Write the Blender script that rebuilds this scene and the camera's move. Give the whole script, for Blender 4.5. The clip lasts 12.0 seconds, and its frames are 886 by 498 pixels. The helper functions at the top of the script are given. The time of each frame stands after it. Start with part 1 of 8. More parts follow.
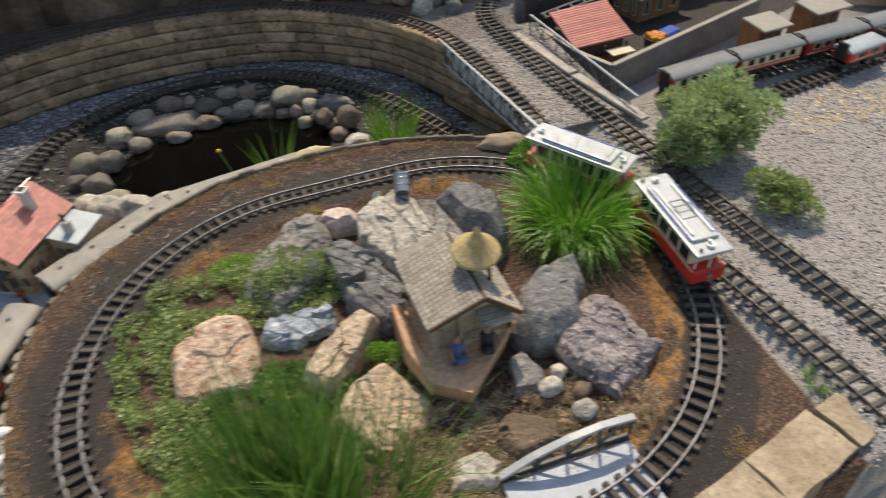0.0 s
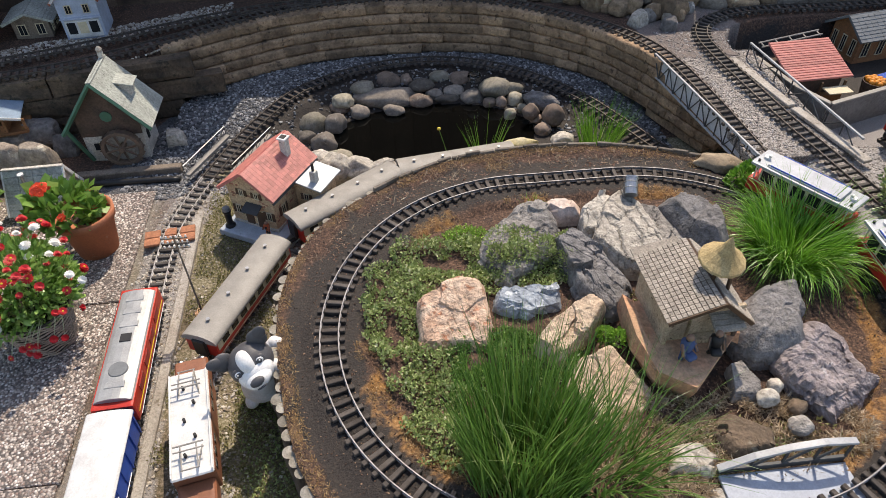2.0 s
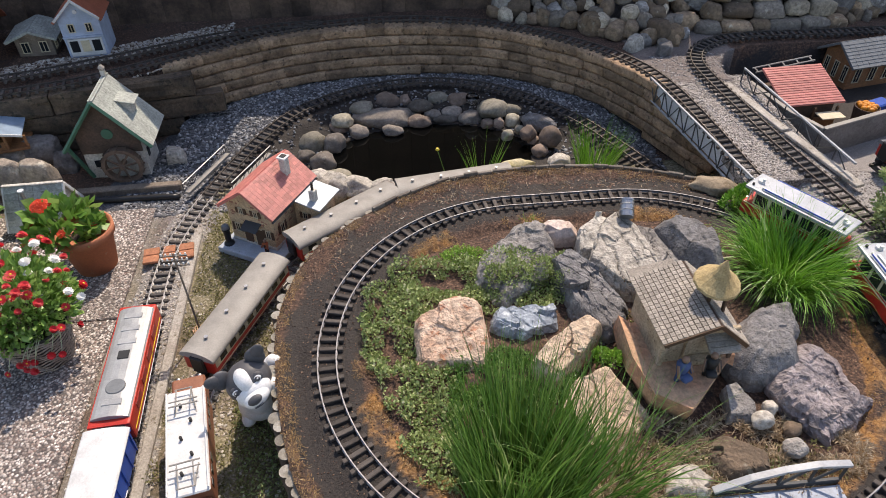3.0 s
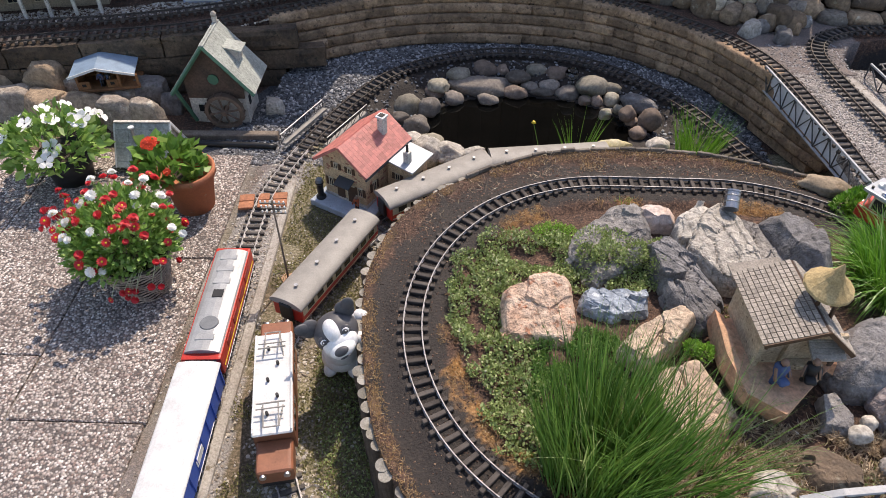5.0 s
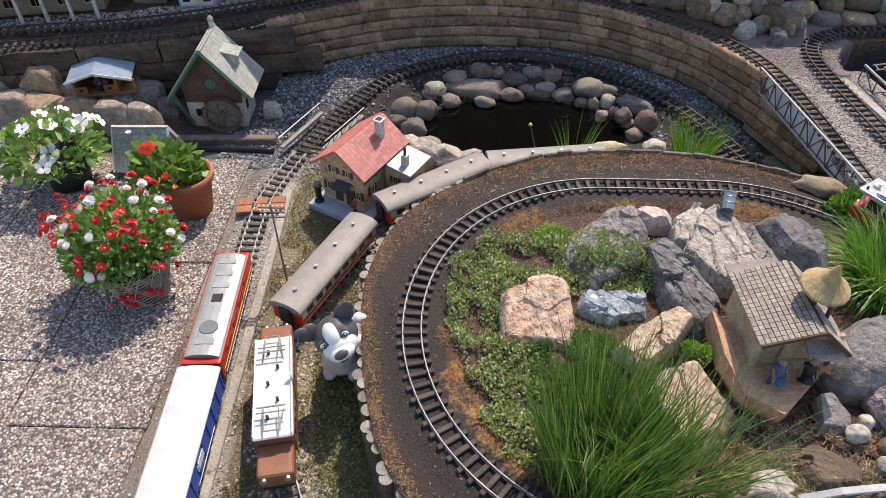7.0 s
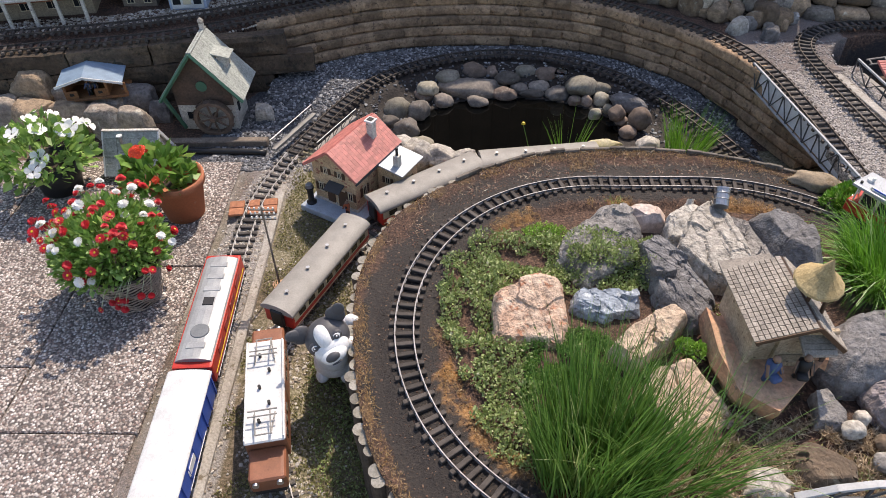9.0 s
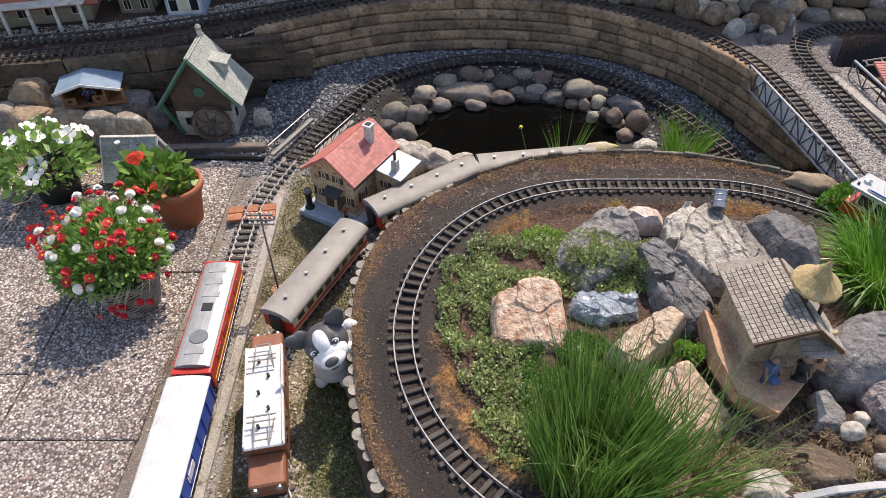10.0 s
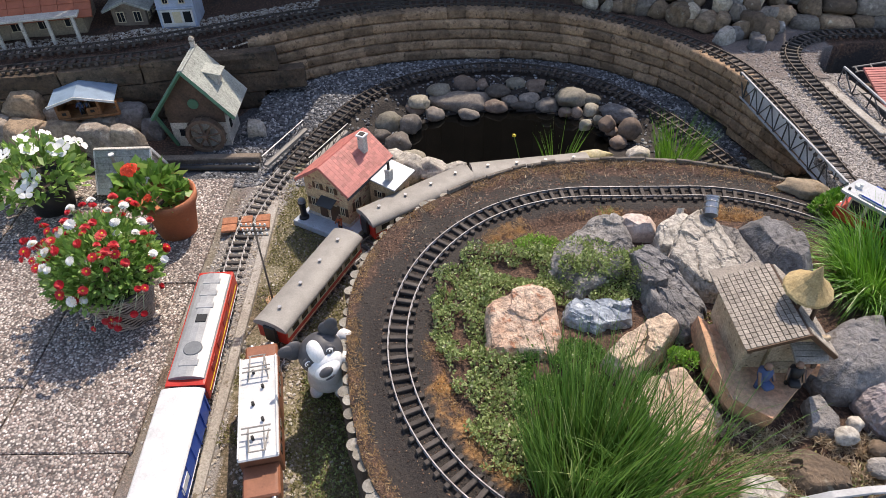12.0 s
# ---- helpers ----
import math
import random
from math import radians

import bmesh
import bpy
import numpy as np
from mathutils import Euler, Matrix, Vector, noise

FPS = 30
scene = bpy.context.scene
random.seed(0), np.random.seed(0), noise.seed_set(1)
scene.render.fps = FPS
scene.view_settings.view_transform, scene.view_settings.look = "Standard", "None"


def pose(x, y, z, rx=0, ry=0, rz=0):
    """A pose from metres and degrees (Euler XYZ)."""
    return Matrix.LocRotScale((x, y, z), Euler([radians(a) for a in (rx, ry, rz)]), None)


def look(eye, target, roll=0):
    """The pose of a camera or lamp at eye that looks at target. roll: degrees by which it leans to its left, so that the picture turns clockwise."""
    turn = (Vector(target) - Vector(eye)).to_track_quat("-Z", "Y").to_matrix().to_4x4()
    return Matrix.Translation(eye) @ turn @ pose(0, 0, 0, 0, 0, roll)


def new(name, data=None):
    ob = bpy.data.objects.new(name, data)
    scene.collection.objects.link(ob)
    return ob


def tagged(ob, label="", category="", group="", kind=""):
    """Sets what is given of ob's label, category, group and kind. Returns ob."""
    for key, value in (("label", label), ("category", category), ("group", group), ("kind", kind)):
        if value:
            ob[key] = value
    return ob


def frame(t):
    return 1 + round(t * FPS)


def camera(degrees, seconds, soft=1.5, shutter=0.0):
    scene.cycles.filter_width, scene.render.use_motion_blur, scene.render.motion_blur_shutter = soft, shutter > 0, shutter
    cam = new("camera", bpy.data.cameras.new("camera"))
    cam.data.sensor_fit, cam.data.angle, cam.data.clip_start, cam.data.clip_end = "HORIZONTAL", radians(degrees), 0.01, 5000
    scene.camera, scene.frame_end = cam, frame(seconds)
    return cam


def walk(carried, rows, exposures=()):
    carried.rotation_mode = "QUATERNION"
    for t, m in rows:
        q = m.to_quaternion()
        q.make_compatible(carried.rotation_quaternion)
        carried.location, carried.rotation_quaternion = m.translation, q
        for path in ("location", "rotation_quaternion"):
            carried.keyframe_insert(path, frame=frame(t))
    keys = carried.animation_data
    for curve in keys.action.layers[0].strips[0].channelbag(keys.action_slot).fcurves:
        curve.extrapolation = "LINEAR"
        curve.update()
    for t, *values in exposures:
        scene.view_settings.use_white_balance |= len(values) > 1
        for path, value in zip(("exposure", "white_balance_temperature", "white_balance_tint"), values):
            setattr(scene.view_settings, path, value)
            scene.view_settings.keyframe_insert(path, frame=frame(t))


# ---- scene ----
# camera: seconds, x, y, z, yaw, pitch, roll
cam = camera(66.79, 12.0, soft=0.85, shutter=0.5)
ROWS = [
    (0.0, -0.1769, -1.0865, 1.2430, -15.93, -42.95, -4.05),
    (0.5, -0.3672, -1.1057, 1.3123, -11.15, -42.97, -3.80),
    (1.0, -0.4762, -1.1497, 1.3233, -7.90, -43.30, -2.14),
    (1.5, -0.5462, -1.1485, 1.3352, -5.96, -42.86, -1.39),
    (2.0, -0.5655, -1.1484, 1.3368, -5.26, -42.74, -1.19),
    (2.5, -0.5628, -1.1528, 1.3424, -5.79, -41.96, -0.71),
    (3.0, -0.5727, -1.1561, 1.3515, -5.78, -41.20, -0.34),
    (5.0, -0.6529, -1.1529, 1.3368, 1.52, -43.50, 0.62),
    (5.5, -0.6538, -1.1519, 1.3358, 1.40, -43.47, 0.65),
    (6.0, -0.6505, -1.1530, 1.3342, 1.55, -43.45, 0.33),
    (6.5, -0.6521, -1.1569, 1.3363, 1.56, -43.26, 0.30),
    (7.0, -0.6575, -1.1560, 1.3446, 1.15, -43.36, 0.48),
    (9.0, -0.6379, -1.1477, 1.3341, 1.05, -43.28, -0.18),
    (9.5, -0.6343, -1.1497, 1.3355, 1.06, -43.14, -0.58),
    (10.0, -0.6340, -1.1482, 1.3366, 1.00, -42.98, -0.56),
    (10.5, -0.6349, -1.1491, 1.3376, 0.84, -42.76, -0.58),
    (11.0, -0.6311, -1.1477, 1.3408, 0.81, -42.66, -0.61),
    (11.5, -0.6270, -1.1483, 1.3416, 0.89, -42.34, -0.78),
    (12.0, -0.6253, -1.1495, 1.3400, 0.62, -42.27, -0.86),
]
walk(cam, [(t, pose(x, y, z, 90 + pitch, 0, yaw) @ pose(0, 0, 0, 0, 0, roll)) for t, x, y, z, yaw, pitch, roll in ROWS],
     exposures=[(0.0, 0.57, 7900, 8), (1.0, 0.66, 7650, 10), (2.5, 0.72, 7400, 15), (5.0, 0.74, 7250, 17), (12.0, 0.77, 7200, 16)])

# ---- light ----
SUN_EL, SUN_AZ = 55.0, 20.0          # degrees up, degrees from +y towards +x
world = bpy.data.worlds.new("sky")
scene.world = world
world.use_nodes = True
wn = world.node_tree
sky = wn.nodes.new("ShaderNodeTexSky")
sky.sky_type, sky.sun_disc = "NISHITA", False
sky.sun_elevation, sky.sun_rotation = radians(SUN_EL), radians(SUN_AZ)
wn.nodes["Background"].inputs["Strength"].default_value = 0.15
wn.links.new(sky.outputs["Color"], wn.nodes["Background"].inputs["Color"])
sun = new("sun", bpy.data.lights.new("sun", "SUN"))
sun.data.energy, sun.data.angle, sun.data.color = 2.85, radians(0.6), (1.0, 0.94, 0.84)
_d = Vector((math.sin(radians(SUN_AZ)) * math.cos(radians(SUN_EL)), math.cos(radians(SUN_AZ)) * math.cos(radians(SUN_EL)), math.sin(radians(SUN_EL))))
sun.matrix_world = look(_d * 8, (0, 0, 0))


# ---- materials ----
def surf(name, c1, c2, scale=12.0, fine=90.0, rough=0.8, bump=0.3, metal=0.0, spots=None, spot_at=0.62, vary=0.0, dist=0.004, grain=0.35, spec=0.4, coat=0.0):
    """A surface of two mottled colours with fine grain, relief, optional stains, and an optional jitter from piece to piece."""
    m = bpy.data.materials.new(name)
    m.use_nodes = True
    nt = m.node_tree
    b = nt.nodes["Principled BSDF"]
    geo = nt.nodes.new("ShaderNodeNewGeometry")

    def noise_at(s, detail=5.0, r=0.6):
        n = nt.nodes.new("ShaderNodeTexNoise")
        n.inputs["Scale"].default_value, n.inputs["Detail"].default_value, n.inputs["Roughness"].default_value = s, detail, r
        nt.links.new(geo.outputs["Position"], n.inputs["Vector"])
        return n

    def mix(kind, fac, a, bb):
        x = nt.nodes.new("ShaderNodeMix")
        x.data_type, x.blend_type = "RGBA", kind
        for sock, v in ((x.inputs[0], fac), (x.inputs[6], a), (x.inputs[7], bb)):
            if isinstance(v, (int, float)):
                sock.default_value = v
            elif isinstance(v, tuple):
                sock.default_value = (*v, 1)
            else:
                nt.links.new(v, sock)
        return x.outputs[2]

    def ramp(src, lo, hi):
        r = nt.nodes.new("ShaderNodeMapRange")
        r.inputs["From Min"].default_value, r.inputs["From Max"].default_value = lo, hi
        nt.links.new(src, r.inputs["Value"])
        return r.outputs["Result"]

    n1, n2 = noise_at(scale), noise_at(fine, 4.0, 0.7)
    col = mix("MIX", ramp(n1.outputs["Fac"], 0.36, 0.64), c1, c2)
    if spots:
        n3 = noise_at(scale * 2.7, 6.0, 0.65)
        col = mix("MIX", ramp(n3.outputs["Fac"], spot_at, spot_at + 0.07), col, spots)
    if grain:
        g = nt.nodes.new("ShaderNodeMapRange")
        g.inputs["From Min"].default_value, g.inputs["From Max"].default_value = 0.3, 0.7
        g.inputs["To Min"].default_value, g.inputs["To Max"].default_value = 1 - grain, 1 + grain
        nt.links.new(n2.outputs["Fac"], g.inputs["Value"])
        col = mix("MULTIPLY", 1.0, col, g.outputs["Result"])
    if vary:
        info = nt.nodes.new("ShaderNodeObjectInfo")
        g = nt.nodes.new("ShaderNodeMapRange")
        g.inputs["To Min"].default_value, g.inputs["To Max"].default_value = 1 - vary, 1 + vary
        nt.links.new(info.outputs["Random"], g.inputs["Value"])
        col = mix("MULTIPLY", 1.0, col, g.outputs["Result"])
    nt.links.new(col, b.inputs["Base Color"])
    rr = nt.nodes.new("ShaderNodeMapRange")
    rr.inputs["To Min"].default_value, rr.inputs["To Max"].default_value = max(rough - 0.12, 0.02), min(rough + 0.12, 1)
    nt.links.new(n2.outputs["Fac"], rr.inputs["Value"])
    nt.links.new(rr.outputs["Result"], b.inputs["Roughness"])
    b.inputs["Metallic"].default_value, b.inputs["Specular IOR Level"].default_value, b.inputs["Coat Weight"].default_value = metal, spec, coat
    if bump:
        bp = nt.nodes.new("ShaderNodeBump")
        bp.inputs["Strength"].default_value, bp.inputs["Distance"].default_value = bump, dist
        nt.links.new(n2.outputs["Fac"], bp.inputs["Height"])
        nt.links.new(bp.outputs["Normal"], b.inputs["Normal"])
    return m


def leafy(name, c1, c2, rough=0.5, tips=None):
    """Leaves: colour jitter from leaf to leaf, some light through them."""
    m = bpy.data.materials.new(name)
    m.use_nodes = True
    nt = m.node_tree
    b = nt.nodes["Principled BSDF"]
    geo = nt.nodes.new("ShaderNodeNewGeometry")
    r = nt.nodes.new("ShaderNodeValToRGB")
    r.color_ramp.elements[0].color, r.color_ramp.elements[1].color = (*c1, 1), (*c2, 1)
    if tips:
        e = r.color_ramp.elements.new(0.9)
        e.color = (*c2, 1)
        r.color_ramp.elements[2].color = (*tips, 1)
    nt.links.new(geo.outputs["Random Per Island"], r.inputs["Fac"])
    nt.links.new(r.outputs["Color"], b.inputs["Base Color"])
    b.inputs["Roughness"].default_value = rough
    t = nt.nodes.new("ShaderNodeBsdfTranslucent")
    nt.links.new(r.outputs["Color"], t.inputs["Color"])
    x = nt.nodes.new("ShaderNodeMixShader")
    x.inputs[0].default_value = 0.3
    out = nt.nodes["Material Output"]
    nt.links.new(b.outputs[0], x.inputs[1])
    nt.links.new(t.outputs[0], x.inputs[2])
    nt.links.new(x.outputs[0], out.inputs["Surface"])
    return m


def pebbly(name, cols, scale, rough=0.85, bump=0.6, dist=0.004, joint=(0.12, 0.11, 0.10)):
    """Bonded small pebbles (washed concrete, fine gravel)."""
    m = bpy.data.materials.new(name)
    m.use_nodes = True
    nt = m.node_tree
    b = nt.nodes["Principled BSDF"]
    geo = nt.nodes.new("ShaderNodeNewGeometry")
    v = nt.nodes.new("ShaderNodeTexVoronoi")
    v.inputs["Scale"].default_value = scale
    nt.links.new(geo.outputs["Position"], v.inputs["Vector"])
    sep = nt.nodes.new("ShaderNodeSeparateColor")
    nt.links.new(v.outputs["Color"], sep.inputs[0])
    r = nt.nodes.new("ShaderNodeValToRGB")
    els = r.color_ramp.elements
    els[0].color, els[1].color = (*cols[0], 1), (*cols[-1], 1)
    for i, c in enumerate(cols[1:-1], 1):
        e = els.new(i / (len(cols) - 1))
        e.color = (*c, 1)
    nt.links.new(sep.outputs[0], r.inputs["Fac"])
    n = nt.nodes.new("ShaderNodeTexNoise")
    n.inputs["Scale"].default_value, n.inputs["Detail"].default_value = 5.0, 6.0
    nt.links.new(geo.outputs["Position"], n.inputs["Vector"])
    g = nt.nodes.new("ShaderNodeMapRange")
    g.inputs["From Min"].default_value, g.inputs["From Max"].default_value = 0.3, 0.7
    g.inputs["To Min"].default_value, g.inputs["To Max"].default_value = 0.72, 1.15
    nt.links.new(n.outputs["Fac"], g.inputs["Value"])
    mx = nt.nodes.new("ShaderNodeMix")
    mx.data_type, mx.blend_type = "RGBA", "MULTIPLY"
    mx.inputs[0].default_value = 1.0
    nt.links.new(r.outputs["Color"], mx.inputs[6])
    nt.links.new(g.outputs["Result"], mx.inputs[7])
    j = nt.nodes.new("ShaderNodeMapRange")
    j.inputs["From Min"].default_value, j.inputs["From Max"].default_value = 0.45, 0.75
    nt.links.new(v.outputs["Distance"], j.inputs["Value"])
    m2 = nt.nodes.new("ShaderNodeMix")
    m2.data_type = "RGBA"
    nt.links.new(j.outputs["Result"], m2.inputs[0])
    nt.links.new(mx.outputs[2], m2.inputs[6])
    m2.inputs[7].default_value = (*joint, 1)
    nt.links.new(m2.outputs[2], b.inputs["Base Color"])
    b.inputs["Roughness"].default_value = rough
    bp = nt.nodes.new("ShaderNodeBump")
    bp.invert = True
    bp.inputs["Strength"].default_value, bp.inputs["Distance"].default_value = bump, dist
    nt.links.new(v.outputs["Distance"], bp.inputs["Height"])
    nt.links.new(bp.outputs["Normal"], b.inputs["Normal"])
    return m


def islands(name, cols, rough=0.8, fine=120.0, bump=0.3):
    """Loose small pieces: each takes its own colour from the list."""
    m = bpy.data.materials.new(name)
    m.use_nodes = True
    nt = m.node_tree
    b = nt.nodes["Principled BSDF"]
    geo = nt.nodes.new("ShaderNodeNewGeometry")
    r = nt.nodes.new("ShaderNodeValToRGB")
    r.color_ramp.interpolation = "CONSTANT"
    els = r.color_ramp.elements
    els[0].color = (*cols[0], 1)
    els[1].position, els[1].color = 1 / len(cols), (*cols[1], 1)
    for i, c in enumerate(cols[2:], 2):
        e = els.new(i / len(cols))
        e.color = (*c, 1)
    nt.links.new(geo.outputs["Random Per Island"], r.inputs["Fac"])
    nt.links.new(r.outputs["Color"], b.inputs["Base Color"])
    b.inputs["Roughness"].default_value = rough
    n = nt.nodes.new("ShaderNodeTexNoise")
    n.inputs["Scale"].default_value, n.inputs["Detail"].default_value = fine, 4.0
    nt.links.new(geo.outputs["Position"], n.inputs["Vector"])
    bp = nt.nodes.new("ShaderNodeBump")
    bp.inputs["Strength"].default_value, bp.inputs["Distance"].default_value = bump, 0.003
    nt.links.new(n.outputs["Fac"], bp.inputs["Height"])
    nt.links.new(bp.outputs["Normal"], b.inputs["Normal"])
    return m


M_RAIL = surf("rail_metal", (0.27, 0.265, 0.275), (0.18, 0.17, 0.17), 30, 200, 0.55, 0.15, metal=0.75, spots=(0.20, 0.13, 0.08), spot_at=0.66, grain=0.15)
M_RAIL_DULL = surf("rail_dull", (0.12, 0.105, 0.092), (0.075, 0.064, 0.056), 30, 200, 0.5, 0.15, metal=0.6, grain=0.2)
M_RAIL_BRIGHT = surf("rail_bright", (0.48, 0.46, 0.45), (0.34, 0.32, 0.31), 30, 200, 0.5, 0.15, metal=0.6, grain=0.15)
M_SLEEPER_PALE = surf("sleeper_dusty", (0.135, 0.122, 0.110), (0.075, 0.067, 0.060), 25, 300, 0.85, 0.4, vary=0.3, grain=0.4)
M_SLEEPER = surf("sleeper_plastic", (0.060, 0.050, 0.044), (0.095, 0.082, 0.073), 25, 300, 0.75, 0.25, vary=0.25, grain=0.2, spec=0.2)
M_SLEEPER_OLD = surf("sleeper_weathered", (0.080, 0.072, 0.066), (0.045, 0.040, 0.037), 25, 300, 0.75, 0.3, vary=0.3, grain=0.3)
# west wall stone is darkened to paint in the shade it stands in
M_WALL_WEST = surf("shaded_mossy_wall", (0.125, 0.088, 0.058), (0.055, 0.041, 0.030), 9, 70, 0.9, 0.8, spots=(0.035, 0.03, 0.02), spot_at=0.56, vary=0.3, dist=0.008, grain=0.4)
M_WALL = surf("sandstone_wall", (0.36, 0.243, 0.152), (0.205, 0.136, 0.086), 14, 70, 0.9, 1.0, spots=(0.10, 0.068, 0.047), spot_at=0.58, vary=0.34, dist=0.008, grain=0.4)
M_KERB = surf("sandstone_kerb", (0.38, 0.305, 0.215), (0.28, 0.215, 0.145), 10, 80, 0.9, 0.5, spots=(0.22, 0.16, 0.10), spot_at=0.6, vary=0.12, dist=0.006)
M_SLAB = pebbly("washed_concrete", [(0.50, 0.44, 0.39), (0.15, 0.11, 0.095), (0.78, 0.73, 0.68), (0.28, 0.195, 0.165), (0.055, 0.046, 0.044), (0.54, 0.465, 0.41), (0.20, 0.15, 0.13)], 150, bump=0.9, joint=(0.10, 0.085, 0.078))
M_CONCRETE = surf("old_concrete", (0.42, 0.39, 0.35), (0.30, 0.27, 0.235), 14, 160, 0.9, 0.4, spots=(0.17, 0.14, 0.10), spot_at=0.6)
M_PEB_BLUE = islands("ballast_bluegrey", [(0.090, 0.091, 0.098), (0.15, 0.152, 0.16), (0.042, 0.042, 0.045), (0.32, 0.32, 0.32), (0.11, 0.109, 0.111)])
M_PEB_TAN = islands("grit_tan", [(0.42, 0.37, 0.30), (0.30, 0.25, 0.20), (0.52, 0.48, 0.42), (0.22, 0.18, 0.14), (0.38, 0.35, 0.32)])
M_PEB_GREY = islands("grit_grey", [(0.27, 0.25, 0.24), (0.42, 0.395, 0.38), (0.14, 0.125, 0.118), (0.21, 0.18, 0.165)])
M_DEBRIS = islands("soil_crumbs", [(0.050, 0.028, 0.020), (0.095, 0.055, 0.038), (0.15, 0.085, 0.058), (0.03, 0.019, 0.015), (0.26, 0.165, 0.11)], rough=0.95)
M_BARK = islands("bark_chips", [(0.11, 0.052, 0.034), (0.17, 0.088, 0.06), (0.055, 0.029, 0.021), (0.13, 0.078, 0.058), (0.34, 0.24, 0.18), (0.04, 0.024, 0.018)], rough=0.9)
M_LOG = surf("log_ends", (0.30, 0.285, 0.25), (0.20, 0.18, 0.145), 30, 200, 0.9, 0.4, vary=0.25)
M_STRAWBITS = islands("straw_bits", [(0.50, 0.38, 0.22), (0.40, 0.29, 0.16), (0.58, 0.47, 0.31), (0.28, 0.20, 0.12)], rough=0.9)
M_LOG_OLD = surf("old_log_ends", (0.20, 0.175, 0.145), (0.11, 0.092, 0.075), 30, 200, 0.9, 0.5, vary=0.35)
M_LOG_SIDE = surf("log_bark", (0.10, 0.075, 0.055), (0.06, 0.045, 0.035), 30, 200, 0.95, 0.5, vary=0.2)
M_WOOD_DARK = surf("dark_fence_wood", (0.145, 0.097, 0.070), (0.048, 0.033, 0.026), 6, 60, 0.9, 0.5, vary=0.35)
M_WOOD_BROWN = surf("brown_fence_wood", (0.16, 0.12, 0.09), (0.095, 0.072, 0.055), 6, 60, 0.9, 0.5, vary=0.35)
M_MOSS = leafy("ground_cover_green", (0.165, 0.235, 0.065), (0.40, 0.48, 0.20), 0.6, tips=(0.62, 0.60, 0.38))
M_MOSS_VIVID = leafy("bright_moss", (0.14, 0.32, 0.03), (0.30, 0.50, 0.08), 0.6, tips=(0.45, 0.58, 0.18))
M_NEEDLE = leafy("dry_needles", (0.32, 0.185, 0.075), (0.58, 0.40, 0.19), 0.85, tips=(0.74, 0.62, 0.42))
M_TWIG = leafy("dry_twigs", (0.30, 0.21, 0.13), (0.58, 0.47, 0.33), 0.85, tips=(0.72, 0.65, 0.52))
M_MOSS_DRY = leafy("moss_olive", (0.13, 0.13, 0.045), (0.29, 0.27, 0.11), 0.8, tips=(0.42, 0.36, 0.18))
M_GRASS = leafy("grass_blades", (0.04, 0.125, 0.02), (0.19, 0.34, 0.075), 0.42, tips=(0.52, 0.58, 0.28))
M_GRASS_LIGHT = leafy("sedge_blades", (0.06, 0.19, 0.018), (0.20, 0.42, 0.05), 0.33, tips=(0.55, 0.66, 0.30))
M_JUNIPER = leafy("bush_leaves", (0.22, 0.32, 0.12), (0.44, 0.54, 0.26), 0.6, tips=(0.60, 0.66, 0.40))
M_LEAF = leafy("pot_plant_leaves", (0.09, 0.20, 0.03), (0.21, 0.38, 0.075), 0.45, tips=(0.36, 0.50, 0.15))


# ---- building helpers ----
def thing(name, label, category, at=(0, 0, 0), rz=0.0, group="", kind=""):
    e = tagged(new(name), label, category, group, kind)
    e.matrix_world = pose(*at, 0, 0, rz)
    return e


def mesh_of(bm, name, mats, smooth=False):
    me = bpy.data.meshes.new(name)
    bm.normal_update()
    bm.to_mesh(me)
    bm.free()
    for m in mats if isinstance(mats, (list, tuple)) else [mats]:
        me.materials.append(m)
    if smooth:
        me.polygons.foreach_set("use_smooth", [True] * len(me.polygons))
    return me


def part(name, bm, material, parent=None, label="", smooth=False, m=None):
    """Links a bmesh as one mesh object, under a thing or a part."""
    ob = new(name, bm if isinstance(bm, bpy.types.Mesh) else mesh_of(bm, name, material, smooth))
    if parent:
        ob.parent = parent
    if m is not None:
        ob.matrix_basis = m
    if label:
        ob["label"] = label
    return ob


def box(bm, x, y, z, sx, sy, sz, bevel=0.0, m=None, seg=1):
    """Adds a box centred at x, y, z."""
    mm = Matrix.LocRotScale((x, y, z), None, (sx, sy, sz))
    r = bmesh.ops.create_cube(bm, size=1.0, matrix=(m @ mm) if m is not None else mm)
    if bevel:
        es = list({e for v in r["verts"] for e in v.link_edges})
        bmesh.ops.bevel(bm, geom=es, offset=bevel, segments=seg, affect="EDGES", profile=0.7)
    return bm


def rod(bm, a, b, r, seg=6, r2=None):
    """Adds a round bar from a to b."""
    a, b = Vector(a), Vector(b)
    d = b - a
    m = Matrix.Translation((a + b) / 2) @ d.to_track_quat("Z", "Y").to_matrix().to_4x4()
    bmesh.ops.create_cone(bm, cap_ends=True, segments=seg, radius1=r, radius2=r if r2 is None else r2, depth=d.length, matrix=m)
    return bm


def lathe(bm, profile, seg=24, m=None):
    """Adds a turned form from a profile of radius, height."""
    rings = []
    for r, z in profile:
        ring = []
        for i in range(seg):
            a = 2 * math.pi * i / seg
            p = Vector((r * math.cos(a), r * math.sin(a), z))
            ring.append(bm.verts.new(m @ p if m is not None else p))
        rings.append(ring)
    for p, q in zip(rings, rings[1:]):
        for i in range(seg):
            bm.faces.new((p[i], p[(i + 1) % seg], q[(i + 1) % seg], q[i]))
    return bm


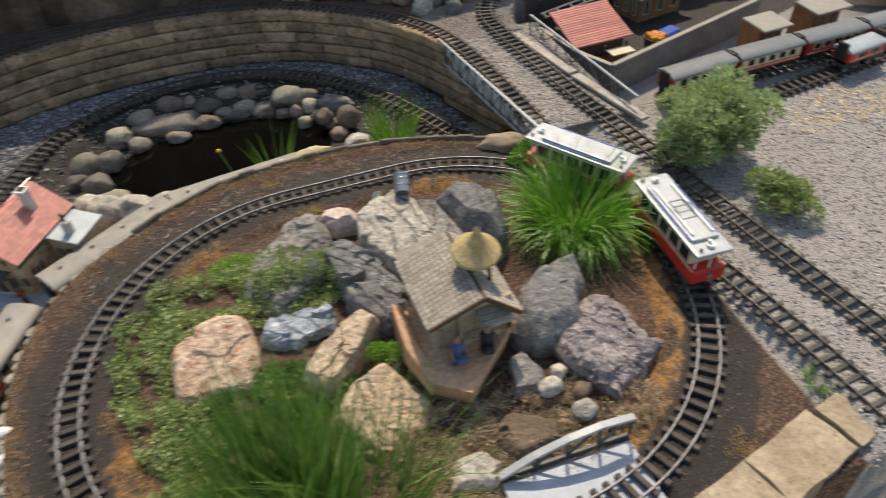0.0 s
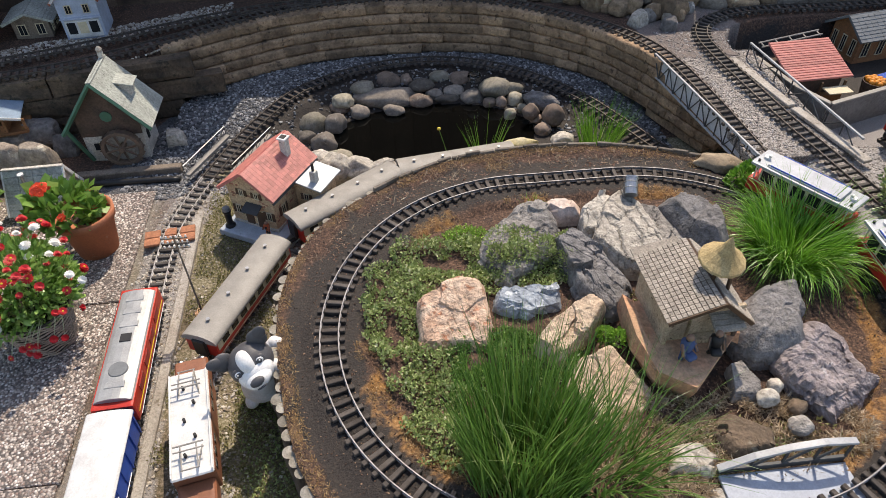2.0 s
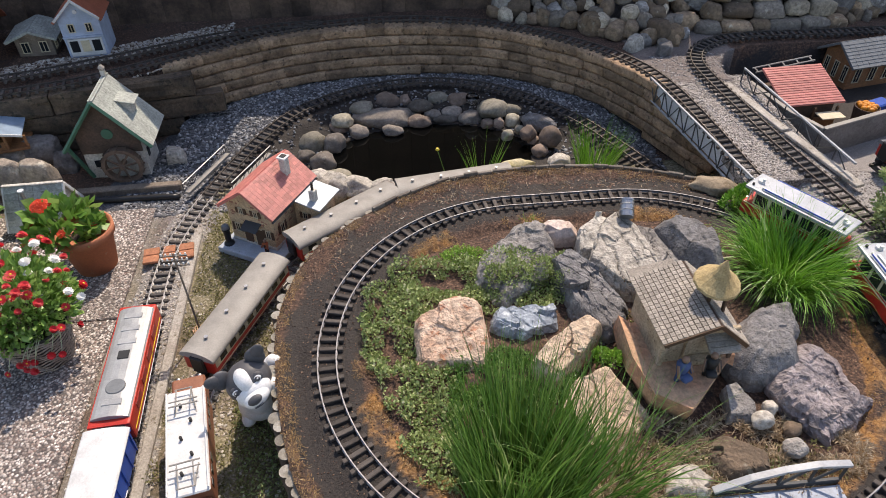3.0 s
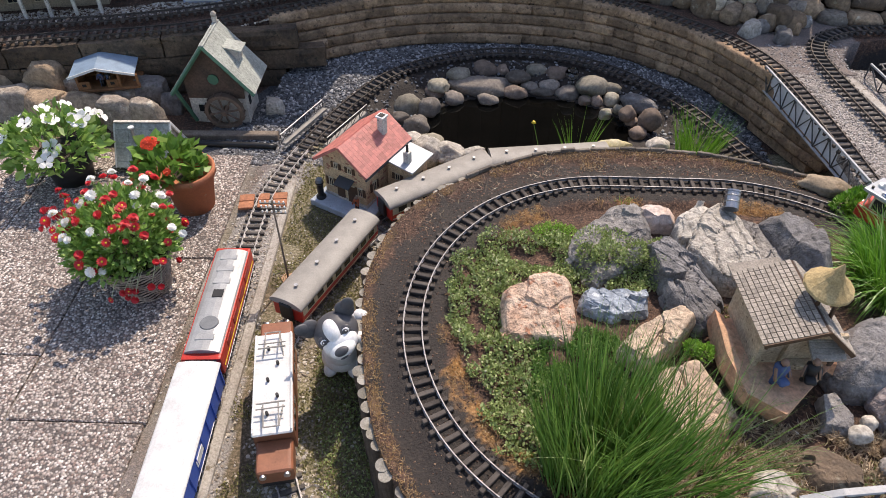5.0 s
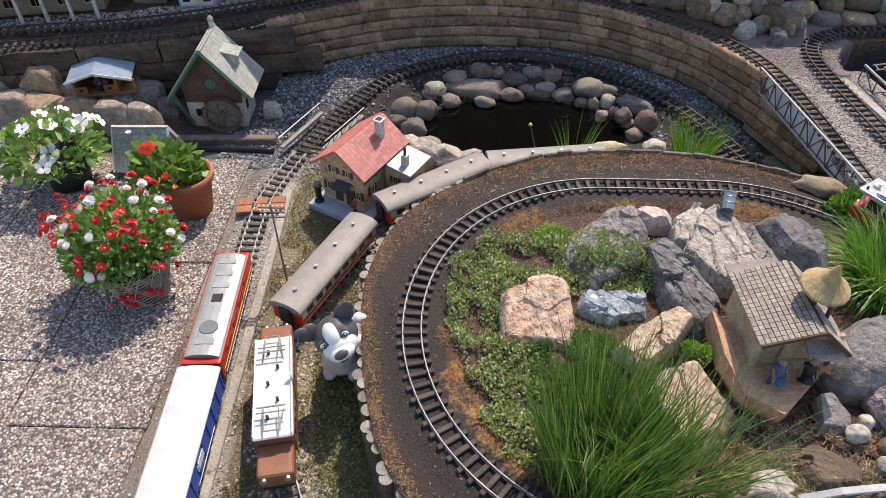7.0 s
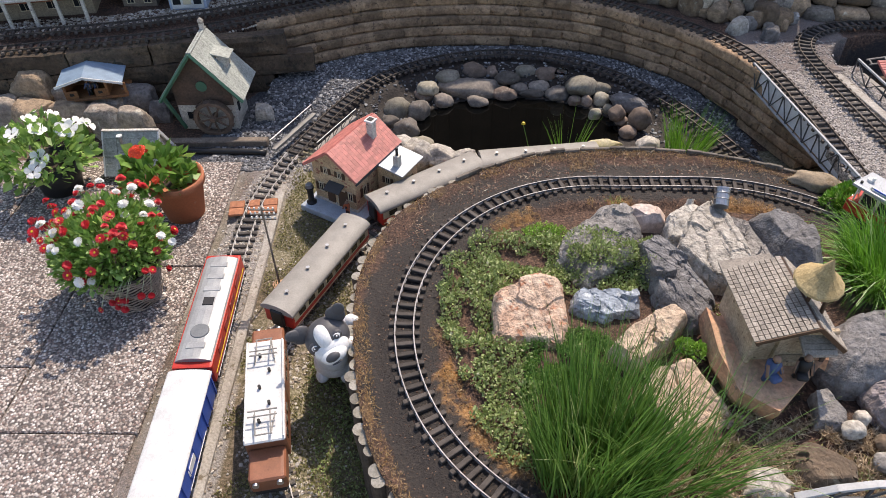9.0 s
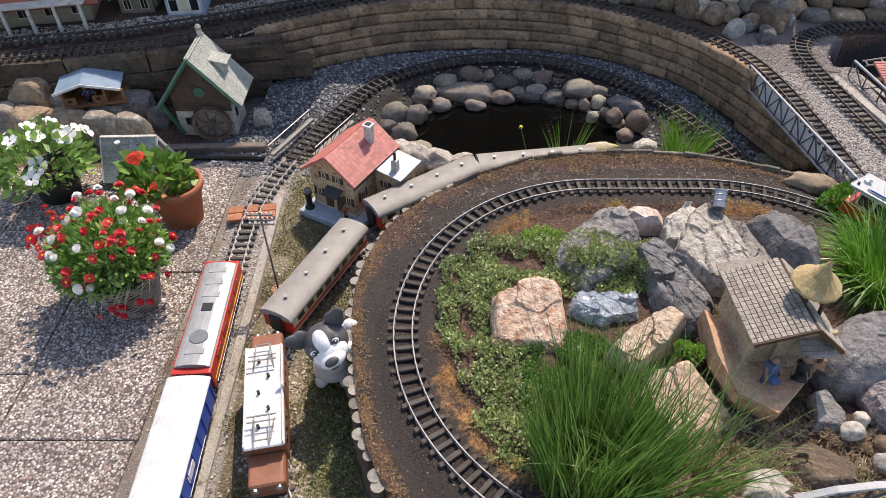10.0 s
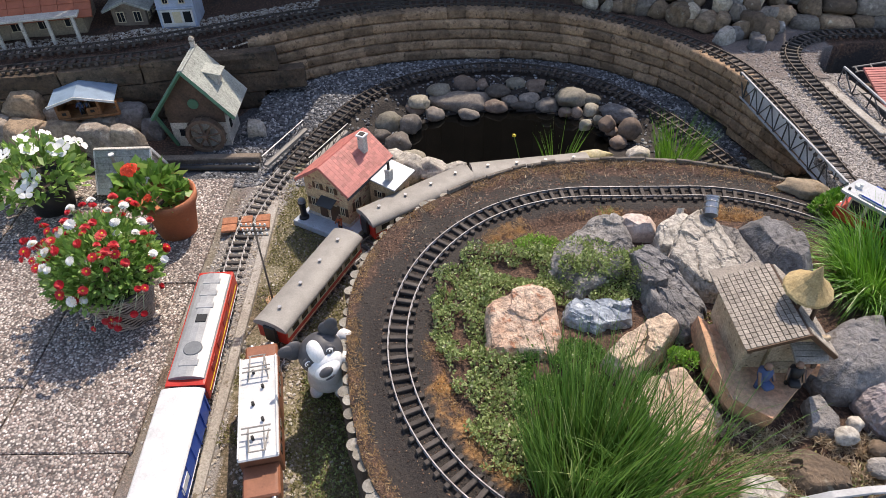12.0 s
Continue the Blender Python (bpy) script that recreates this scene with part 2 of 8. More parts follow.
def prism(bm, pts, x0, x1, m=None):
    """Adds a prism along x: an outline of y, z carried from x0 to x1."""
    n = len(pts)
    f = lambda p: m @ p if m is not None else p
    a = [bm.verts.new(f(Vector((x0, y, z)))) for y, z in pts]
    b = [bm.verts.new(f(Vector((x1, y, z)))) for y, z in pts]
    bm.faces.new(a[::-1]), bm.faces.new(b)
    for i in range(n):
        bm.faces.new((a[i], a[(i + 1) % n], b[(i + 1) % n], b[i]))
    bmesh.ops.recalc_face_normals(bm, faces=bm.faces)
    return bm


B = bmesh.new


def smooth_path(points, step=0.01):
    """A smooth curve through the points, in even steps."""
    p = [Vector(q) for q in points]
    p = [2 * p[0] - p[1]] + p + [2 * p[-1] - p[-2]]
    out = []
    for i in range(1, len(p) - 2):
        for k in range(24):
            t = k / 24
            out.append(0.5 * ((2 * p[i]) + (p[i + 1] - p[i - 1]) * t + (2 * p[i - 1] - 5 * p[i] + 4 * p[i + 1] - p[i + 2]) * t * t
                              + (3 * p[i] - p[i - 1] - 3 * p[i + 1] + p[i + 2]) * t ** 3))
    out.append(p[-2])
    even, acc = [out[0]], 0.0
    for a, b in zip(out, out[1:]):
        d = (b - a).length
        while d > 1e-9 and acc + d >= step:
            a = a + (b - a) * ((step - acc) / d)
            even.append(a)
            d, acc = (b - a).length, 0.0
        acc += d
    return even


def along(path, s, step=0.01):
    """Place and heading at s metres along an even path."""
    i = max(0, min(len(path) - 2, int(s / step)))
    return path[i] + (path[i + 1] - path[i]) * min(1.0, s / step - i), (path[i + 1] - path[i]).normalized()


def inside(x, y, poly):
    """Which of the places lie in the polygon."""
    r = np.zeros(x.shape, bool)
    for (x1, y1), (x2, y2) in zip(poly, poly[1:] + poly[:1]):
        c = (y1 > y) != (y2 > y)
        r ^= c & (x < (x2 - x1) * (y - y1) / (y2 - y1 + 1e-12) + x1)
    return r


def far_from(x, y, line):
    """Distance to an open line of points."""
    d = np.full(x.shape, 9.0)
    for a, b in zip(line, line[1:]):
        ax, ay, bx, by = a[0], a[1], b[0], b[1]
        k = np.clip(((x - ax) * (bx - ax) + (y - ay) * (by - ay)) / ((bx - ax) ** 2 + (by - ay) ** 2 + 1e-12), 0, 1)
        d = np.minimum(d, np.hypot(x - ax - k * (bx - ax), y - ay - k * (by - ay)))
    return d


def waves(x, y, s, seed=0):
    """Cheap soft noise, -1 to 1."""
    g = np.random.RandomState(seed)
    v = 0
    for _ in range(7):
        a, f, p = g.uniform(0, 6.28), s * g.uniform(0.6, 1.8), g.uniform(0, 6.28)
        v = v + np.sin((x * np.cos(a) + y * np.sin(a)) * f + p)
    return v / 4.0


def loose(name, verts, faces, mats, parent=None):
    me = bpy.data.meshes.new(name)
    me.from_pydata(verts.tolist() if hasattr(verts, "tolist") else verts, [], faces.tolist() if hasattr(faces, "tolist") else faces)
    for m in mats if isinstance(mats, (list, tuple)) else [mats]:
        me.materials.append(m)
    ob = new(name, me)
    if parent:
        ob.parent = parent
    return ob


# ---- the plan ----
LOW, TOP = -0.235, -0.022            # yard level; level of the raised oval
OVAL_R, OVAL_L = 0.60, 0.16
BORDER = [(-0.30, -0.95), (-0.58, -0.70), (-0.74, -0.50), (-0.816, -0.375), (-0.861, -0.226), (-0.89, -0.06), (-0.902, 0.07), (-0.895, 0.20), (-0.854, 0.341),
          (-0.776, 0.477), (-0.615, 0.614), (-0.402, 0.735), (-0.203, 0.777), (0.013, 0.787), (0.203, 0.764), (0.379, 0.712), (0.50, 0.66), (0.62, 0.62)]
BORDER_C = [(p.x, p.y) for p in smooth_path([(x, y, 0) for x, y in BORDER], 0.02)]
WALL = [(-2.9, 1.28), (-2.25, 1.41), (-1.76, 1.52), (-1.50, 1.66), (-1.25, 1.795), (-0.98, 1.91), (-0.72, 1.958), (-0.45, 1.965), (-0.19, 1.925), (0.0, 1.862), (0.18, 1.75), (0.39, 1.56), (0.52, 1.35), (0.585, 1.20), (0.64, 1.06), (0.69, 0.95)]
WALL_L = [(-2.9, 1.27), (-2.25, 1.395), (-1.76, 1.51), (-1.46, 1.565)]
HIGH_EDGE = [(x - 0.03 * (1 if x > 0 else -0.3) + (0.05 if x > 0.1 else 0), y + (0.045 if x > -1.5 else 0.0)) for x, y in WALL]
POND = (-0.380, 1.270, 0.415, 0.245)  # centre and half sizes


def oval_point(s, off=0.0):
    """Place and heading on the oval, s metres from the middle of its front straight, running to the right."""
    L, R = OVAL_L, OVAL_R + off
    turn = math.pi * OVAL_R
    s = s % (4 * L + 2 * turn)
    if s < L:
        return Vector((s, -R, 0)), 0.0
    if s < L + turn:
        a = (s - L) / OVAL_R - math.pi / 2
        return Vector((L + R * math.cos(a), R * math.sin(a), 0)), a + math.pi / 2
    if s < 3 * L + turn:
        return Vector((L - (s - L - turn), R, 0)), math.pi
    if s < 3 * L + 2 * turn:
        a = (s - 3 * L - turn) / OVAL_R + math.pi / 2
        return Vector((-L + R * math.cos(a), R * math.sin(a), 0)), a + math.pi / 2
    return Vector((-L + (s - 3 * L - 2 * turn), -R, 0)), 0.0


OVAL_LEN = 4 * OVAL_L + 2 * math.pi * OVAL_R
OVAL = [oval_point(i * 0.01)[0] for i in range(int(OVAL_LEN / 0.01) + 1)]
TRACK_YARD = smooth_path([(-1.27, -1.1, -0.205), (-1.295, -0.7, -0.205), (-1.302, -0.359, -0.205), (-1.318, -0.111, -0.205), (-1.331, 0.087, -0.205), (-1.342, 0.318, -0.205), (-1.352, 0.592, -0.205), (-1.342, 0.749, -0.203),
                          (-1.298, 0.924, -0.20), (-1.22, 1.13, -0.19), (-1.10, 1.37, -0.175), (-0.935, 1.585, -0.16), (-0.681, 1.733, -0.155), (-0.414, 1.790, -0.155), (-0.152, 1.742, -0.155), (0.086, 1.598, -0.16),
                          (0.292, 1.388, -0.175), (0.424, 1.169, -0.19), (0.53, 0.98, -0.20), (0.70, 0.84, -0.205), (0.95, 0.76, -0.205)])
TRACK_OUTER = smooth_path([(-0.82, -0.85, -0.205), (-0.95, -0.58, -0.205), (-1.057, -0.351, -0.205), (-1.102, -0.218, -0.205), (-1.128, -0.08, -0.205), (-1.134, 0.04, -0.205), (-1.116, 0.15, -0.205), (-1.084, 0.252, -0.205), (-1.03, 0.37, -0.205),
                           (-0.936, 0.536, -0.205), (-0.83, 0.66, -0.205), (-0.68, 0.775, -0.205), (-0.50, 0.86, -0.205), (-0.28, 0.905, -0.205), (-0.03, 0.915, -0.205), (0.20, 0.89, -0.205), (0.42, 0.83, -0.205), (0.65, 0.74, -0.205), (0.95, 0.62, -0.205)])
TRACK_HIGH = smooth_path([(-3.2, 1.20, 0.05), (-2.46, 1.400, 0.05), (-2.03, 1.492, 0.05), (-1.81, 1.555, 0.05), (-1.59, 1.665, 0.05), (-1.364, 1.795, 0.05), (-1.15, 1.915, 0.05), (-0.95, 1.99, 0.05), (-0.70, 2.035, 0.05), (-0.42, 2.04, 0.05), (-0.15, 1.985, 0.05), (0.06, 1.895, 0.05), (0.26, 1.75, 0.05), (0.43, 1.59, 0.05),
                          (0.545, 1.42, 0.05), (0.605, 1.22, 0.05), (0.642, 0.92, 0.045), (0.672, 0.62, 0.03), (0.70, 0.40, 0.014), (0.735, 0.22, 0.004), (0.757, 0.10, 0.0)])
TRACK_BACK = smooth_path([(-3.2, 1.35, 0.055), (-2.52, 1.525, 0.055), (-2.18, 1.590, 0.055), (-1.96, 1.655, 0.055), (-1.73, 1.745, 0.055), (-1.50, 1.850, 0.055), (-1.26, 1.950, 0.053), (-1.05, 2.015, 0.052), (-0.82, 2.035, 0.051)])
TRACK_EAST = smooth_path([(1.9, 1.66, 0.05), (1.5, 1.66, 0.05), (1.15, 1.67, 0.05), (0.98, 1.64, 0.05), (0.86, 1.56, 0.05), (0.80, 1.44, 0.05), (0.795, 1.28, 0.05), (0.815, 1.05, 0.05), (0.85, 0.75, 0.045), (0.90, 0.45, 0.04), (0.95, 0.05, 0.035), (0.995, -0.25, 0.03), (1.03, -0.50, 0.03), (1.06, -0.8, 0.03), (1.10, -1.2, 0.03)])
TRACK_SIDE = smooth_path([(0.742, 0.20, 0.012), (0.775, 0.06, 0.016), (0.807, -0.08, 0.018), (0.832, -0.23, 0.02), (0.855, -0.40, 0.02), (0.875, -0.56, 0.02), (0.90, -0.8, 0.02), (0.93, -1.2, 0.02)])


def level(x, y):
    """Height of the ground."""
    z = np.full(x.shape, LOW) + 0.004 * waves(x, y, 14, 1) * ((np.abs(x) < 2.9) & (np.abs(y) < 2.7))
    # banked ballast of the loop round the pond
    north = (y > 1.25) & (x > -1.45)
    z = np.where(north, z + 0.05 * np.clip((y - 1.25) / 0.25, 0, 1), z)
    rp = np.hypot((x - POND[0]) / POND[2], (y - POND[1]) / POND[3])
    z = np.where(rp < 1.05, -0.34, z)
    # ballast raised about the sleepers
    d = np.minimum(far_from(x, y, [(p.x, p.y) for p in TRACK_YARD[::14]]), far_from(x, y, [(p.x, p.y) for p in TRACK_OUTER[::14]]))
    z = np.where((rp > 1.1) & (y < 1.0), z + 0.017 * np.clip(1.7 - d / 0.05, 0, 1), z)
    # the bank sloping down to the water
    z = np.where((rp > 1.05) & (y > 1.05) & (y < 1.75) & (x < 0.25), z - (z + 0.249) * np.clip((1.75 - rp) / 0.45, 0, 1) * np.clip((d - 0.05) / 0.05, 0, 1), z)
    plat = inside(x, y, BORDER_C + [(0.62, 0.62), (2.9, 0.62), (2.9, -0.75), (0.2, -0.98)])
    r_in = np.hypot(np.clip(np.abs(x) - OVAL_L, 0, None), y)
    mound = 0.035 * np.exp(-((x / 0.42) ** 2 + ((y - 0.05) / 0.30) ** 2)) + 0.006 * waves(x, y, 20, 2) * (r_in < 0.52)
    top = TOP + np.where(r_in < 0.55, mound, 0.0) + 0.003 * waves(x, y, 40, 3)
    top = top + np.where(r_in < 0.50, -0.012, 0.0) + 0.007 * np.clip(2.0 - np.abs(r_in - 0.60) / 0.04, 0, 1)
    top = top + 0.015 * np.clip(1 - far_from(x, y, BORDER_C) / 0.058, 0, 1)
    gully = -0.13 * np.exp(-(((x - 0.19) / 0.15) ** 4)) * np.exp(-(((y + 0.66) / 0.14) ** 4))
    east = np.clip((x - 0.80) / 0.04, 0, 1) * 0.030
    z = np.where(plat, top + gully + east, z)
    # the high ground behind the wall, the gravel bank to the east and the sunk court
    high = inside(x, y, HIGH_EDGE[:-2] + [(0.66, 1.28), (9, 1.28), (9, 9), (-9, 9), (-9, 1.0)])
    z = np.where(high, 0.024 + 0.004 * waves(x, y, 30, 4), z)
    z = np.where(inside(x, y, [(1.02, 0.62), (1.02, 1.05), (0.975, 1.32), (0.895, 1.34), (0.915, 1.45), (0.985, 1.545), (1.12, 1.59), (2.7, 1.58), (2.7, 0.62)]), -0.12, z)
    z = np.where((y < -0.70) & (y > -1.9) & (x > 0.15) & (x < 2.5), -0.55, z)
    return z


lines = lambda lo, hi, n, far: np.concatenate([-np.array(far[::-1]) + lo, np.linspace(lo, hi, n), np.array(far) + hi])
gx, gy = lines(-2.7, 2.3, 401, [0.5, 2, 6, 20, 60]), lines(-1.5, 2.6, 329, [0.5, 2, 6, 20, 60])
XX, YY = np.meshgrid(gx, gy)
ZZ = level(XX, YY)
nx, ny = len(gx), len(gy)
idx = np.arange(nx * ny).reshape(ny, nx)
gfaces = np.stack([idx[:-1, :-1], idx[:-1, 1:], idx[1:, 1:], idx[1:, :-1]], -1).reshape(-1, 4)
ground = loose("ground", np.stack([XX, YY, ZZ], -1).reshape(-1, 3), gfaces, [])
tagged(ground, "dark garden soil with moss and grey gravel", "ground", kind="structure")

# what covers the ground where: red = olive moss and grit, green = blue-grey ballast, blue = pale gravel
r_in = np.hypot(np.clip(np.abs(XX) - OVAL_L, 0, None), YY)
plat = inside(XX, YY, BORDER_C + [(0.62, 0.62), (0.80, 0.62), (0.80, -0.75), (0.2, -0.98)])
d_yard = far_from(XX, YY, [(p.x, p.y) for p in TRACK_YARD[::6]])
lowland = (ZZ < -0.12) & ~plat
near = (np.abs(XX) < 2.6) & (YY > -1.45)
moss = np.where(lowland & (YY < 1.1), np.where(near, np.where(XX < -1.36, 0.30, 0.75) + 0.45 * waves(XX, YY, 16, 6), 0.5), 0.0)
loop = inside(XX, YY, [(p.x, p.y) for p in TRACK_YARD[::6] if p.y > 0.98])
ballast = np.where(~loop & lowland & (YY > 0.98) & (d_yard < 0.45) & (XX < 0.56), 1.0, 0.0)
pale = np.where(((XX > 0.78) & (YY < 0.64) & (XX < 2.6) & (YY > -1.4)) | ((YY > 1.2) & (XX > 0.56) & (ZZ > -0.05) & (XX + (YY - 1.2) * 0.25 < 1.12)), np.where(YY > 1.2, 0.45, 1.0), 0.0)
pale = np.maximum(pale, np.where((d_yard < 0.085) & (YY < 1.0), 0.8, 0.0))
pale = np.maximum(pale, np.where(lowland & near & (XX < -1.36) & (YY < 1.0), 0.45 + 0.3 * waves(XX, YY, 22, 7), 0.0))
pale = np.maximum(pale, np.where((XX > 1.04) & (XX < 2.6) & (YY > 0.62) & (YY < 0.905 + 0.31 * (XX - 1.095)), 0.85, 0.0))
rusty = np.where(plat & (np.abs(r_in - 0.515) < 0.03) & ((waves(XX, YY, 12, 9) > 0.2) | (XX > 0.35) & (YY < 0.12)), 1.0, 0.0)
rusty = np.maximum(rusty, np.where(np.hypot((XX - 0.80) / 0.05, (YY - 0.03) / 0.09) < 1, 1.0, 0.0))
att = ground.data.attributes.new("cover", "FLOAT_COLOR", "POINT")
att.data.foreach_set("color", np.stack([np.clip(moss, 0, 1), ballast, np.clip(pale, 0, 1), rusty], -1).astype(np.float32).ravel())

# damp soil along the oval's rails, equally dark soil in pond loop and court
dark_soil = ground.data.attributes.new("dark_soil", "FLOAT", "POINT")
dark_soil.data.foreach_set("value", np.maximum(np.clip(2.2 - np.abs(r_in - 0.62) / 0.052, 0, 1), 0.9 * loop + ((XX > 0.88) & (YY > 0.62) & (YY > np.maximum(0.62, 0.905 + 0.31 * (XX - 1.095))) & (ZZ < -0.05))).astype(np.float32).ravel())


def ground_material():
    m = bpy.data.materials.new("garden_ground")
    m.use_nodes = True
    nt = m.node_tree
    b = nt.nodes["Principled BSDF"]
    geo = nt.nodes.new("ShaderNodeNewGeometry")
    at = nt.nodes.new("ShaderNodeAttribute")
    at.attribute_name = "cover"
    sep = nt.nodes.new("ShaderNodeSeparateColor")
    nt.links.new(at.outputs["Color"], sep.inputs[0])

    def noise_at(s, d=6.0):
        n = nt.nodes.new("ShaderNodeTexNoise")
        n.inputs["Scale"].default_value, n.inputs["Detail"].default_value, n.inputs["Roughness"].default_value = s, d, 0.65
        nt.links.new(geo.outputs["Position"], n.inputs["Vector"])
        return n.outputs["Fac"]

    def ramp(src, stops):
        r = nt.nodes.new("ShaderNodeValToRGB")
        els = r.color_ramp.elements
        els[0].position, els[0].color = stops[0][0], (*stops[0][1], 1)
        els[1].position, els[1].color = stops[-1][0], (*stops[-1][1], 1)
        for p, c in stops[1:-1]:
            e = els.new(p)
            e.color = (*c, 1)
        nt.links.new(src, r.inputs["Fac"])
        return r.outputs["Color"]

    def mix(fac, a, c):
        x = nt.nodes.new("ShaderNodeMix")
        x.data_type = "RGBA"
        nt.links.new(fac, x.inputs[0])
        nt.links.new(a, x.inputs[6])
        nt.links.new(c, x.inputs[7])
        return x.outputs[2]

    n_big, n_fine, n_peb = noise_at(18), noise_at(130), noise_at(260, 3)
    soil = ramp(n_fine, [(0.30, (0.024, 0.014, 0.010)), (0.48, (0.066, 0.038, 0.026)), (0.60, (0.145, 0.082, 0.055)), (0.74, (0.30, 0.19, 0.13))])
    soil_dark = ramp(n_fine, [(0.30, (0.008, 0.006, 0.005)), (0.55, (0.020, 0.014, 0.011)), (0.75, (0.06, 0.042, 0.032))])
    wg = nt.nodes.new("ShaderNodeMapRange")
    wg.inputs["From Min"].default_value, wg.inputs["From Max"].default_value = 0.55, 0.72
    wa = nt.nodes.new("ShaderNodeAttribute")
    wa.attribute_name = "dark_soil"
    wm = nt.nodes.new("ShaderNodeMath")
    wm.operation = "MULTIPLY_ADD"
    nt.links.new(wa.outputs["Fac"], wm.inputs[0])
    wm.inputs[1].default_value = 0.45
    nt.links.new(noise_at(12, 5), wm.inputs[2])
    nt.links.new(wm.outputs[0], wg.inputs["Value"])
    soil = mix(wg.outputs["Result"], soil, soil_dark)
    mossy = ramp(n_fine, [(0.30, (0.10, 0.088, 0.05)), (0.48, (0.19, 0.168, 0.10)), (0.60, (0.32, 0.28, 0.20)), (0.74, (0.48, 0.44, 0.38))])
    blue = ramp(n_peb, [(0.30, (0.022, 0.023, 0.026)), (0.50, (0.070, 0.072, 0.079)), (0.70, (0.17, 0.174, 0.184))])
    grit = ramp(n_peb, [(0.28, (0.14, 0.13, 0.125)), (0.50, (0.28, 0.262, 0.25)), (0.72, (0.45, 0.425, 0.41))])
    rust = ramp(n_fine, [(0.3, (0.10, 0.05, 0.016)), (0.5, (0.26, 0.125, 0.038)), (0.7, (0.40, 0.24, 0.10))])
    col = mix(sep.outputs[0], soil, mossy)
    col = mix(sep.outputs[1], col, blue)
    col = mix(sep.outputs[2], col, grit)
    k = nt.nodes.new("ShaderNodeMath")
    k.operation = "MULTIPLY"
    nt.links.new(at.outputs["Alpha"], k.inputs[0])
    g = nt.nodes.new("ShaderNodeMapRange")
    g.inputs["From Min"].default_value, g.inputs["From Max"].default_value = 0.42, 0.58
    nt.links.new(n_big, g.inputs["Value"])
    nt.links.new(g.outputs["Result"], k.inputs[1])
    col = mix(k.outputs[0], col, rust)
    nt.links.new(col, b.inputs["Base Color"])
    wr = nt.nodes.new("ShaderNodeMapRange")
    wr.inputs["To Min"].default_value, wr.inputs["To Max"].default_value = 0.95, 0.74
    nt.links.new(wg.outputs["Result"], wr.inputs["Value"])
    nt.links.new(wr.outputs["Result"], b.inputs["Roughness"])
    bp = nt.nodes.new("ShaderNodeBump")
    bp.inputs["Strength"].default_value, bp.inputs["Distance"].default_value = 0.8, 0.006
    nt.links.new(n_fine, bp.inputs["Height"])
    nt.links.new(bp.outputs["Normal"], b.inputs["Normal"])
    return m


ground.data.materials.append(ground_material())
ground.data.polygons.foreach_set("use_smooth", [True] * len(ground.data.polygons))


def z_at(x, y):
    return float(level(np.array([float(x)]), np.array([float(y)]))[0])


# ---- tracks ----
def sleeper_mesh(mat, length=0.080):
    bm = B()
    box(bm, 0, 0, -0.010, 0.0125, length, 0.011, 0.0015)
    for s in (-1, 1):
        box(bm, 0, s * 0.024, -0.0040, 0.0095, 0.0078, 0.0035)
    return mesh_of(bm, "sleeper", mat)


SLEEPER, SLEEPER_OLD, SLEEPER_PALE = sleeper_mesh(M_SLEEPER), sleeper_mesh(M_SLEEPER_OLD), sleeper_mesh(M_SLEEPER_PALE)


def rail_part(path, off, mat, parent):
    """One rail: an I-shaped bar swept along the path at a side offset."""
    prof = [(-0.0026, -0.0085), (0.0026, -0.0085), (0.0026, -0.0076), (0.0008, -0.0066), (0.0008, -0.0030), (0.0017, -0.0022), (0.0017, -0.0004), (0.0012, 0.0), (-0.0012, 0.0), (-0.0017, -0.0004), (-0.0017, -0.0022), (-0.0008, -0.0030), (-0.0008, -0.0066), (-0.0026, -0.0076)]
    vs, n = [], len(prof)
    for i, p in enumerate(path):
        d = (path[min(i + 1, len(path) - 1)] - path[max(i - 1, 0)]).normalized()
        side = Vector((-d.y, d.x, 0)).normalized()
        vs += [tuple(p + side * (off + a) + Vector((0, 0, b))) for a, b in prof]
    fs = [(i * n + k, i * n + (k + 1) % n, (i + 1) * n + (k + 1) % n, (i + 1) * n + k) for i in range(len(path) - 1) for k in range(n)]
    me = bpy.data.meshes.new("rail")
    me.from_pydata(vs, [], fs)
    me.materials.append(mat)
    return part("rail", me, mat, parent)


def track(path, label, rail_mat, sleeper, step=0.033, gap=0.01, skip=None):
    t = thing("railway_track", label, "model track")
    thin = path[::2] + ([path[-1]] if len(path) % 2 == 0 else [])
    for off in (-0.024, 0.024):
        rail_part(thin, off, rail_mat, t)
    n = int((len(path) - 1) * gap / step)
    for i in range(n):
        p, d = along(path, (i + 0.5) * step, gap)
        if skip and skip(p):
            continue
        ob = part("sleeper", sleeper, None, t)
        ob.matrix_basis = pose(p.x + random.uniform(-1, 1) * 0.0006, p.y, p.z, 0, 0, math.degrees(math.atan2(d.y, d.x)) + random.uniform(-1.2, 1.2))
    return t


track(OVAL + [OVAL[0]], "oval model railway track with bright rails and dark brown sleepers", M_RAIL, SLEEPER)
# one track in two looks: the pond half coloured darker to paint shade
split = min(range(len(TRACK_YARD)), key=lambda k: abs(TRACK_YARD[k].y - 1.02) + (9 if TRACK_YARD[k].x > -0.9 else 0))
track(TRACK_YARD[:split + 1], "straight model railway track with grey weathered sleepers in the yard", M_RAIL_BRIGHT, SLEEPER_OLD)
track(TRACK_YARD[split:], "model railway track curving round the pond, coloured dark for shade", M_RAIL_DULL, SLEEPER)
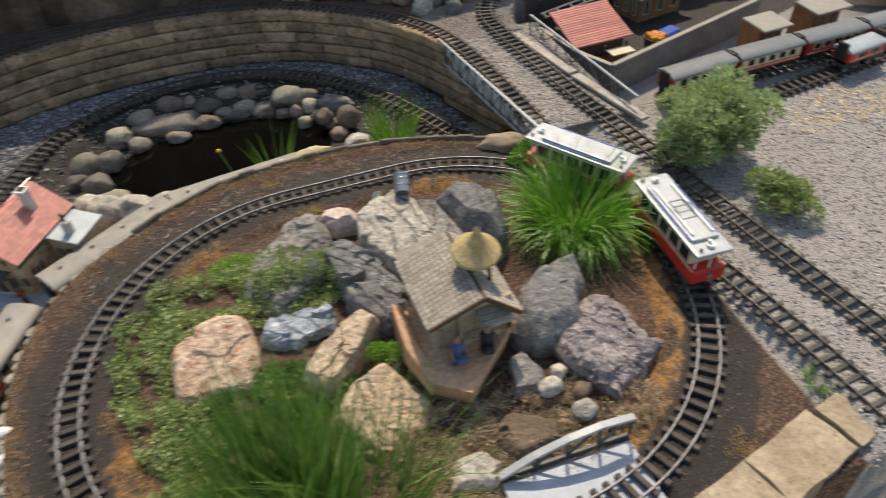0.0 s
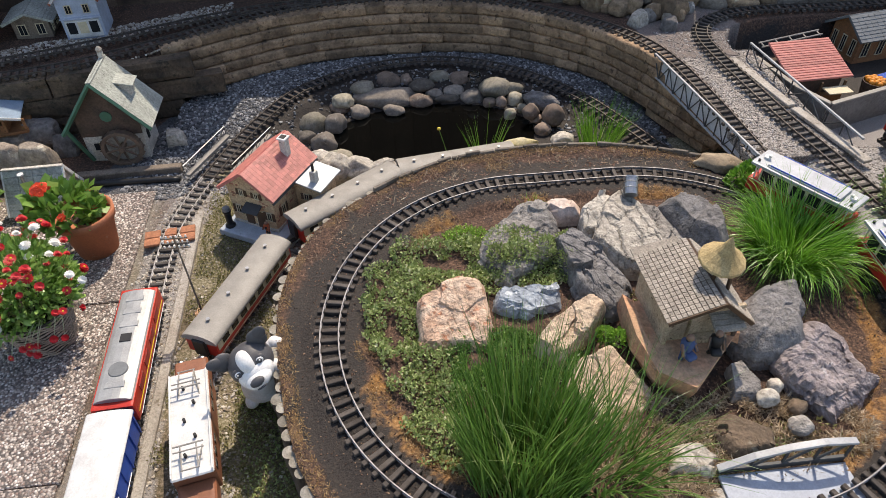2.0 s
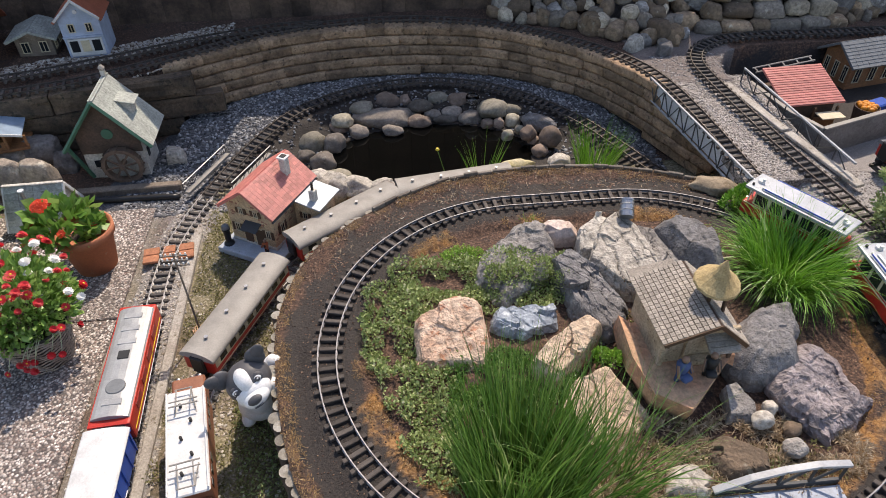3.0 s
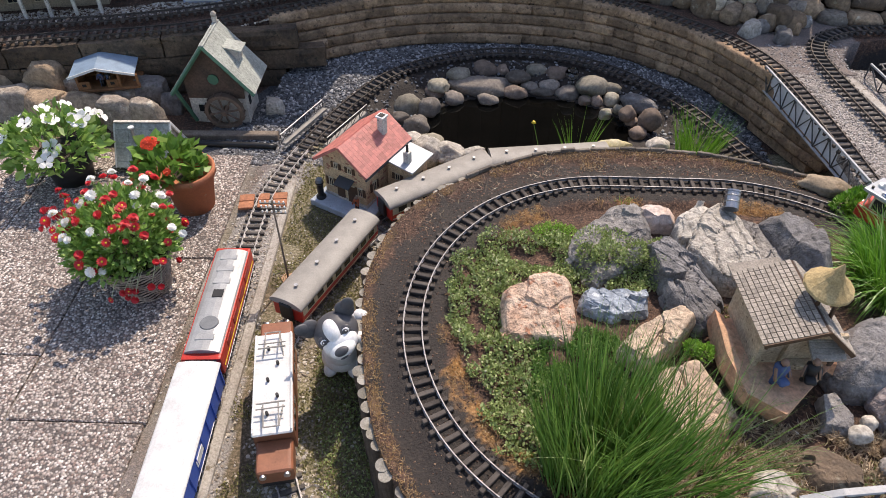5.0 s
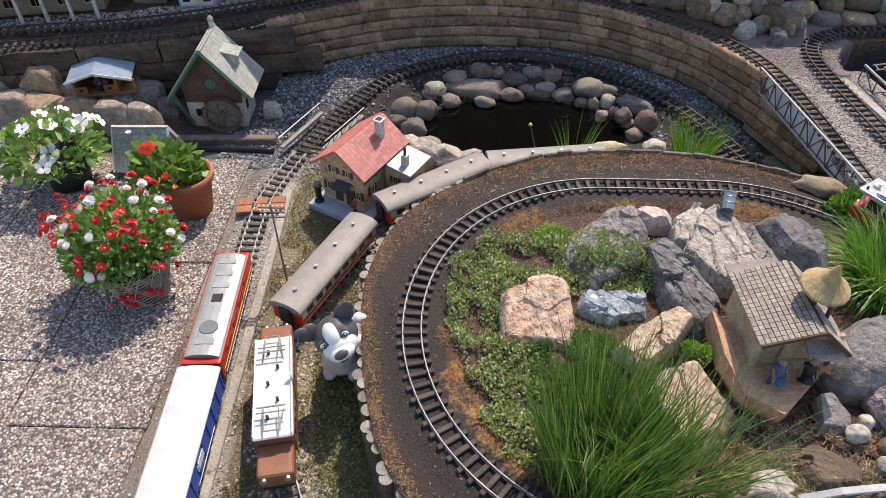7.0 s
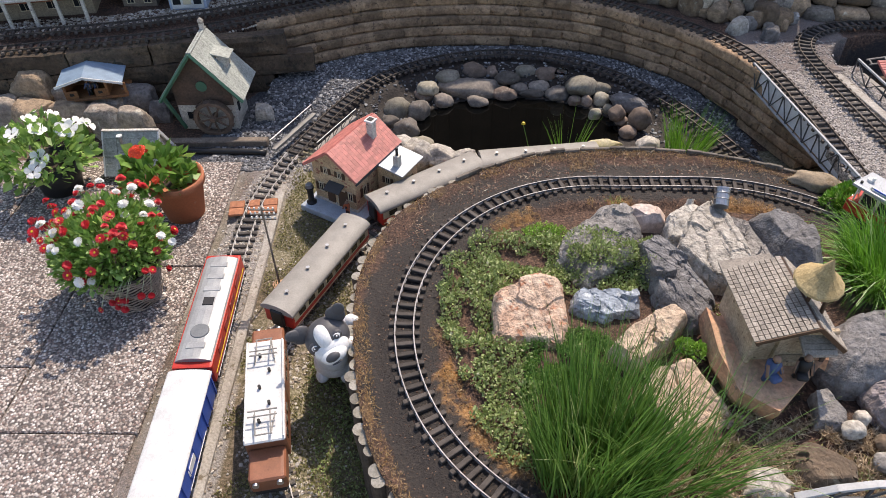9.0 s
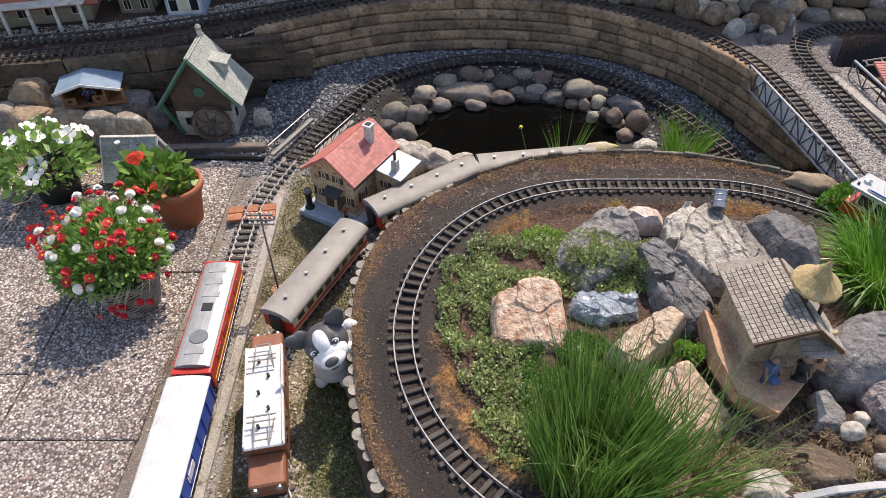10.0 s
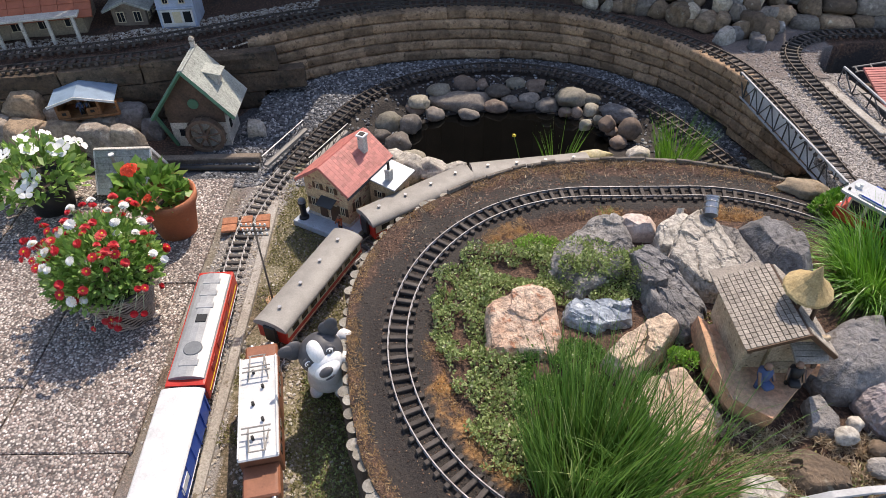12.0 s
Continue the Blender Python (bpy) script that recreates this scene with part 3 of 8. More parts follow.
track(TRACK_OUTER, "curved model railway track with bright rails below the log edging", M_RAIL_BRIGHT, SLEEPER_PALE)
track(TRACK_HIGH, "dark model railway track above the sandstone wall and over the bridge", M_RAIL_DULL, SLEEPER)
track(TRACK_BACK, "second dark model railway track behind the wall", M_RAIL_DULL, SLEEPER)
track(TRACK_EAST, "model railway track on pale gravel beside the bridge", M_RAIL_DULL, SLEEPER_OLD)
track(TRACK_SIDE, "short weathered siding track on pale gravel", M_RAIL_DULL, SLEEPER_OLD)


# ---- stones ----
def stone_mesh(name, seed, size, mat, cuts=6, rough=0.06, sub=3, flat=0.0):
    """A stone: a ball or block cut by random planes, then roughened. size: half sizes."""
    g = np.random.RandomState(seed)
    bm = B()
    bmesh.ops.create_icosphere(bm, subdivisions=sub, radius=1.0)
    v = np.array([q.co[:] for q in bm.verts])
    block = cuts > 4
    if block:
        v = v / ((np.abs(v) ** 9).sum(1) ** (1 / 9))[:, None]
        v[:, 0] *= 1 - 0.16 * g.uniform(0, 1) * (v[:, 2] + 1)
        v[:, 1] *= 1 - 0.16 * g.uniform(0, 1) * (v[:, 2] + 1)
        v[:, 0] += 0.18 * g.uniform(-1, 1) * v[:, 1]
    for k in range(cuts):
        n = g.normal(size=3) * [1, 1, 0.8]
        n /= np.linalg.norm(n)
        h = v @ n
        over = np.clip(h - h.max() * (g.uniform(0.66, 0.86) if block else g.uniform(0.70, 0.9)), 0, None)
        v -= over[:, None] * n
    if block:
        # chipped corners
        for _ in range(16):
            n = g.normal(size=3)
            n /= np.linalg.norm(n)
            h = v @ n
            over = np.clip(h - h.max() + g.uniform(0.02, 0.10), 0, None)
            v -= over[:, None] * n
    off = Vector(g.uniform(-50, 50, 3))
    axis = Vector(g.normal(size=3) * [0.6, 0.6, 1.0]).normalized()
    rough = rough * (0.38 if block else 1.0)
    for q, p in zip(bm.verts, v):
        w = Vector(p)
        k = 1 + rough * 1.8 * noise.noise(w * 1.5 + off) + rough * 1.1 * noise.noise(w * 4.2 + off)
        if block:
            lay = noise.noise(w * 1.1 - off) * 0.5 + w.dot(axis) * 3.1
            k -= (0.16 if cuts > 8 else 0.05) * min(1.0, 8 * max(0.0, (lay - math.floor(lay)) - 0.84)) * (0.3 + 0.7 * max(0.0, noise.noise(w * 2.0 + off))) + 0.0
            k += 0.070 * (0.5 - abs(noise.noise(w * 2.6 - off))) + 0.034 * (0.4 - abs(noise.noise(w * 7.0 + off))) + 0.012 * noise.noise(w * 19 + off)
        else:
            k += rough * 0.8 * abs(noise.noise(w * 9 + off))
        q.co = Vector((w.x * size[0], w.y * size[1], w.z * size[2])) * k
    return mesh_of(bm, name, mat, True)


def stone(name, label, at, size, mat, seed, rz=0.0, tilt=(0, 0), cuts=6, rough=0.06, group="", sub=4):
    ob = new(name, stone_mesh(name, seed, size, mat, cuts, rough, sub))
    ob.matrix_world = pose(*at, tilt[0], tilt[1], rz)
    return tagged(ob, label, "stone", group)


M_ST_GREY = surf("stone_grey", (0.34, 0.315, 0.285), (0.18, 0.168, 0.16), 9, 45, 0.85, 1.0, spots=(0.42, 0.40, 0.375), spot_at=0.6, vary=0.12, dist=0.012, grain=0.5)
M_ST_BROWN = surf("stone_brown", (0.19, 0.135, 0.092), (0.105, 0.078, 0.055), 9, 60, 0.9, 0.6, spots=(0.32, 0.27, 0.20), spot_at=0.6, vary=0.3, dist=0.006)
M_ST_DARK = surf("stone_dark", (0.125, 0.12, 0.12), (0.20, 0.19, 0.185), 8, 45, 0.8, 1.0, spots=(0.32, 0.31, 0.30), spot_at=0.64, vary=0.1, dist=0.012, grain=0.5)
M_ST_ORANGE = surf("stone_ochre", (0.50, 0.365, 0.26), (0.52, 0.42, 0.315), 9, 60, 0.9, 0.8, spots=(0.44, 0.27, 0.18), spot_at=0.60, vary=0.1, dist=0.012, grain=0.5)
M_ST_PALE = surf("stone_pale", (0.48, 0.445, 0.39), (0.37, 0.335, 0.285), 10, 70, 0.9, 0.9, spots=(0.28, 0.25, 0.21), spot_at=0.62, vary=0.12, grain=0.5)
M_ST_TAN = surf("stone_tan_layers", (0.43, 0.39, 0.335), (0.32, 0.29, 0.25), 12, 45, 0.9, 1.0, spots=(0.22, 0.20, 0.18), spot_at=0.6, dist=0.012, grain=0.5)
M_ST_PURPLE = surf("stone_violet", (0.30, 0.255, 0.25), (0.19, 0.16, 0.162), 11, 45, 0.5, 1.0, spots=(0.44, 0.41, 0.41), spot_at=0.6, dist=0.012, grain=0.5)
M_ST_WET = surf("pond_stone", (0.225, 0.195, 0.165), (0.130, 0.113, 0.097), 12, 70, 0.85, 0.6, spots=(0.30, 0.28, 0.24), spot_at=0.62, vary=0.5)
M_ST_POND_BROWN = surf("pond_stone_brown", (0.235, 0.175, 0.135), (0.150, 0.112, 0.090), 12, 70, 0.85, 0.6, spots=(0.31, 0.26, 0.20), spot_at=0.62, vary=0.5)
M_ST_POND_PALE = surf("pond_stone_pale", (0.38, 0.34, 0.26), (0.27, 0.245, 0.19), 12, 70, 0.85, 0.6, spots=(0.20, 0.19, 0.13), spot_at=0.60, vary=0.3)
M_ST_MOSSY = surf("pond_stone_mossy", (0.17, 0.155, 0.115), (0.21, 0.19, 0.155), 12, 70, 0.8, 0.4, spots=(0.13, 0.12, 0.09), spot_at=0.6, vary=0.2)
M_ST_YELLOW = surf("stone_yellow", (0.52, 0.42, 0.17), (0.50, 0.44, 0.30), 12, 70, 0.8, 0.4, spots=(0.26, 0.22, 0.12), spot_at=0.6)

M_ST_SLATE = surf("stone_slate_blue", (0.34, 0.38, 0.42), (0.20, 0.23, 0.27), 14, 60, 0.8, 0.6, spots=(0.52, 0.55, 0.57), spot_at=0.56, dist=0.006)
M_ST_RED = surf("stone_red_streaked", (0.52, 0.33, 0.23), (0.56, 0.44, 0.34), 11, 45, 0.9, 1.0, spots=(0.42, 0.20, 0.12), spot_at=0.56, dist=0.012, grain=0.45)
M_ST_PINK = surf("stone_pinkish", (0.56, 0.47, 0.42), (0.50, 0.38, 0.31), 12, 60, 0.85, 0.4, spots=(0.60, 0.55, 0.50), spot_at=0.6)


def crag(label, outline, z, slope, mat, seed, base=-0.06, rough=0.010, strata=0.0, axis=(0.2, 0.3, 1.0), layers=34.0, round_=0.10, smooth=False):
    """A split rock: a plan of a few corners carried up to a tilted top, broken by ridges and by layers. slope: rise of the top along x and y."""
    g = np.random.RandomState(seed)
    n, side, top = 168, 18, 18
    corners = [Vector((*p, 0)) for p in outline]
    ring = [a + (b - a) * k / 40 for a, b in zip(corners, corners[1:] + corners[:1]) for k in range(40)]
    ln = [0.0]
    for a, b in zip(ring, ring[1:] + ring[:1]):
        ln.append(ln[-1] + (b - a).length)
    q, k = [], 0
    for i in range(n):
        t = ln[-1] * i / n
        while ln[k + 1] < t:
            k += 1
        q.append(ring[k] + (ring[(k + 1) % len(ring)] - ring[k]) * ((t - ln[k]) / max(1e-9, ln[k + 1] - ln[k])))
    q = [sum((q[(i + d) % n] for d in range(-3, 4)), Vector()) / 7 for i in range(n)]
    c = sum(q, Vector()) / n
    off = Vector(g.uniform(-40, 40, 3))
    ax = Vector(axis).normalized()
    lift = lambda p: z + slope[0] * (p.x - c.x) + slope[1] * (p.y - c.y)
    vs, fs = [], []
    for r in range(side + top):
        u = r / (side - 1) if r < side else 1.0
        w = 0.0 if r < side else (r - side + 1) / top
        for p in q:
            sc = (1.10 - 0.10 * u ** 1.5) * (1 - round_ * max(0.0, u - 0.72) / 0.28) if r < side else (1 - round_) * (1 - w)
            P = c + (p - c) * sc
            h = lift(P)
            P.z = base + (h - base) * (u - 0.10 * max(0.0, u - 0.72) ** 2 / 0.28) if r < side else h - (h - base) * 0.0078 * (1 - w)
            d = rough * (1.4 * noise.noise(P * 8 + off) + 0.28 * (0.3 - abs(noise.noise(P * 60 + off))) + 0.14 * noise.noise(P * 150 + off))
            # flat split faces of two sizes
            for size, amount in ((9.5, 2.4), (25.0, 0.55)):
                at = P * size + off + 0.25 * noise.noise_vector(P * size * 1.7)
                cell = noise.voronoi(at)[1][0]
                d += rough * amount * (noise.noise_vector(cell * 3.7).dot(at - cell) * 1.2 + 0.5 * noise.noise(cell * 5.1))
            if strata:
                lay = P.dot(ax) * layers + 0.9 * noise.noise(P * 7 - off) + 0.25 * noise.noise(P * 30 + off)
                e = math.floor(lay)
                d += strata * (math.sin(e * 12.9898 + seed) * 0.5 - 0.9 * max(0.0, 1 - (lay - e) * 7))
            out = (p - c).normalized()
            way = (out * (1 - min(1.0, w * 4 + max(0.0, u - 0.72) * 2)) + Vector((0, 0, min(1.0, w * 4 + max(0.0, u - 0.72) * 2)))).normalized()
            vs.append(tuple(P + way * d))
    fs = [(r * n + i, r * n + (i + 1) % n, (r + 1) * n + (i + 1) % n, (r + 1) * n + i) for r in range(side + top - 1) for i in range(n)]
    fs.append(tuple(range(n - 1, -1, -1)))
    me = bpy.data.meshes.new("rock")
    me.from_pydata([(x - c.x, y - c.y, zz - base) for x, y, zz in vs], [], fs)
    me.materials.append(mat)
    if smooth:
        me.polygons.foreach_set("use_smooth", [True] * len(me.polygons))
    ob = new("rock", me)
    ob.matrix_world = pose(c.x, c.y, base)
    return tagged(ob, label, "stone")


crag("big grey-tan boulder with broken top in the rockery", [(-0.335, 0.235), (-0.285, 0.335), (-0.19, 0.415), (-0.115, 0.405), (-0.09, 0.31), (-0.13, 0.20), (-0.26, 0.14)], 0.060, (0.15, 0.05), M_ST_GREY, 15, rough=0.011, strata=0.004, round_=0.22)
crag("smooth pinkish white stone at the top of the rockery", [(-0.112, 0.42), (-0.085, 0.452), (-0.03, 0.448), (0.004, 0.415), (0.0, 0.375), (-0.07, 0.375)], 0.042, (0, 0), M_ST_PINK, 19, rough=0.004, round_=0.34, smooth=True)
crag("cream weathered block beside the layered slab", [(-0.025, 0.285), (0.0, 0.375), (0.058, 0.415), (0.095, 0.395), (0.03, 0.28)], 0.052, (0.2, 0.1), M_ST_PALE, 31, rough=0.008, strata=0.004)
crag("pale tan layered slab of slate with dark crevices", [(0.062, 0.37), (0.122, 0.418), (0.160, 0.33), (0.178, 0.16), (0.118, 0.095), (0.045, 0.105), (-0.018, 0.222)], 0.085, (0.06, 0.03), M_ST_TAN, 17, rough=0.005, strata=0.010, axis=(0.75, 0.15, 0.65), layers=26)
crag("dark grey split wedge of rock leaning down the rockery", [(-0.132, 0.235), (-0.07, 0.262), (0.0, 0.19), (0.052, 0.06), (0.03, -0.01), (-0.038, -0.03), (-0.095, 0.06)], 0.070, (-0.05, 0.22), M_ST_DARK, 16, rough=0.010, strata=0.009, axis=(0.7, 0.5, 0.5), layers=24)
crag("flat grey sheet of slate in the rockery", [(0.170, 0.372), (0.235, 0.335), (0.275, 0.185), (0.262, 0.125), (0.172, 0.13), (0.16, 0.26)], 0.052, (0.05, 0.05), M_ST_GREY, 20, rough=0.006, strata=0.008, axis=(0.4, -0.3, 0.9), layers=30)
crag("dark smooth boulder beside the sedge", [(0.222, 0.322), (0.262, 0.358), (0.32, 0.335), (0.372, 0.255), (0.362, 0.15), (0.318, 0.105), (0.25, 0.18)], 0.122, (0.08, -0.05), M_ST_DARK, 21, rough=0.008, round_=0.30, smooth=True)
crag("small blue-grey marbled slate block lying among plants", [(-0.318, 0.045), (-0.305, 0.095), (-0.21, 0.100), (-0.132, 0.082), (-0.145, 0.015), (-0.24, -0.005)], 0.034, (0.0, 0.1), M_ST_SLATE, 12, rough=0.008, strata=0.006, axis=(0.6, 0.5, 0.5))
crag("ochre split rock with flat streaked face among green ground cover", [(-0.522, 0.075), (-0.415, 0.115), (-0.348, 0.105), (-0.336, -0.01), (-0.36, -0.075), (-0.525, -0.065)], 0.034, (0.0, 0.28), M_ST_RED, 11, rough=0.007, strata=0.003, axis=(0.95, 0.1, 0.3), layers=30)
crag("long ochre wedge of rock beside the stone hut", [(-0.245, -0.10), (-0.185, -0.045), (-0.078, 0.0), (-0.052, -0.035), (-0.105, -0.105), (-0.19, -0.165)], 0.060, (0.22, 0.0), M_ST_ORANGE, 13, rough=0.008, strata=0.004)
crag("large tilted ochre slab rock behind the tall grass", [(-0.195, -0.245), (-0.145, -0.165), (-0.06, -0.135), (0.015, -0.275), (-0.015, -0.315), (-0.12, -0.345)], 0.016, (-0.15, 0.32), M_ST_ORANGE, 14, rough=0.007, strata=0.003)
crag("big dark grey boulder with flat faces behind the stone hut", [(0.248, -0.145), (0.305, -0.070), (0.42, 0.0), (0.478, 0.005), (0.462, -0.09), (0.385, -0.195), (0.285, -0.215)], 0.082, (0.05, 0.06), M_ST_DARK, 22, rough=0.010, strata=0.003, round_=0.22, smooth=True)
crag("large violet-grey crystalline rock near the track", [(0.340, -0.215), (0.405, -0.15), (0.475, -0.125), (0.538, -0.165), (0.552, -0.265), (0.507, -0.33), (0.415, -0.365), (0.345, -0.305)], 0.030, (0.0, 0.12), M_ST_PURPLE, 23, rough=0.015, strata=0.006, axis=(0.5, 0.2, 0.8), round_=0.2)
crag("small angular grey stone before the hut", [(0.208, -0.215), (0.245, -0.205), (0.272, -0.27), (0.255, -0.305), (0.19, -0.30)], 0.018, (-0.1, 0.2), M_ST_GREY, 24, rough=0.005, strata=0.002)
crag("low brown-grey rock in dry plants", [(0.108, -0.38), (0.16, -0.345), (0.240, -0.385), (0.225, -0.435), (0.135, -0.44)], 0.002, (0, 0.1), M_ST_BROWN, 27, rough=0.008, round_=0.25)
crag("pale tan stone in dry plants", [(0.02, -0.405), (0.075, -0.395), (0.115, -0.435), (0.068, -0.47), (-0.01, -0.455)], -0.008, (0, 0.1), M_ST_PALE, 28, rough=0.007, round_=0.25)
for words, x, y, z, size, rz, mat, seed in [
    ("small rounded white pebble on soil", 0.266, -0.312, 0.0, (0.030, 0.022, 0.020), 10, M_ST_PALE, 25),
    ("small rounded white pebble on soil", 0.300, -0.282, 0.0, (0.022, 0.018, 0.016), 30, M_ST_PALE, 26),
    ("small grey stone by the oval", 0.315, -0.385, -0.012, (0.030, 0.024, 0.018), 0, M_ST_GREY, 30),
    ("small brown stone by the hut", 0.335, -0.335, -0.012, (0.026, 0.020, 0.018), 40, M_ST_BROWN, 32),
    ("flat pale sandstone slab by the edging", 0.545, 0.612, -0.012, (0.085, 0.045, 0.034), -22, M_KERB, 29),
]:
    stone("rock", words, (x, y, z), size, mat, seed, rz, (0, 0), 4, 0.07)

# stones round the pond
rng = random.Random(5)
for row, (grow, count, up) in enumerate(((1.07, 27, -0.016), (1.28, 24, 0.004), (0.985, 24, -0.026))):
    for i in range(count):
        a = 2 * math.pi * (i + 0.5 * row + rng.uniform(-0.15, 0.15)) / count
        x, y = POND[0] + POND[2] * grow * math.cos(a), POND[1] + POND[3] * (grow + 0.06 * row) * math.sin(a)
        if row == 1 and y < POND[1] - 0.05 or row == 2 and y < POND[1] + 0.05:
            continue
        if y > POND[1] - 0.16 and x < 0.16 or y < POND[1] - 0.10 and -0.86 < x < -0.66:
            continue
        s = (rng.uniform(0.020, 0.030) if row == 2 else rng.choice((rng.uniform(0.026, 0.038), rng.uniform(0.036, 0.054))))
        if far_from(np.array([x]), np.array([y]), [(p.x, p.y) for p in TRACK_YARD[::8]])[0] < 0.045 + s or far_from(np.array([x]), np.array([y]), [(p.x, p.y) for p in TRACK_OUTER[::8]])[0] < 0.06 + s:
            continue
        mat = rng.choices((M_ST_WET, M_ST_MOSSY, M_ST_BROWN), (0.72, 0.14, 0.14))[0]
        stone("pond_stone", "rounded grey-brown field stone at the edge of the pond", (x, y, max(-0.235, z_at(POND[0] + (x - POND[0]) * 1.06, POND[1] + (y - POND[1]) * 1.06)) + up), (s * rng.uniform(0.9, 1.75), s * rng.uniform(0.7, 1.0), s * rng.uniform(0.6, 0.9)), mat, 100 + row * 40 + i, math.degrees(a) + 90 + rng.uniform(-35, 35), (rng.uniform(-10, 10), rng.uniform(-10, 10)), 3, 0.12, "stones round the pond", 3)
for words, x, y, z, size, rz, mat, seed in [
    ("pale rounded stone beside the pond", -0.70, 1.005, -0.20, (0.07, 0.05, 0.05), 10, M_ST_PALE, 202),
    ("large pale rounded stone behind the station", -0.775, 1.0, -0.19, (0.06, 0.06, 0.065), 30, M_ST_PALE, 203),
    ("pale rounded stone behind the station", -0.835, 1.05, -0.19, (0.05, 0.05, 0.05), 30, M_ST_PALE, 206),
    ("yellow tufa stone at the water", -0.045, 1.095, -0.215, (0.085, 0.035, 0.035), 4, M_ST_YELLOW, 205),
    ("pale stone at the pond corner", 0.135, 1.09, -0.20, (0.05, 0.04, 0.035), 20, M_ST_PALE, 207),
    ("flat pale stone on the near bank", -0.32, 1.035, -0.215, (0.05, 0.03, 0.03), 10, M_ST_PALE, 208),
    ("flat pale stone on the near bank", -0.60, 1.03, -0.215, (0.06, 0.035, 0.03), 14, M_ST_PALE, 209),
]:
    stone("boulder", words, (x, y, z), size, mat, seed, rz, (0, 0), 3, 0.07)

# the far rim, two rows of field stones: place, half width, half height, look
LOOKS = {"w": ("rounded dark grey field stone at the water", M_ST_WET), "g": ("greenish mossy field stone on the pond rim", M_ST_MOSSY), "b": ("rounded red-brown field stone on the pond rim", M_ST_POND_BROWN),
         "p": ("pale rounded field stone on the pond rim", M_ST_POND_PALE), "d": ("dark flat wedge of stone beside the pond", M_ST_DARK)}
RIM_WATER = [(-0.879, 1.406, 0.049, 0.035, "g"), (-0.786, 1.382, 0.041, 0.041, "w"), (-0.772, 1.525, 0.038, 0.024, "b"), (-0.554, 1.575, 0.137, 0.039, "w"), (-0.340, 1.590, 0.034, 0.020, "w"), (-0.250, 1.607, 0.047, 0.022, "w"), (-0.406, 1.543, 0.047, 0.024, "b"), (-0.284, 1.547, 0.049, 0.014, "w"), (-0.168, 1.546, 0.049, 0.026, "w"), (-0.686, 1.480, 0.038, 0.026, "w"), (-0.532, 1.476, 0.041, 0.018, "w")]
RIM_ENDS = [(-0.098, 1.488, 0.026, 0.018, "b"), (-0.048, 1.481, 0.021, 0.022, "b"), (0.018, 1.494, 0.032, 0.030, "p"), (-0.025, 1.376, 0.023, 0.024, "p"), (0.036, 1.416, 0.021, 0.020, "p"), (0.081, 1.325, 0.026, 0.016, "b"), (0.090, 1.237, 0.030, 0.022, "b"), (-0.836, 1.250, 0.047, 0.039, "w"), (-0.771, 1.133, 0.051, 0.028, "p"), (-0.905, 1.300, 0.035, 0.025, "w")]
RIM_TOP = [(-0.753, 1.522, 0.043, 0.025, "p"), (-0.666, 1.625, 0.051, 0.026, "g"), (-0.545, 1.686, 0.051, 0.030, "b"), (-0.459, 1.680, 0.030, 0.020, "b"), (-0.394, 1.617, 0.049, 0.024, "w"), (-0.307, 1.686, 0.043, 0.022, "g"), (-0.211, 1.661, 0.045, 0.024, "b"), (-0.064, 1.547, 0.060, 0.037, "g"), (0.019, 1.538, 0.038, 0.018, "g"), (0.054, 1.328, 0.030, 0.028, "b"), (0.118, 1.413, 0.073, 0.028, "d"), (0.143, 1.282, 0.038, 0.037, "b")]
for rim, z in ((RIM_WATER, -0.236), (RIM_ENDS, -0.236), (RIM_TOP, -0.200)):
    for i, (x, y, hw, hh, key) in enumerate(rim):
        words, mat = LOOKS[key]
        stone("pond_stone", words, (x, y, z), (hw * 1.18, min(hw * 1.1, hh * 1.6), hh * 1.3), mat, 230 + i + int(hw * 1000), (-38 if key == "d" else rng.uniform(-12, 12)), (rng.uniform(-8, 8), rng.uniform(-6, 6)), 3, 0.10, "stones round the pond", 3)

# pond water
bm = B()
bmesh.ops.create_circle(bm, cap_ends=True, segments=64, radius=1.0, matrix=Matrix.LocRotScale((POND[0], POND[1], -0.252), None, (POND[2] * 1.12, POND[3] * 1.14, 1)))
water = part("water", bm, None)
mw = bpy.data.materials.new("pond_water")
mw.use_nodes = True
wb = mw.node_tree.nodes["Principled BSDF"]
wb.inputs["Base Color"].default_value, wb.inputs["Roughness"].default_value, wb.inputs["IOR"].default_value = (0.0025, 0.0025, 0.0022, 1), 0.03, 1.33
wnz = mw.node_tree.nodes.new("ShaderNodeTexNoise")
wnz.inputs["Scale"].default_value = 14.0
wbp = mw.node_tree.nodes.new("ShaderNodeBump")
wbp.inputs["Strength"].default_value, wbp.inputs["Distance"].default_value = 0.02, 0.01
mw.node_tree.links.new(wnz.outputs["Fac"], wbp.inputs["Height"])
mw.node_tree.links.new(wbp.outputs["Normal"], wb.inputs["Normal"])
water.data.materials.clear()
water.data.materials.append(mw)
tagged(water, "still black pond water between field stones", "water", kind="structure")

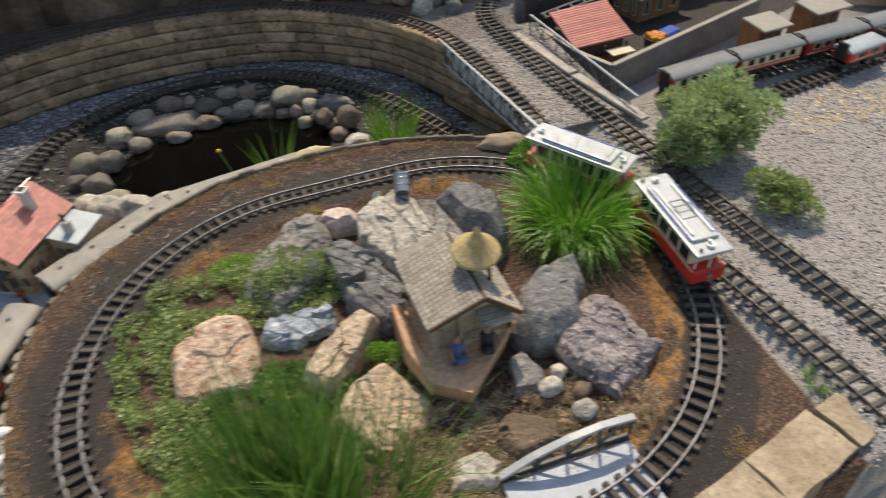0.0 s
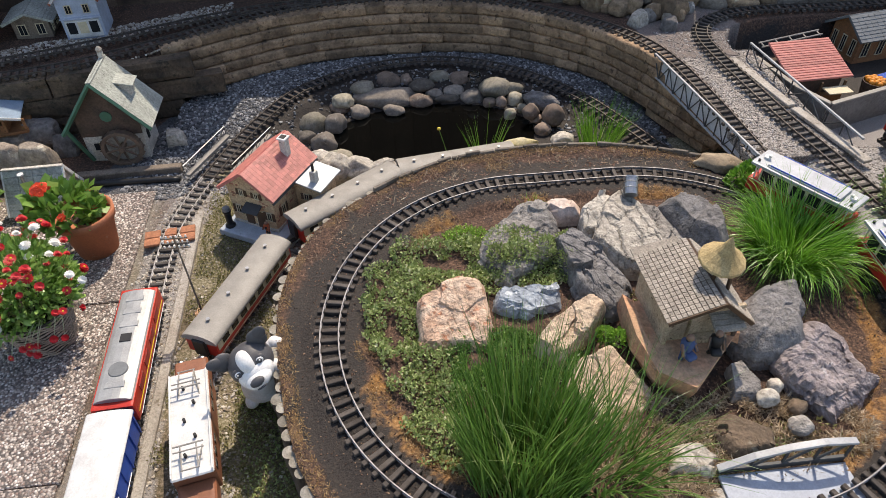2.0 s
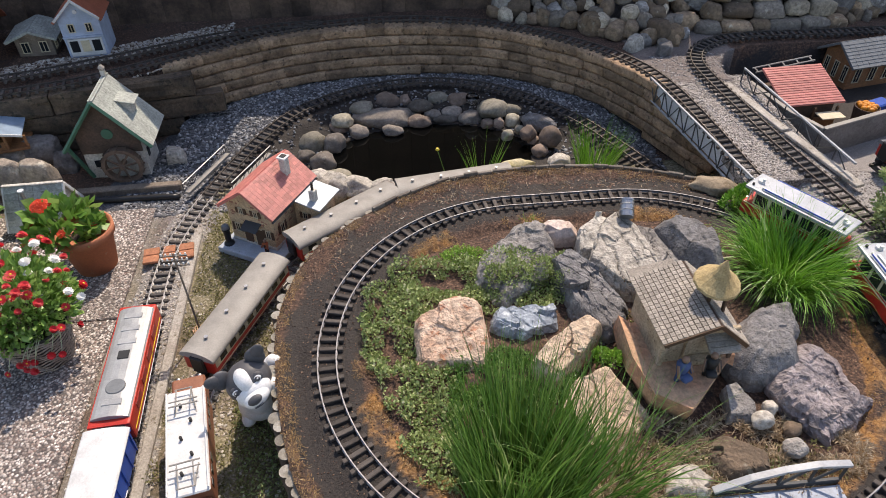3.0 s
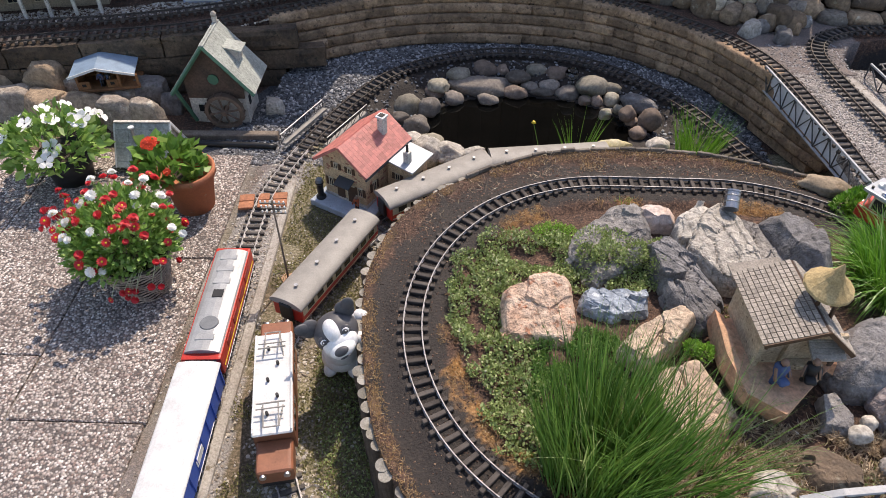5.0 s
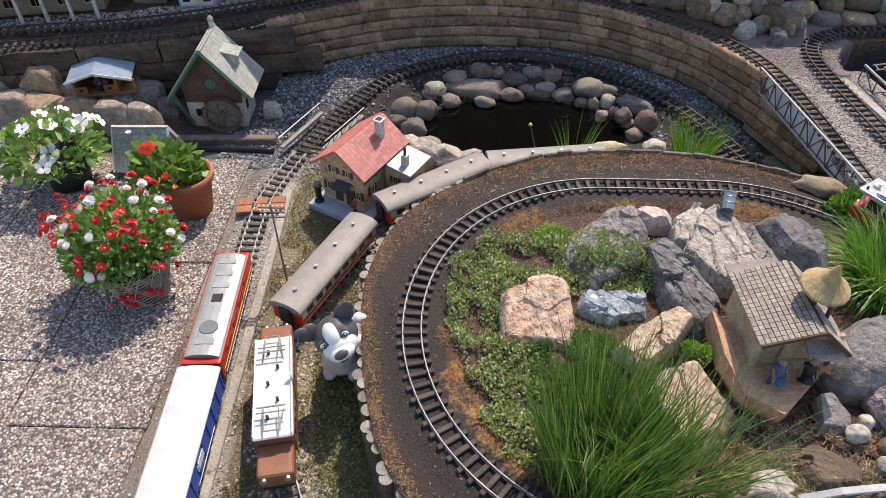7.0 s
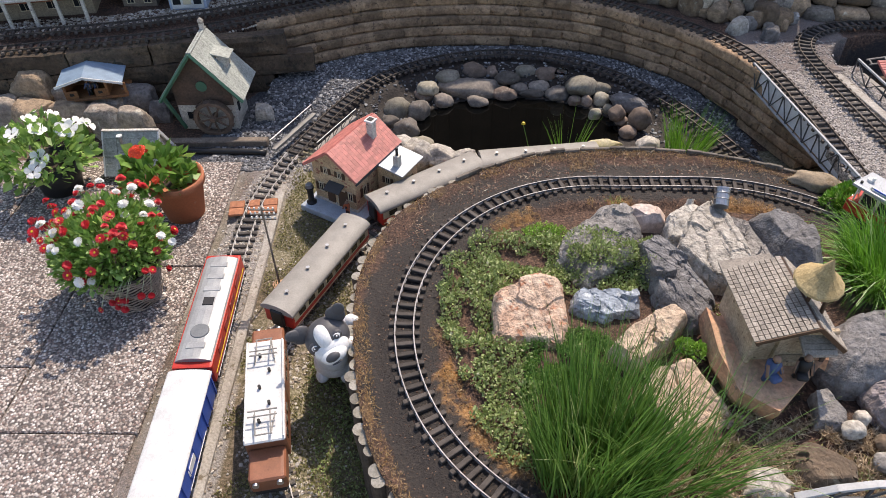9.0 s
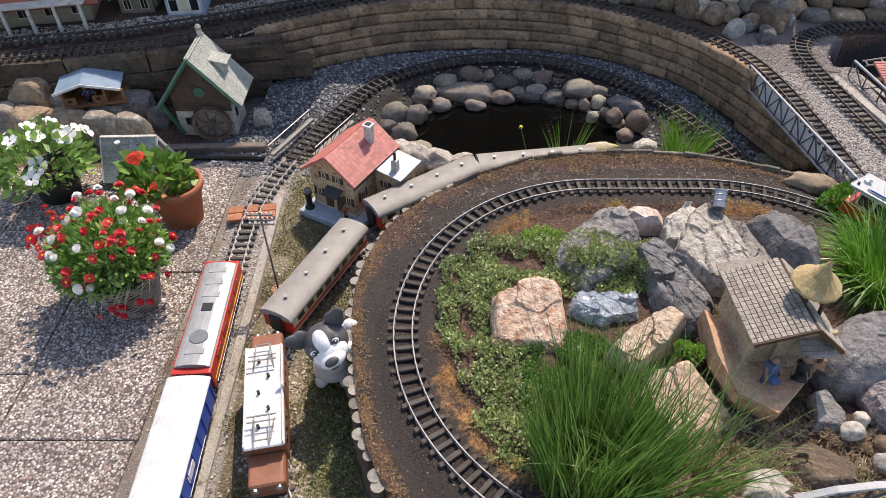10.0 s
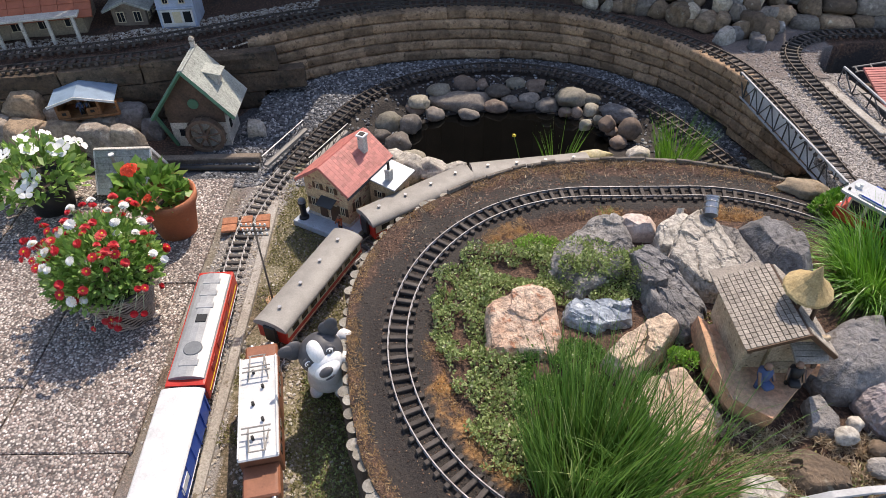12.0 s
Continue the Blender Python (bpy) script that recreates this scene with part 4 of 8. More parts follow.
# ---- the sandstone retaining wall ----
wall = thing("retaining_wall", "curved retaining wall of weathered brown sandstone blocks in courses", "wall", kind="structure")
BLOCKS = []
for k in range(6):
    bm = B()
    g = random.Random(40 + k)
    box(bm, 0, 0, 0, 1, 1, 1)
    bmesh.ops.subdivide_edges(bm, edges=bm.edges, cuts=3, use_grid_fill=True)
    for v in bm.verts:
        c = v.co.copy()
        e = sum(1 for q in c if abs(q) > 0.49)
        if e >= 2:
            v.co.y *= 0.90
            v.co.x *= 0.99
            v.co.z *= 0.985
        v.co += Vector((g.uniform(-1, 1) * 0.012, g.uniform(-1, 1) * 0.060, g.uniform(-1, 1) * 0.035))
    BLOCKS.append(mesh_of(bm, "block", M_WALL))
    BLOCKS[-1].polygons.foreach_set("use_smooth", [True] * len(BLOCKS[-1].polygons))
# copies of the blocks in the shade-darkened west wall stone
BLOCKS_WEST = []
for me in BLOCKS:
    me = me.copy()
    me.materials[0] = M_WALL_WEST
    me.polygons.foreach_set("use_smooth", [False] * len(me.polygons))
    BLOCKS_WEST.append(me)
rng = random.Random(9)
wall_path = smooth_path([(x, y, 0) for x, y in WALL[3:]], 0.01)
for c in range(5):
    s, h = rng.uniform(-0.1, 0.0), 0.0438
    while s < len(wall_path) * 0.01:
        w = rng.uniform(0.09, 0.19)
        p, d = along(wall_path, max(0.0, s + w / 2))
        z = -0.18 + c * h + h / 2
        side = Vector((-d.y, d.x, 0))
        if p.x > 0.57 and c == 4:
            break
        ob = part("block", rng.choice(BLOCKS), None, wall)
        ob.matrix_basis = Matrix.LocRotScale(p + side * (0.020 - 0.060 * (1 - c / 4) * min(1.0, max(0.15, 0.5 - p.x)) + rng.uniform(-0.003, 0.003)) + Vector((0, 0, z)), Euler((0, 0, math.atan2(d.y, d.x))), (w - 0.0005, 0.06, h - 0.0002))
        s += w
bm = B()
for a, b in zip(wall_path[::8], wall_path[8::8]):
    d = (b - a)
    mm = Matrix.Translation((a + b) / 2) @ Matrix.Rotation(math.atan2(d.y, d.x), 4, "Z")
    box(bm, 0, 0.024, -0.085 if a.x < 0.54 else -0.115, d.length + 0.012, 0.05, 0.22, m=mm)
part("wall_core", bm, M_WALL, wall)
wall_w = thing("wall_west", "low stone wall coloured dark for shade below the upper tracks", "wall", kind="structure")
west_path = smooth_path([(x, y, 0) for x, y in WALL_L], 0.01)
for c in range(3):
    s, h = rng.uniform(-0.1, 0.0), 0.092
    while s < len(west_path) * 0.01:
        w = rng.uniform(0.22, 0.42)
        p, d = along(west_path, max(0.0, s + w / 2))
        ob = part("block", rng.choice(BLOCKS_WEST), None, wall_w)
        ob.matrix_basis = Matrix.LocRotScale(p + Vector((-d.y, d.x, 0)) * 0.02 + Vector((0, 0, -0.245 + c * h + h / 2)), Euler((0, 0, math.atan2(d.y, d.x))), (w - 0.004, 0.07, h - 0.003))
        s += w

# ---- log edging of the raised oval ----
edge = thing("log_edging", "edging of short upright round logs with pale cut ends", "edging", kind="structure")
bm = B()
bmesh.ops.create_cone(bm, cap_ends=True, segments=14, radius1=0.0175, radius2=0.0165, depth=0.235)
for f in bm.faces:
    f.material_index = 1 if abs(f.normal.z) < 0.5 else 0
LOG = mesh_of(bm, "log", [M_LOG, M_LOG_SIDE])
edge_path = smooth_path([(x, y, 0) for x, y in BORDER], 0.01)
rng = random.Random(3)
for i in range(int(len(edge_path) * 0.01 / 0.037)):
    p, d = along(edge_path, i * 0.037)
    if p.x > -0.62 and p.y > 0.5:
        continue
    ob = part("log", LOG, None, edge)
    ob.matrix_basis = pose(p.x, p.y, -0.135 + rng.uniform(-0.004, 0.006), rng.uniform(-5, 5), rng.uniform(-5, 5), rng.uniform(0, 360))

rim = thing("board_edging", "low rim of short dark boards behind the oval", "edging", kind="structure")
BOARD_RIM = mesh_of(box(B(), 0, 0, 0, 0.050, 0.011, 0.10, 0.0015), "rim_board", M_LOG_OLD)
first = min(range(len(edge_path)), key=lambda k: abs(edge_path[k].x + 0.61) + (9 if edge_path[k].y < 0.5 else 0))
for i in range(int((len(edge_path) - first) * 0.01 / 0.052)):
    p, d = along(edge_path, first * 0.01 + i * 0.052)
    part("rim_board", BOARD_RIM, None, rim, m=pose(p.x, p.y, -0.048 + rng.uniform(-0.003, 0.003), rng.uniform(-3, 3), rng.uniform(-2, 2), math.degrees(math.atan2(d.y, d.x)) + rng.uniform(-2, 2)))

M_BANK = surf("needle_soil", (0.060, 0.040, 0.027), (0.14, 0.085, 0.046), 22, 160, 0.95, 0.8, spots=(0.22, 0.13, 0.055), spot_at=0.60, dist=0.006, grain=0.5)
vs, fs = [], []
bank_in = (0.001, 0.003, 0.014, 0.026, 0.040)
for i, p in enumerate(edge_path):
    d = (edge_path[min(i + 1, len(edge_path) - 1)] - edge_path[max(i - 1, 0)]).normalized()
    side = Vector((d.y, -d.x, 0))
    for k, w in enumerate(bank_in):
        z = -0.06 if k == 0 else TOP + 0.0145 * (1 - w / 0.058) + 0.002 * noise.noise((p.x * 30, p.y * 30, k)) - (0.006 if k == 4 else 0)
        vs.append(tuple(Vector((p.x, p.y, 0)) + side * (w + 0.002 * noise.noise((p.x * 40, p.y * 40, 3))) + Vector((0, 0, z))))
n = len(bank_in)
fs = [(i * n + k, i * n + k + 1, (i + 1) * n + k + 1, (i + 1) * n + k) for i in range(len(edge_path) - 1) for k in range(n - 1)]
me = bpy.data.meshes.new("soil_bank")
me.from_pydata(vs, [], fs)
me.materials.append(M_BANK)
tagged(new("soil_bank", me), "narrow bank of soil and dry needles behind the log edging", "soil", kind="structure")

# ---- paving ----
pav = thing("paving", "washed-concrete paving slabs with open joints", "paving", kind="structure")
def slab_mesh(w, d):
    bm = B()
    box(bm, 0, 0, -0.02, w - 0.004, d - 0.004, 0.045, 0.003)
    return mesh_of(bm, "paving_slab", M_SLAB)
for cx, ys in ((-1.65, (-1.46, -0.835, -0.21, 0.415, 1.0)), (-2.03, (-1.25, -0.625, 0.0, 0.625, 1.0)), (-2.41, (-1.46, -0.835, -0.21, 0.415, 1.0)), (-2.79, (-1.25, -0.625, 0.0, 0.625, 1.0))):
    for a, b in zip(ys, ys[1:]):
        part("paving_slab", slab_mesh(0.38, b - a), None, pav, m=pose(cx, (a + b) / 2, LOW + 0.006, 0, 0, 0.4))
kerb = part("concrete_kerb", box(B(), 0, 0, 0, 0.030, 2.2, 0.06, 0.004), M_CONCRETE)
kerb.matrix_world = pose(-1.256, -0.25, LOW - 0.012, 0, 0, 1.0)
tagged(kerb, "thin worn concrete kerb beside the yard track", "kerb", kind="structure")

# ---- sandstone kerb at the front corner ----
front = thing("front_wall", "pale sandstone blocks forming the front edge of the layout", "wall", kind="structure")
for k, (x, y, w, d, rz) in enumerate(((0.45, -0.690, 0.24, 0.12, 14), (0.665, -0.632, 0.20, 0.115, 15), (0.842, -0.592, 0.145, 0.105, 13), (0.22, -0.76, 0.22, 0.12, 16))):
    bm = B()
    box(bm, 0, 0, 0, w, d, 0.16)
    bmesh.ops.subdivide_edges(bm, edges=bm.edges, cuts=5, use_grid_fill=True)
    for v in bm.verts:
        v.co += Vector([0.006 * noise.noise(v.co * 18 + Vector((k * 9, q * 5, 0))) for q in range(3)])
    part("block", bm, M_KERB, front, m=pose(x, y, -0.085 + (0.006 if k == 2 else 0), 0, 0, rz))

# ---- finer materials ----
plain = lambda n, c, rough=0.5, metal=0.0, vary=0.0, dirt=0.55: surf(n, c, tuple(q * 0.8 for q in c), 25, 220, rough, 0.12, metal, spots=tuple(q * dirt for q in c), spot_at=0.63, vary=vary, grain=0.12, dist=0.002)
M_RED = plain("red_paint", (0.52, 0.035, 0.022), 0.4)
M_MAROON = plain("dark_red_paint", (0.30, 0.022, 0.018), 0.4)
M_BROWN_LOCO = plain("brown_loco_paint", (0.27, 0.105, 0.055), 0.45)
M_BLUE = plain("blue_wagon_paint", (0.025, 0.09, 0.42), 0.4)
M_GREEN_COACH = plain("dark_green_coach_paint", (0.035, 0.055, 0.045), 0.4)
M_ROOF_GREY = plain("grey_roof_paint", (0.30, 0.28, 0.25), 0.58, 0.0, dirt=0.75)
M_ROOF_DARK = plain("dark_grey_roof_paint", (0.17, 0.18, 0.185), 0.45, 0.0, dirt=0.8)
M_ROOF_SILVER = plain("silver_loco_roof", (0.37, 0.375, 0.37), 0.4, 0.2, dirt=0.8)
M_ROOF_WHITE = plain("white_roof_paint", (0.64, 0.635, 0.62), 0.5, dirt=0.8)
M_ROOF_TRAM = plain("silver_tram_roof", (0.42, 0.44, 0.46), 0.4, 0.1, dirt=0.8)
M_CREAM = plain("cream_paint", (0.62, 0.54, 0.38), 0.5)
M_BLACK = plain("black_plastic", (0.018, 0.018, 0.019), 0.5)
M_STEEL = plain("steel", (0.45, 0.45, 0.46), 0.35, 0.9)
M_WHITE = plain("white_plastic", (0.72, 0.72, 0.70), 0.5)
M_SILVER_BAR = plain("silver_grey_plastic", (0.40, 0.41, 0.42), 0.45)
M_TRUSS = plain("dark_grey_truss", (0.055, 0.058, 0.06), 0.5)
M_DECK = plain("bluegrey_bridge_deck", (0.36, 0.40, 0.47), 0.5, dirt=0.8)
M_BRIDGESIDE = plain("pale_grey_bridge_panel", (0.66, 0.67, 0.69), 0.4, dirt=0.8)
M_TILE = plain("red_roof_tiles", (0.52, 0.185, 0.155), 0.55, vary=0.18, dirt=0.85)
M_PLASTER = surf("ochre_rubble_walls", (0.60, 0.45, 0.27), (0.48, 0.34, 0.21), 40, 200, 0.85, 0.4, spots=(0.18, 0.09, 0.06), spot_at=0.60)
M_PLATFORM = surf("bluegrey_platform", (0.42, 0.47, 0.53), (0.34, 0.38, 0.43), 20, 200, 0.7, 0.3, spots=(0.20, 0.21, 0.22), spot_at=0.62, grain=0.15)
M_SHUTTER = plain("brown_shutters", (0.10, 0.055, 0.03), 0.6)
M_PANE = plain("dark_window_pane", (0.02, 0.022, 0.025), 0.12)
M_ZINC = plain("pale_zinc_roof", (0.37, 0.41, 0.44), 0.4, 0.2, dirt=0.8)
M_SHINGLE = surf("grey_tan_shingles", (0.34, 0.30, 0.255), (0.25, 0.22, 0.185), 30, 200, 0.85, 0.4, vary=0.18, spots=(0.15, 0.13, 0.10), spot_at=0.64)
M_GREYROOF = surf("weathered_grey_roof", (0.38, 0.40, 0.36), (0.29, 0.305, 0.275), 14, 120, 0.8, 0.3, vary=0.08, spots=(0.15, 0.16, 0.13), spot_at=0.62)
M_GREENTRIM = plain("green_trim", (0.06, 0.16, 0.10), 0.6)
M_MILLWOOD = surf("brown_plank_gable", (0.11, 0.07, 0.05), (0.07, 0.048, 0.036), 20, 120, 0.85, 0.4)
M_GREYWALL = surf("grey_rendered_wall", (0.56, 0.53, 0.47), (0.44, 0.41, 0.365), 20, 150, 0.85, 0.3, spots=(0.15, 0.14, 0.12), spot_at=0.62)
M_WHEELWOOD = surf("brown_wheel_wood", (0.20, 0.135, 0.095), (0.12, 0.082, 0.060), 20, 150, 0.9, 0.4)
M_WHEEL = surf("old_grey_wood", (0.23, 0.185, 0.145), (0.15, 0.12, 0.095), 20, 150, 0.9, 0.4)
M_TERRACOTTA = surf("terracotta", (0.46, 0.17, 0.085), (0.38, 0.135, 0.07), 10, 150, 0.8, 0.25, spots=(0.42, 0.25, 0.18), spot_at=0.64, grain=0.15)
M_WICKER = surf("grey_wicker", (0.42, 0.34, 0.27), (0.30, 0.24, 0.19), 25, 160, 0.85, 0.4, vary=0.1)
M_POTSOIL = surf("potting_soil", (0.03, 0.022, 0.016), (0.05, 0.036, 0.026), 30, 160, 0.95, 0.6)
M_PETAL_RED = plain("red_petals", (0.52, 0.012, 0.02), 0.5, dirt=0.75)
M_PETAL_ORANGE = plain("scarlet_petals", (0.75, 0.06, 0.015), 0.5, dirt=0.8)
M_PETAL_WHITE = plain("white_petals", (0.80, 0.80, 0.76), 0.5, dirt=0.9)
M_PETAL_YELLOW = plain("yellow_petals", (0.70, 0.52, 0.03), 0.5)
M_BOARD = surf("reddish_crossing_boards", (0.40, 0.17, 0.09), (0.32, 0.13, 0.07), 30, 150, 0.8, 0.3, vary=0.12)
M_FUR_WHITE = plain("white_glazed_resin", (0.80, 0.79, 0.77), 0.35, dirt=0.92)
M_FUR_GREY = plain("dark_grey_resin", (0.085, 0.083, 0.088), 0.5)
M_PINE = surf("varnished_cabin_wood", (0.30, 0.14, 0.06), (0.22, 0.10, 0.045), 25, 120, 0.7, 0.3)
M_SKYROOF = plain("pale_blue_roof", (0.22, 0.31, 0.41), 0.5, dirt=0.8)
M_BLUEHOUSE = plain("pale_blue_clapboard", (0.40, 0.47, 0.60), 0.6, dirt=0.85)
M_FARMWALL = surf("dull_tan_wall", (0.30, 0.245, 0.18), (0.23, 0.185, 0.135), 20, 150, 0.85, 0.3, spots=(0.13, 0.10, 0.07), spot_at=0.62)
M_BRICKROOF = plain("orange_red_roof", (0.36, 0.11, 0.06), 0.7)
M_STUMP = surf("reddish_flagstone", (0.50, 0.27, 0.165), (0.46, 0.30, 0.19), 14, 90, 0.9, 0.6, spots=(0.34, 0.24, 0.17), spot_at=0.6)
M_STRAW = surf("straw_cone", (0.46, 0.35, 0.18), (0.36, 0.26, 0.12), 20, 200, 0.8, 0.3)
M_HUTWALL = surf("tan_hut_walls", (0.52, 0.42, 0.29), (0.40, 0.30, 0.20), 22, 160, 0.85, 0.5, spots=(0.16, 0.11, 0.07), spot_at=0.6)
M_FIG_BLUE = plain("blue_figure_paint", (0.06, 0.10, 0.22), 0.6)
M_FIG_RED = plain("orange_figure_paint", (0.45, 0.10, 0.03), 0.6)
M_HOSE = plain("black_hose", (0.02, 0.02, 0.02), 0.35)
M_COURT = surf("grey_court_wall", (0.20, 0.195, 0.19), (0.14, 0.135, 0.13), 12, 120, 0.85, 0.3)


# ---- rolling stock ----
def arch(w, h, n=22):
    """Outline of a low arched roof, y and z."""
    return [(w / 2 * math.cos(math.pi * k / n), h * math.sin(math.pi * k / n)) for k in range(n + 1)]


def wheels(parent, length, z=0.0):
    for sx in (-1, 1):
        bg = part("bogie", box(B(), sx * length * 0.33, 0, z + 0.018, 0.085, 0.062, 0.018, 0.003), M_BLACK, parent)
        for wx in (-0.024, 0.024):
            bm = B()
            for sy in (-1, 1):
                rod(bm, (sx * length * 0.33 + wx, sy * 0.0235, z + 0.0125), (sx * length * 0.33 + wx, sy * 0.028, z + 0.0125), 0.0125, 14)
            part("wheelset", bm, M_STEEL, bg)


def coach(label, body, roof, length=0.43, width=0.112, h=0.118, windows=8, vents=4, band=None, roof_h=0.022):
    c = thing("passenger_coach", label, "model train")
    part("chassis", box(B(), 0, 0, 0.030, length - 0.02, width * 0.72, 0.014, 0.002), M_BLACK, c)
    wheels(c, length)
    eave = h - roof_h
    part("body", box(B(), 0, 0, (0.032 + eave) / 2, length, width * 0.90, eave - 0.032, 0.004, seg=2), body, c)
    bm = B()
    prism(bm, [(y, eave - 0.002 + z) for y, z in arch(width, roof_h)] + [(-width / 2, eave - 0.006), (width / 2, eave - 0.006)], -length / 2 - 0.006, length / 2 + 0.006)
    part("roof", bm, roof, c, smooth=False)
    for k in range(vents):
        x = (k + 0.5) / vents * length - length / 2
        part("roof_vent", rod(rod(B(), (x, 0, h - 0.004), (x, 0, h + 0.003), 0.004, 8), (x, 0, h + 0.003), (x, 0, h + 0.006), 0.006, 8), M_STEEL, c)
    for sy in (-1, 1):
        if band:
            part("window_band", box(B(), 0, sy * width * 0.4515, eave - 0.022, length - 0.012, 0.0016, 0.032), band, c)
        for k in range(windows):
            x = (k + 0.5) / windows * (length - 0.04) - (length - 0.04) / 2
            w = part("window", box(B(), x, sy * width * 0.455, eave - 0.021, (length - 0.06) / windows * 0.74, 0.003, 0.023, 0.001), M_PANE, c)
            bm = B()
            ww = (length - 0.06) / windows * 0.74
            for dx, dz, sx, sz in ((0, 0.012, ww + 0.003, 0.0018), (0, -0.012, ww + 0.003, 0.0018), (ww / 2, 0, 0.0018, 0.026), (-ww / 2, 0, 0.0018, 0.026)):
                box(bm, x + dx, sy * width * 0.4565, eave - 0.021 + dz, sx, 0.003, sz)
            part("window_frame", bm, M_CREAM, w)
        part("sill_stripe", box(B(), 0, sy * width * 0.452, 0.040, length - 0.01, 0.002, 0.003), M_CREAM, c)
    for sx in (-1, 1):
        part("gangway", box(B(), sx * (length / 2 + 0.006), 0, 0.068, 0.012, 0.042, 0.062, 0.003), M_BLACK, c)
        part("coupler", box(B(), sx * (length / 2 + 0.012), 0, 0.022, 0.03, 0.012, 0.006), M_BLACK, c)
    return c


def set_on(ob, path, x, y, step=0.01, spread=0.14, flip=False):
    """Stands a vehicle on a track at the spot nearest to x, y, with both bogies over the rails."""
    i = min(range(len(path)), key=lambda k: (path[k].x - x) ** 2 + (path[k].y - y) ** 2)
    k = int(spread / step)
    a, b = path[max(0, i - k)], path[min(len(path) - 1, i + k)]
    d = b - a
    m = (a + b) / 2
    ob.matrix_world = pose(m.x, m.y, m.z, 0, 0, math.degrees(math.atan2(d.y, d.x)) + (180 if flip else 0))
    return ob


COACH_RED = "red model passenger coach with cream windows and grey roof"
for k, (x, y, body) in enumerate(((-1.050, 0.325, M_RED), (-0.735, 0.733, M_RED), (-0.318, 0.897, M_MAROON))):
    set_on(coach(COACH_RED, body, M_ROOF_GREY, band=M_CREAM if k < 2 else None), TRACK_OUTER, x, y)


def crocodile():
    """Brown electric engine with low noses, a white roof deck and two current collectors."""
    c = thing("electric_locomotive", "brown model electric locomotive with white roof and current collectors", "model train")
    part("chassis", box(B(), 0, 0, 0.026, 0.46, 0.075, 0.016, 0.002), M_BLACK, c)
    wheels(c, 0.44)
    part("body", box(B(), 0, 0, 0.074, 0.29, 0.100, 0.082, 0.005, seg=2), M_BROWN_LOCO, c)
    for s in (-1, 1):
        n = part("nose", box(B(), s * 0.188, 0, 0.058, 0.088, 0.088, 0.052, 0.012, seg=3), M_BROWN_LOCO, c)
        for y in (-0.028, 0.028):
            part("headlight", rod(B(), (s * 0.230, y, 0.070), (s * 0.238, y, 0.070), 0.008, 12), M_STEEL, n)
        for y in (-1, 1):
            for k in range(3):
                part("cab_window", box(B(), s * (0.05 + 0.035 * k), y * 0.0505, 0.094, 0.022, 0.002, 0.018), M_PANE, c)
    deck = part("roof", box(B(), 0, 0, 0.119, 0.31, 0.098, 0.008, 0.003), M_ROOF_WHITE, c)
    for s in (-1, 1):
        part("roof_rail", rod(B(), (-0.15, s * 0.046, 0.128), (0.15, s * 0.046, 0.128), 0.0022), M_WHITE, deck)
    for k in range(5):
        x = -0.1 + 0.05 * k
        part("insulator", rod(B(), (x, 0.012 * (-1) ** k, 0.123), (x, 0.012 * (-1) ** k, 0.135), 0.004, 8), M_BLACK, deck)
    for s in (-1, 1):
        pan = part("pantograph", rod(B(), (s * 0.085, -0.035, 0.151), (s * 0.085, 0.035, 0.151), 0.0022), M_ROOF_GREY, c)
        part("collector_bar", rod(B(), (s * 0.100, -0.035, 0.150), (s * 0.100, 0.035, 0.150), 0.0018), M_ROOF_GREY, pan)
        part("hinge_bar", rod(B(), (s * 0.145, -0.022, 0.140), (s * 0.145, 0.022, 0.140), 0.0018), M_ROOF_GREY, pan)
        for y in (-0.026, 0.026):
            part("lower_arm", rod(B(), (s * 0.075, y, 0.122), (s * 0.145, y * 0.7, 0.140), 0.0018), M_ROOF_GREY, pan)
            part("upper_arm", rod(B(), (s * 0.145, y * 0.7, 0.140), (s * 0.085, y * 0.7, 0.151), 0.0018), M_ROOF_GREY, pan)
    return c


set_on(crocodile(), TRACK_OUTER, -1.112, -0.165, spread=0.13)


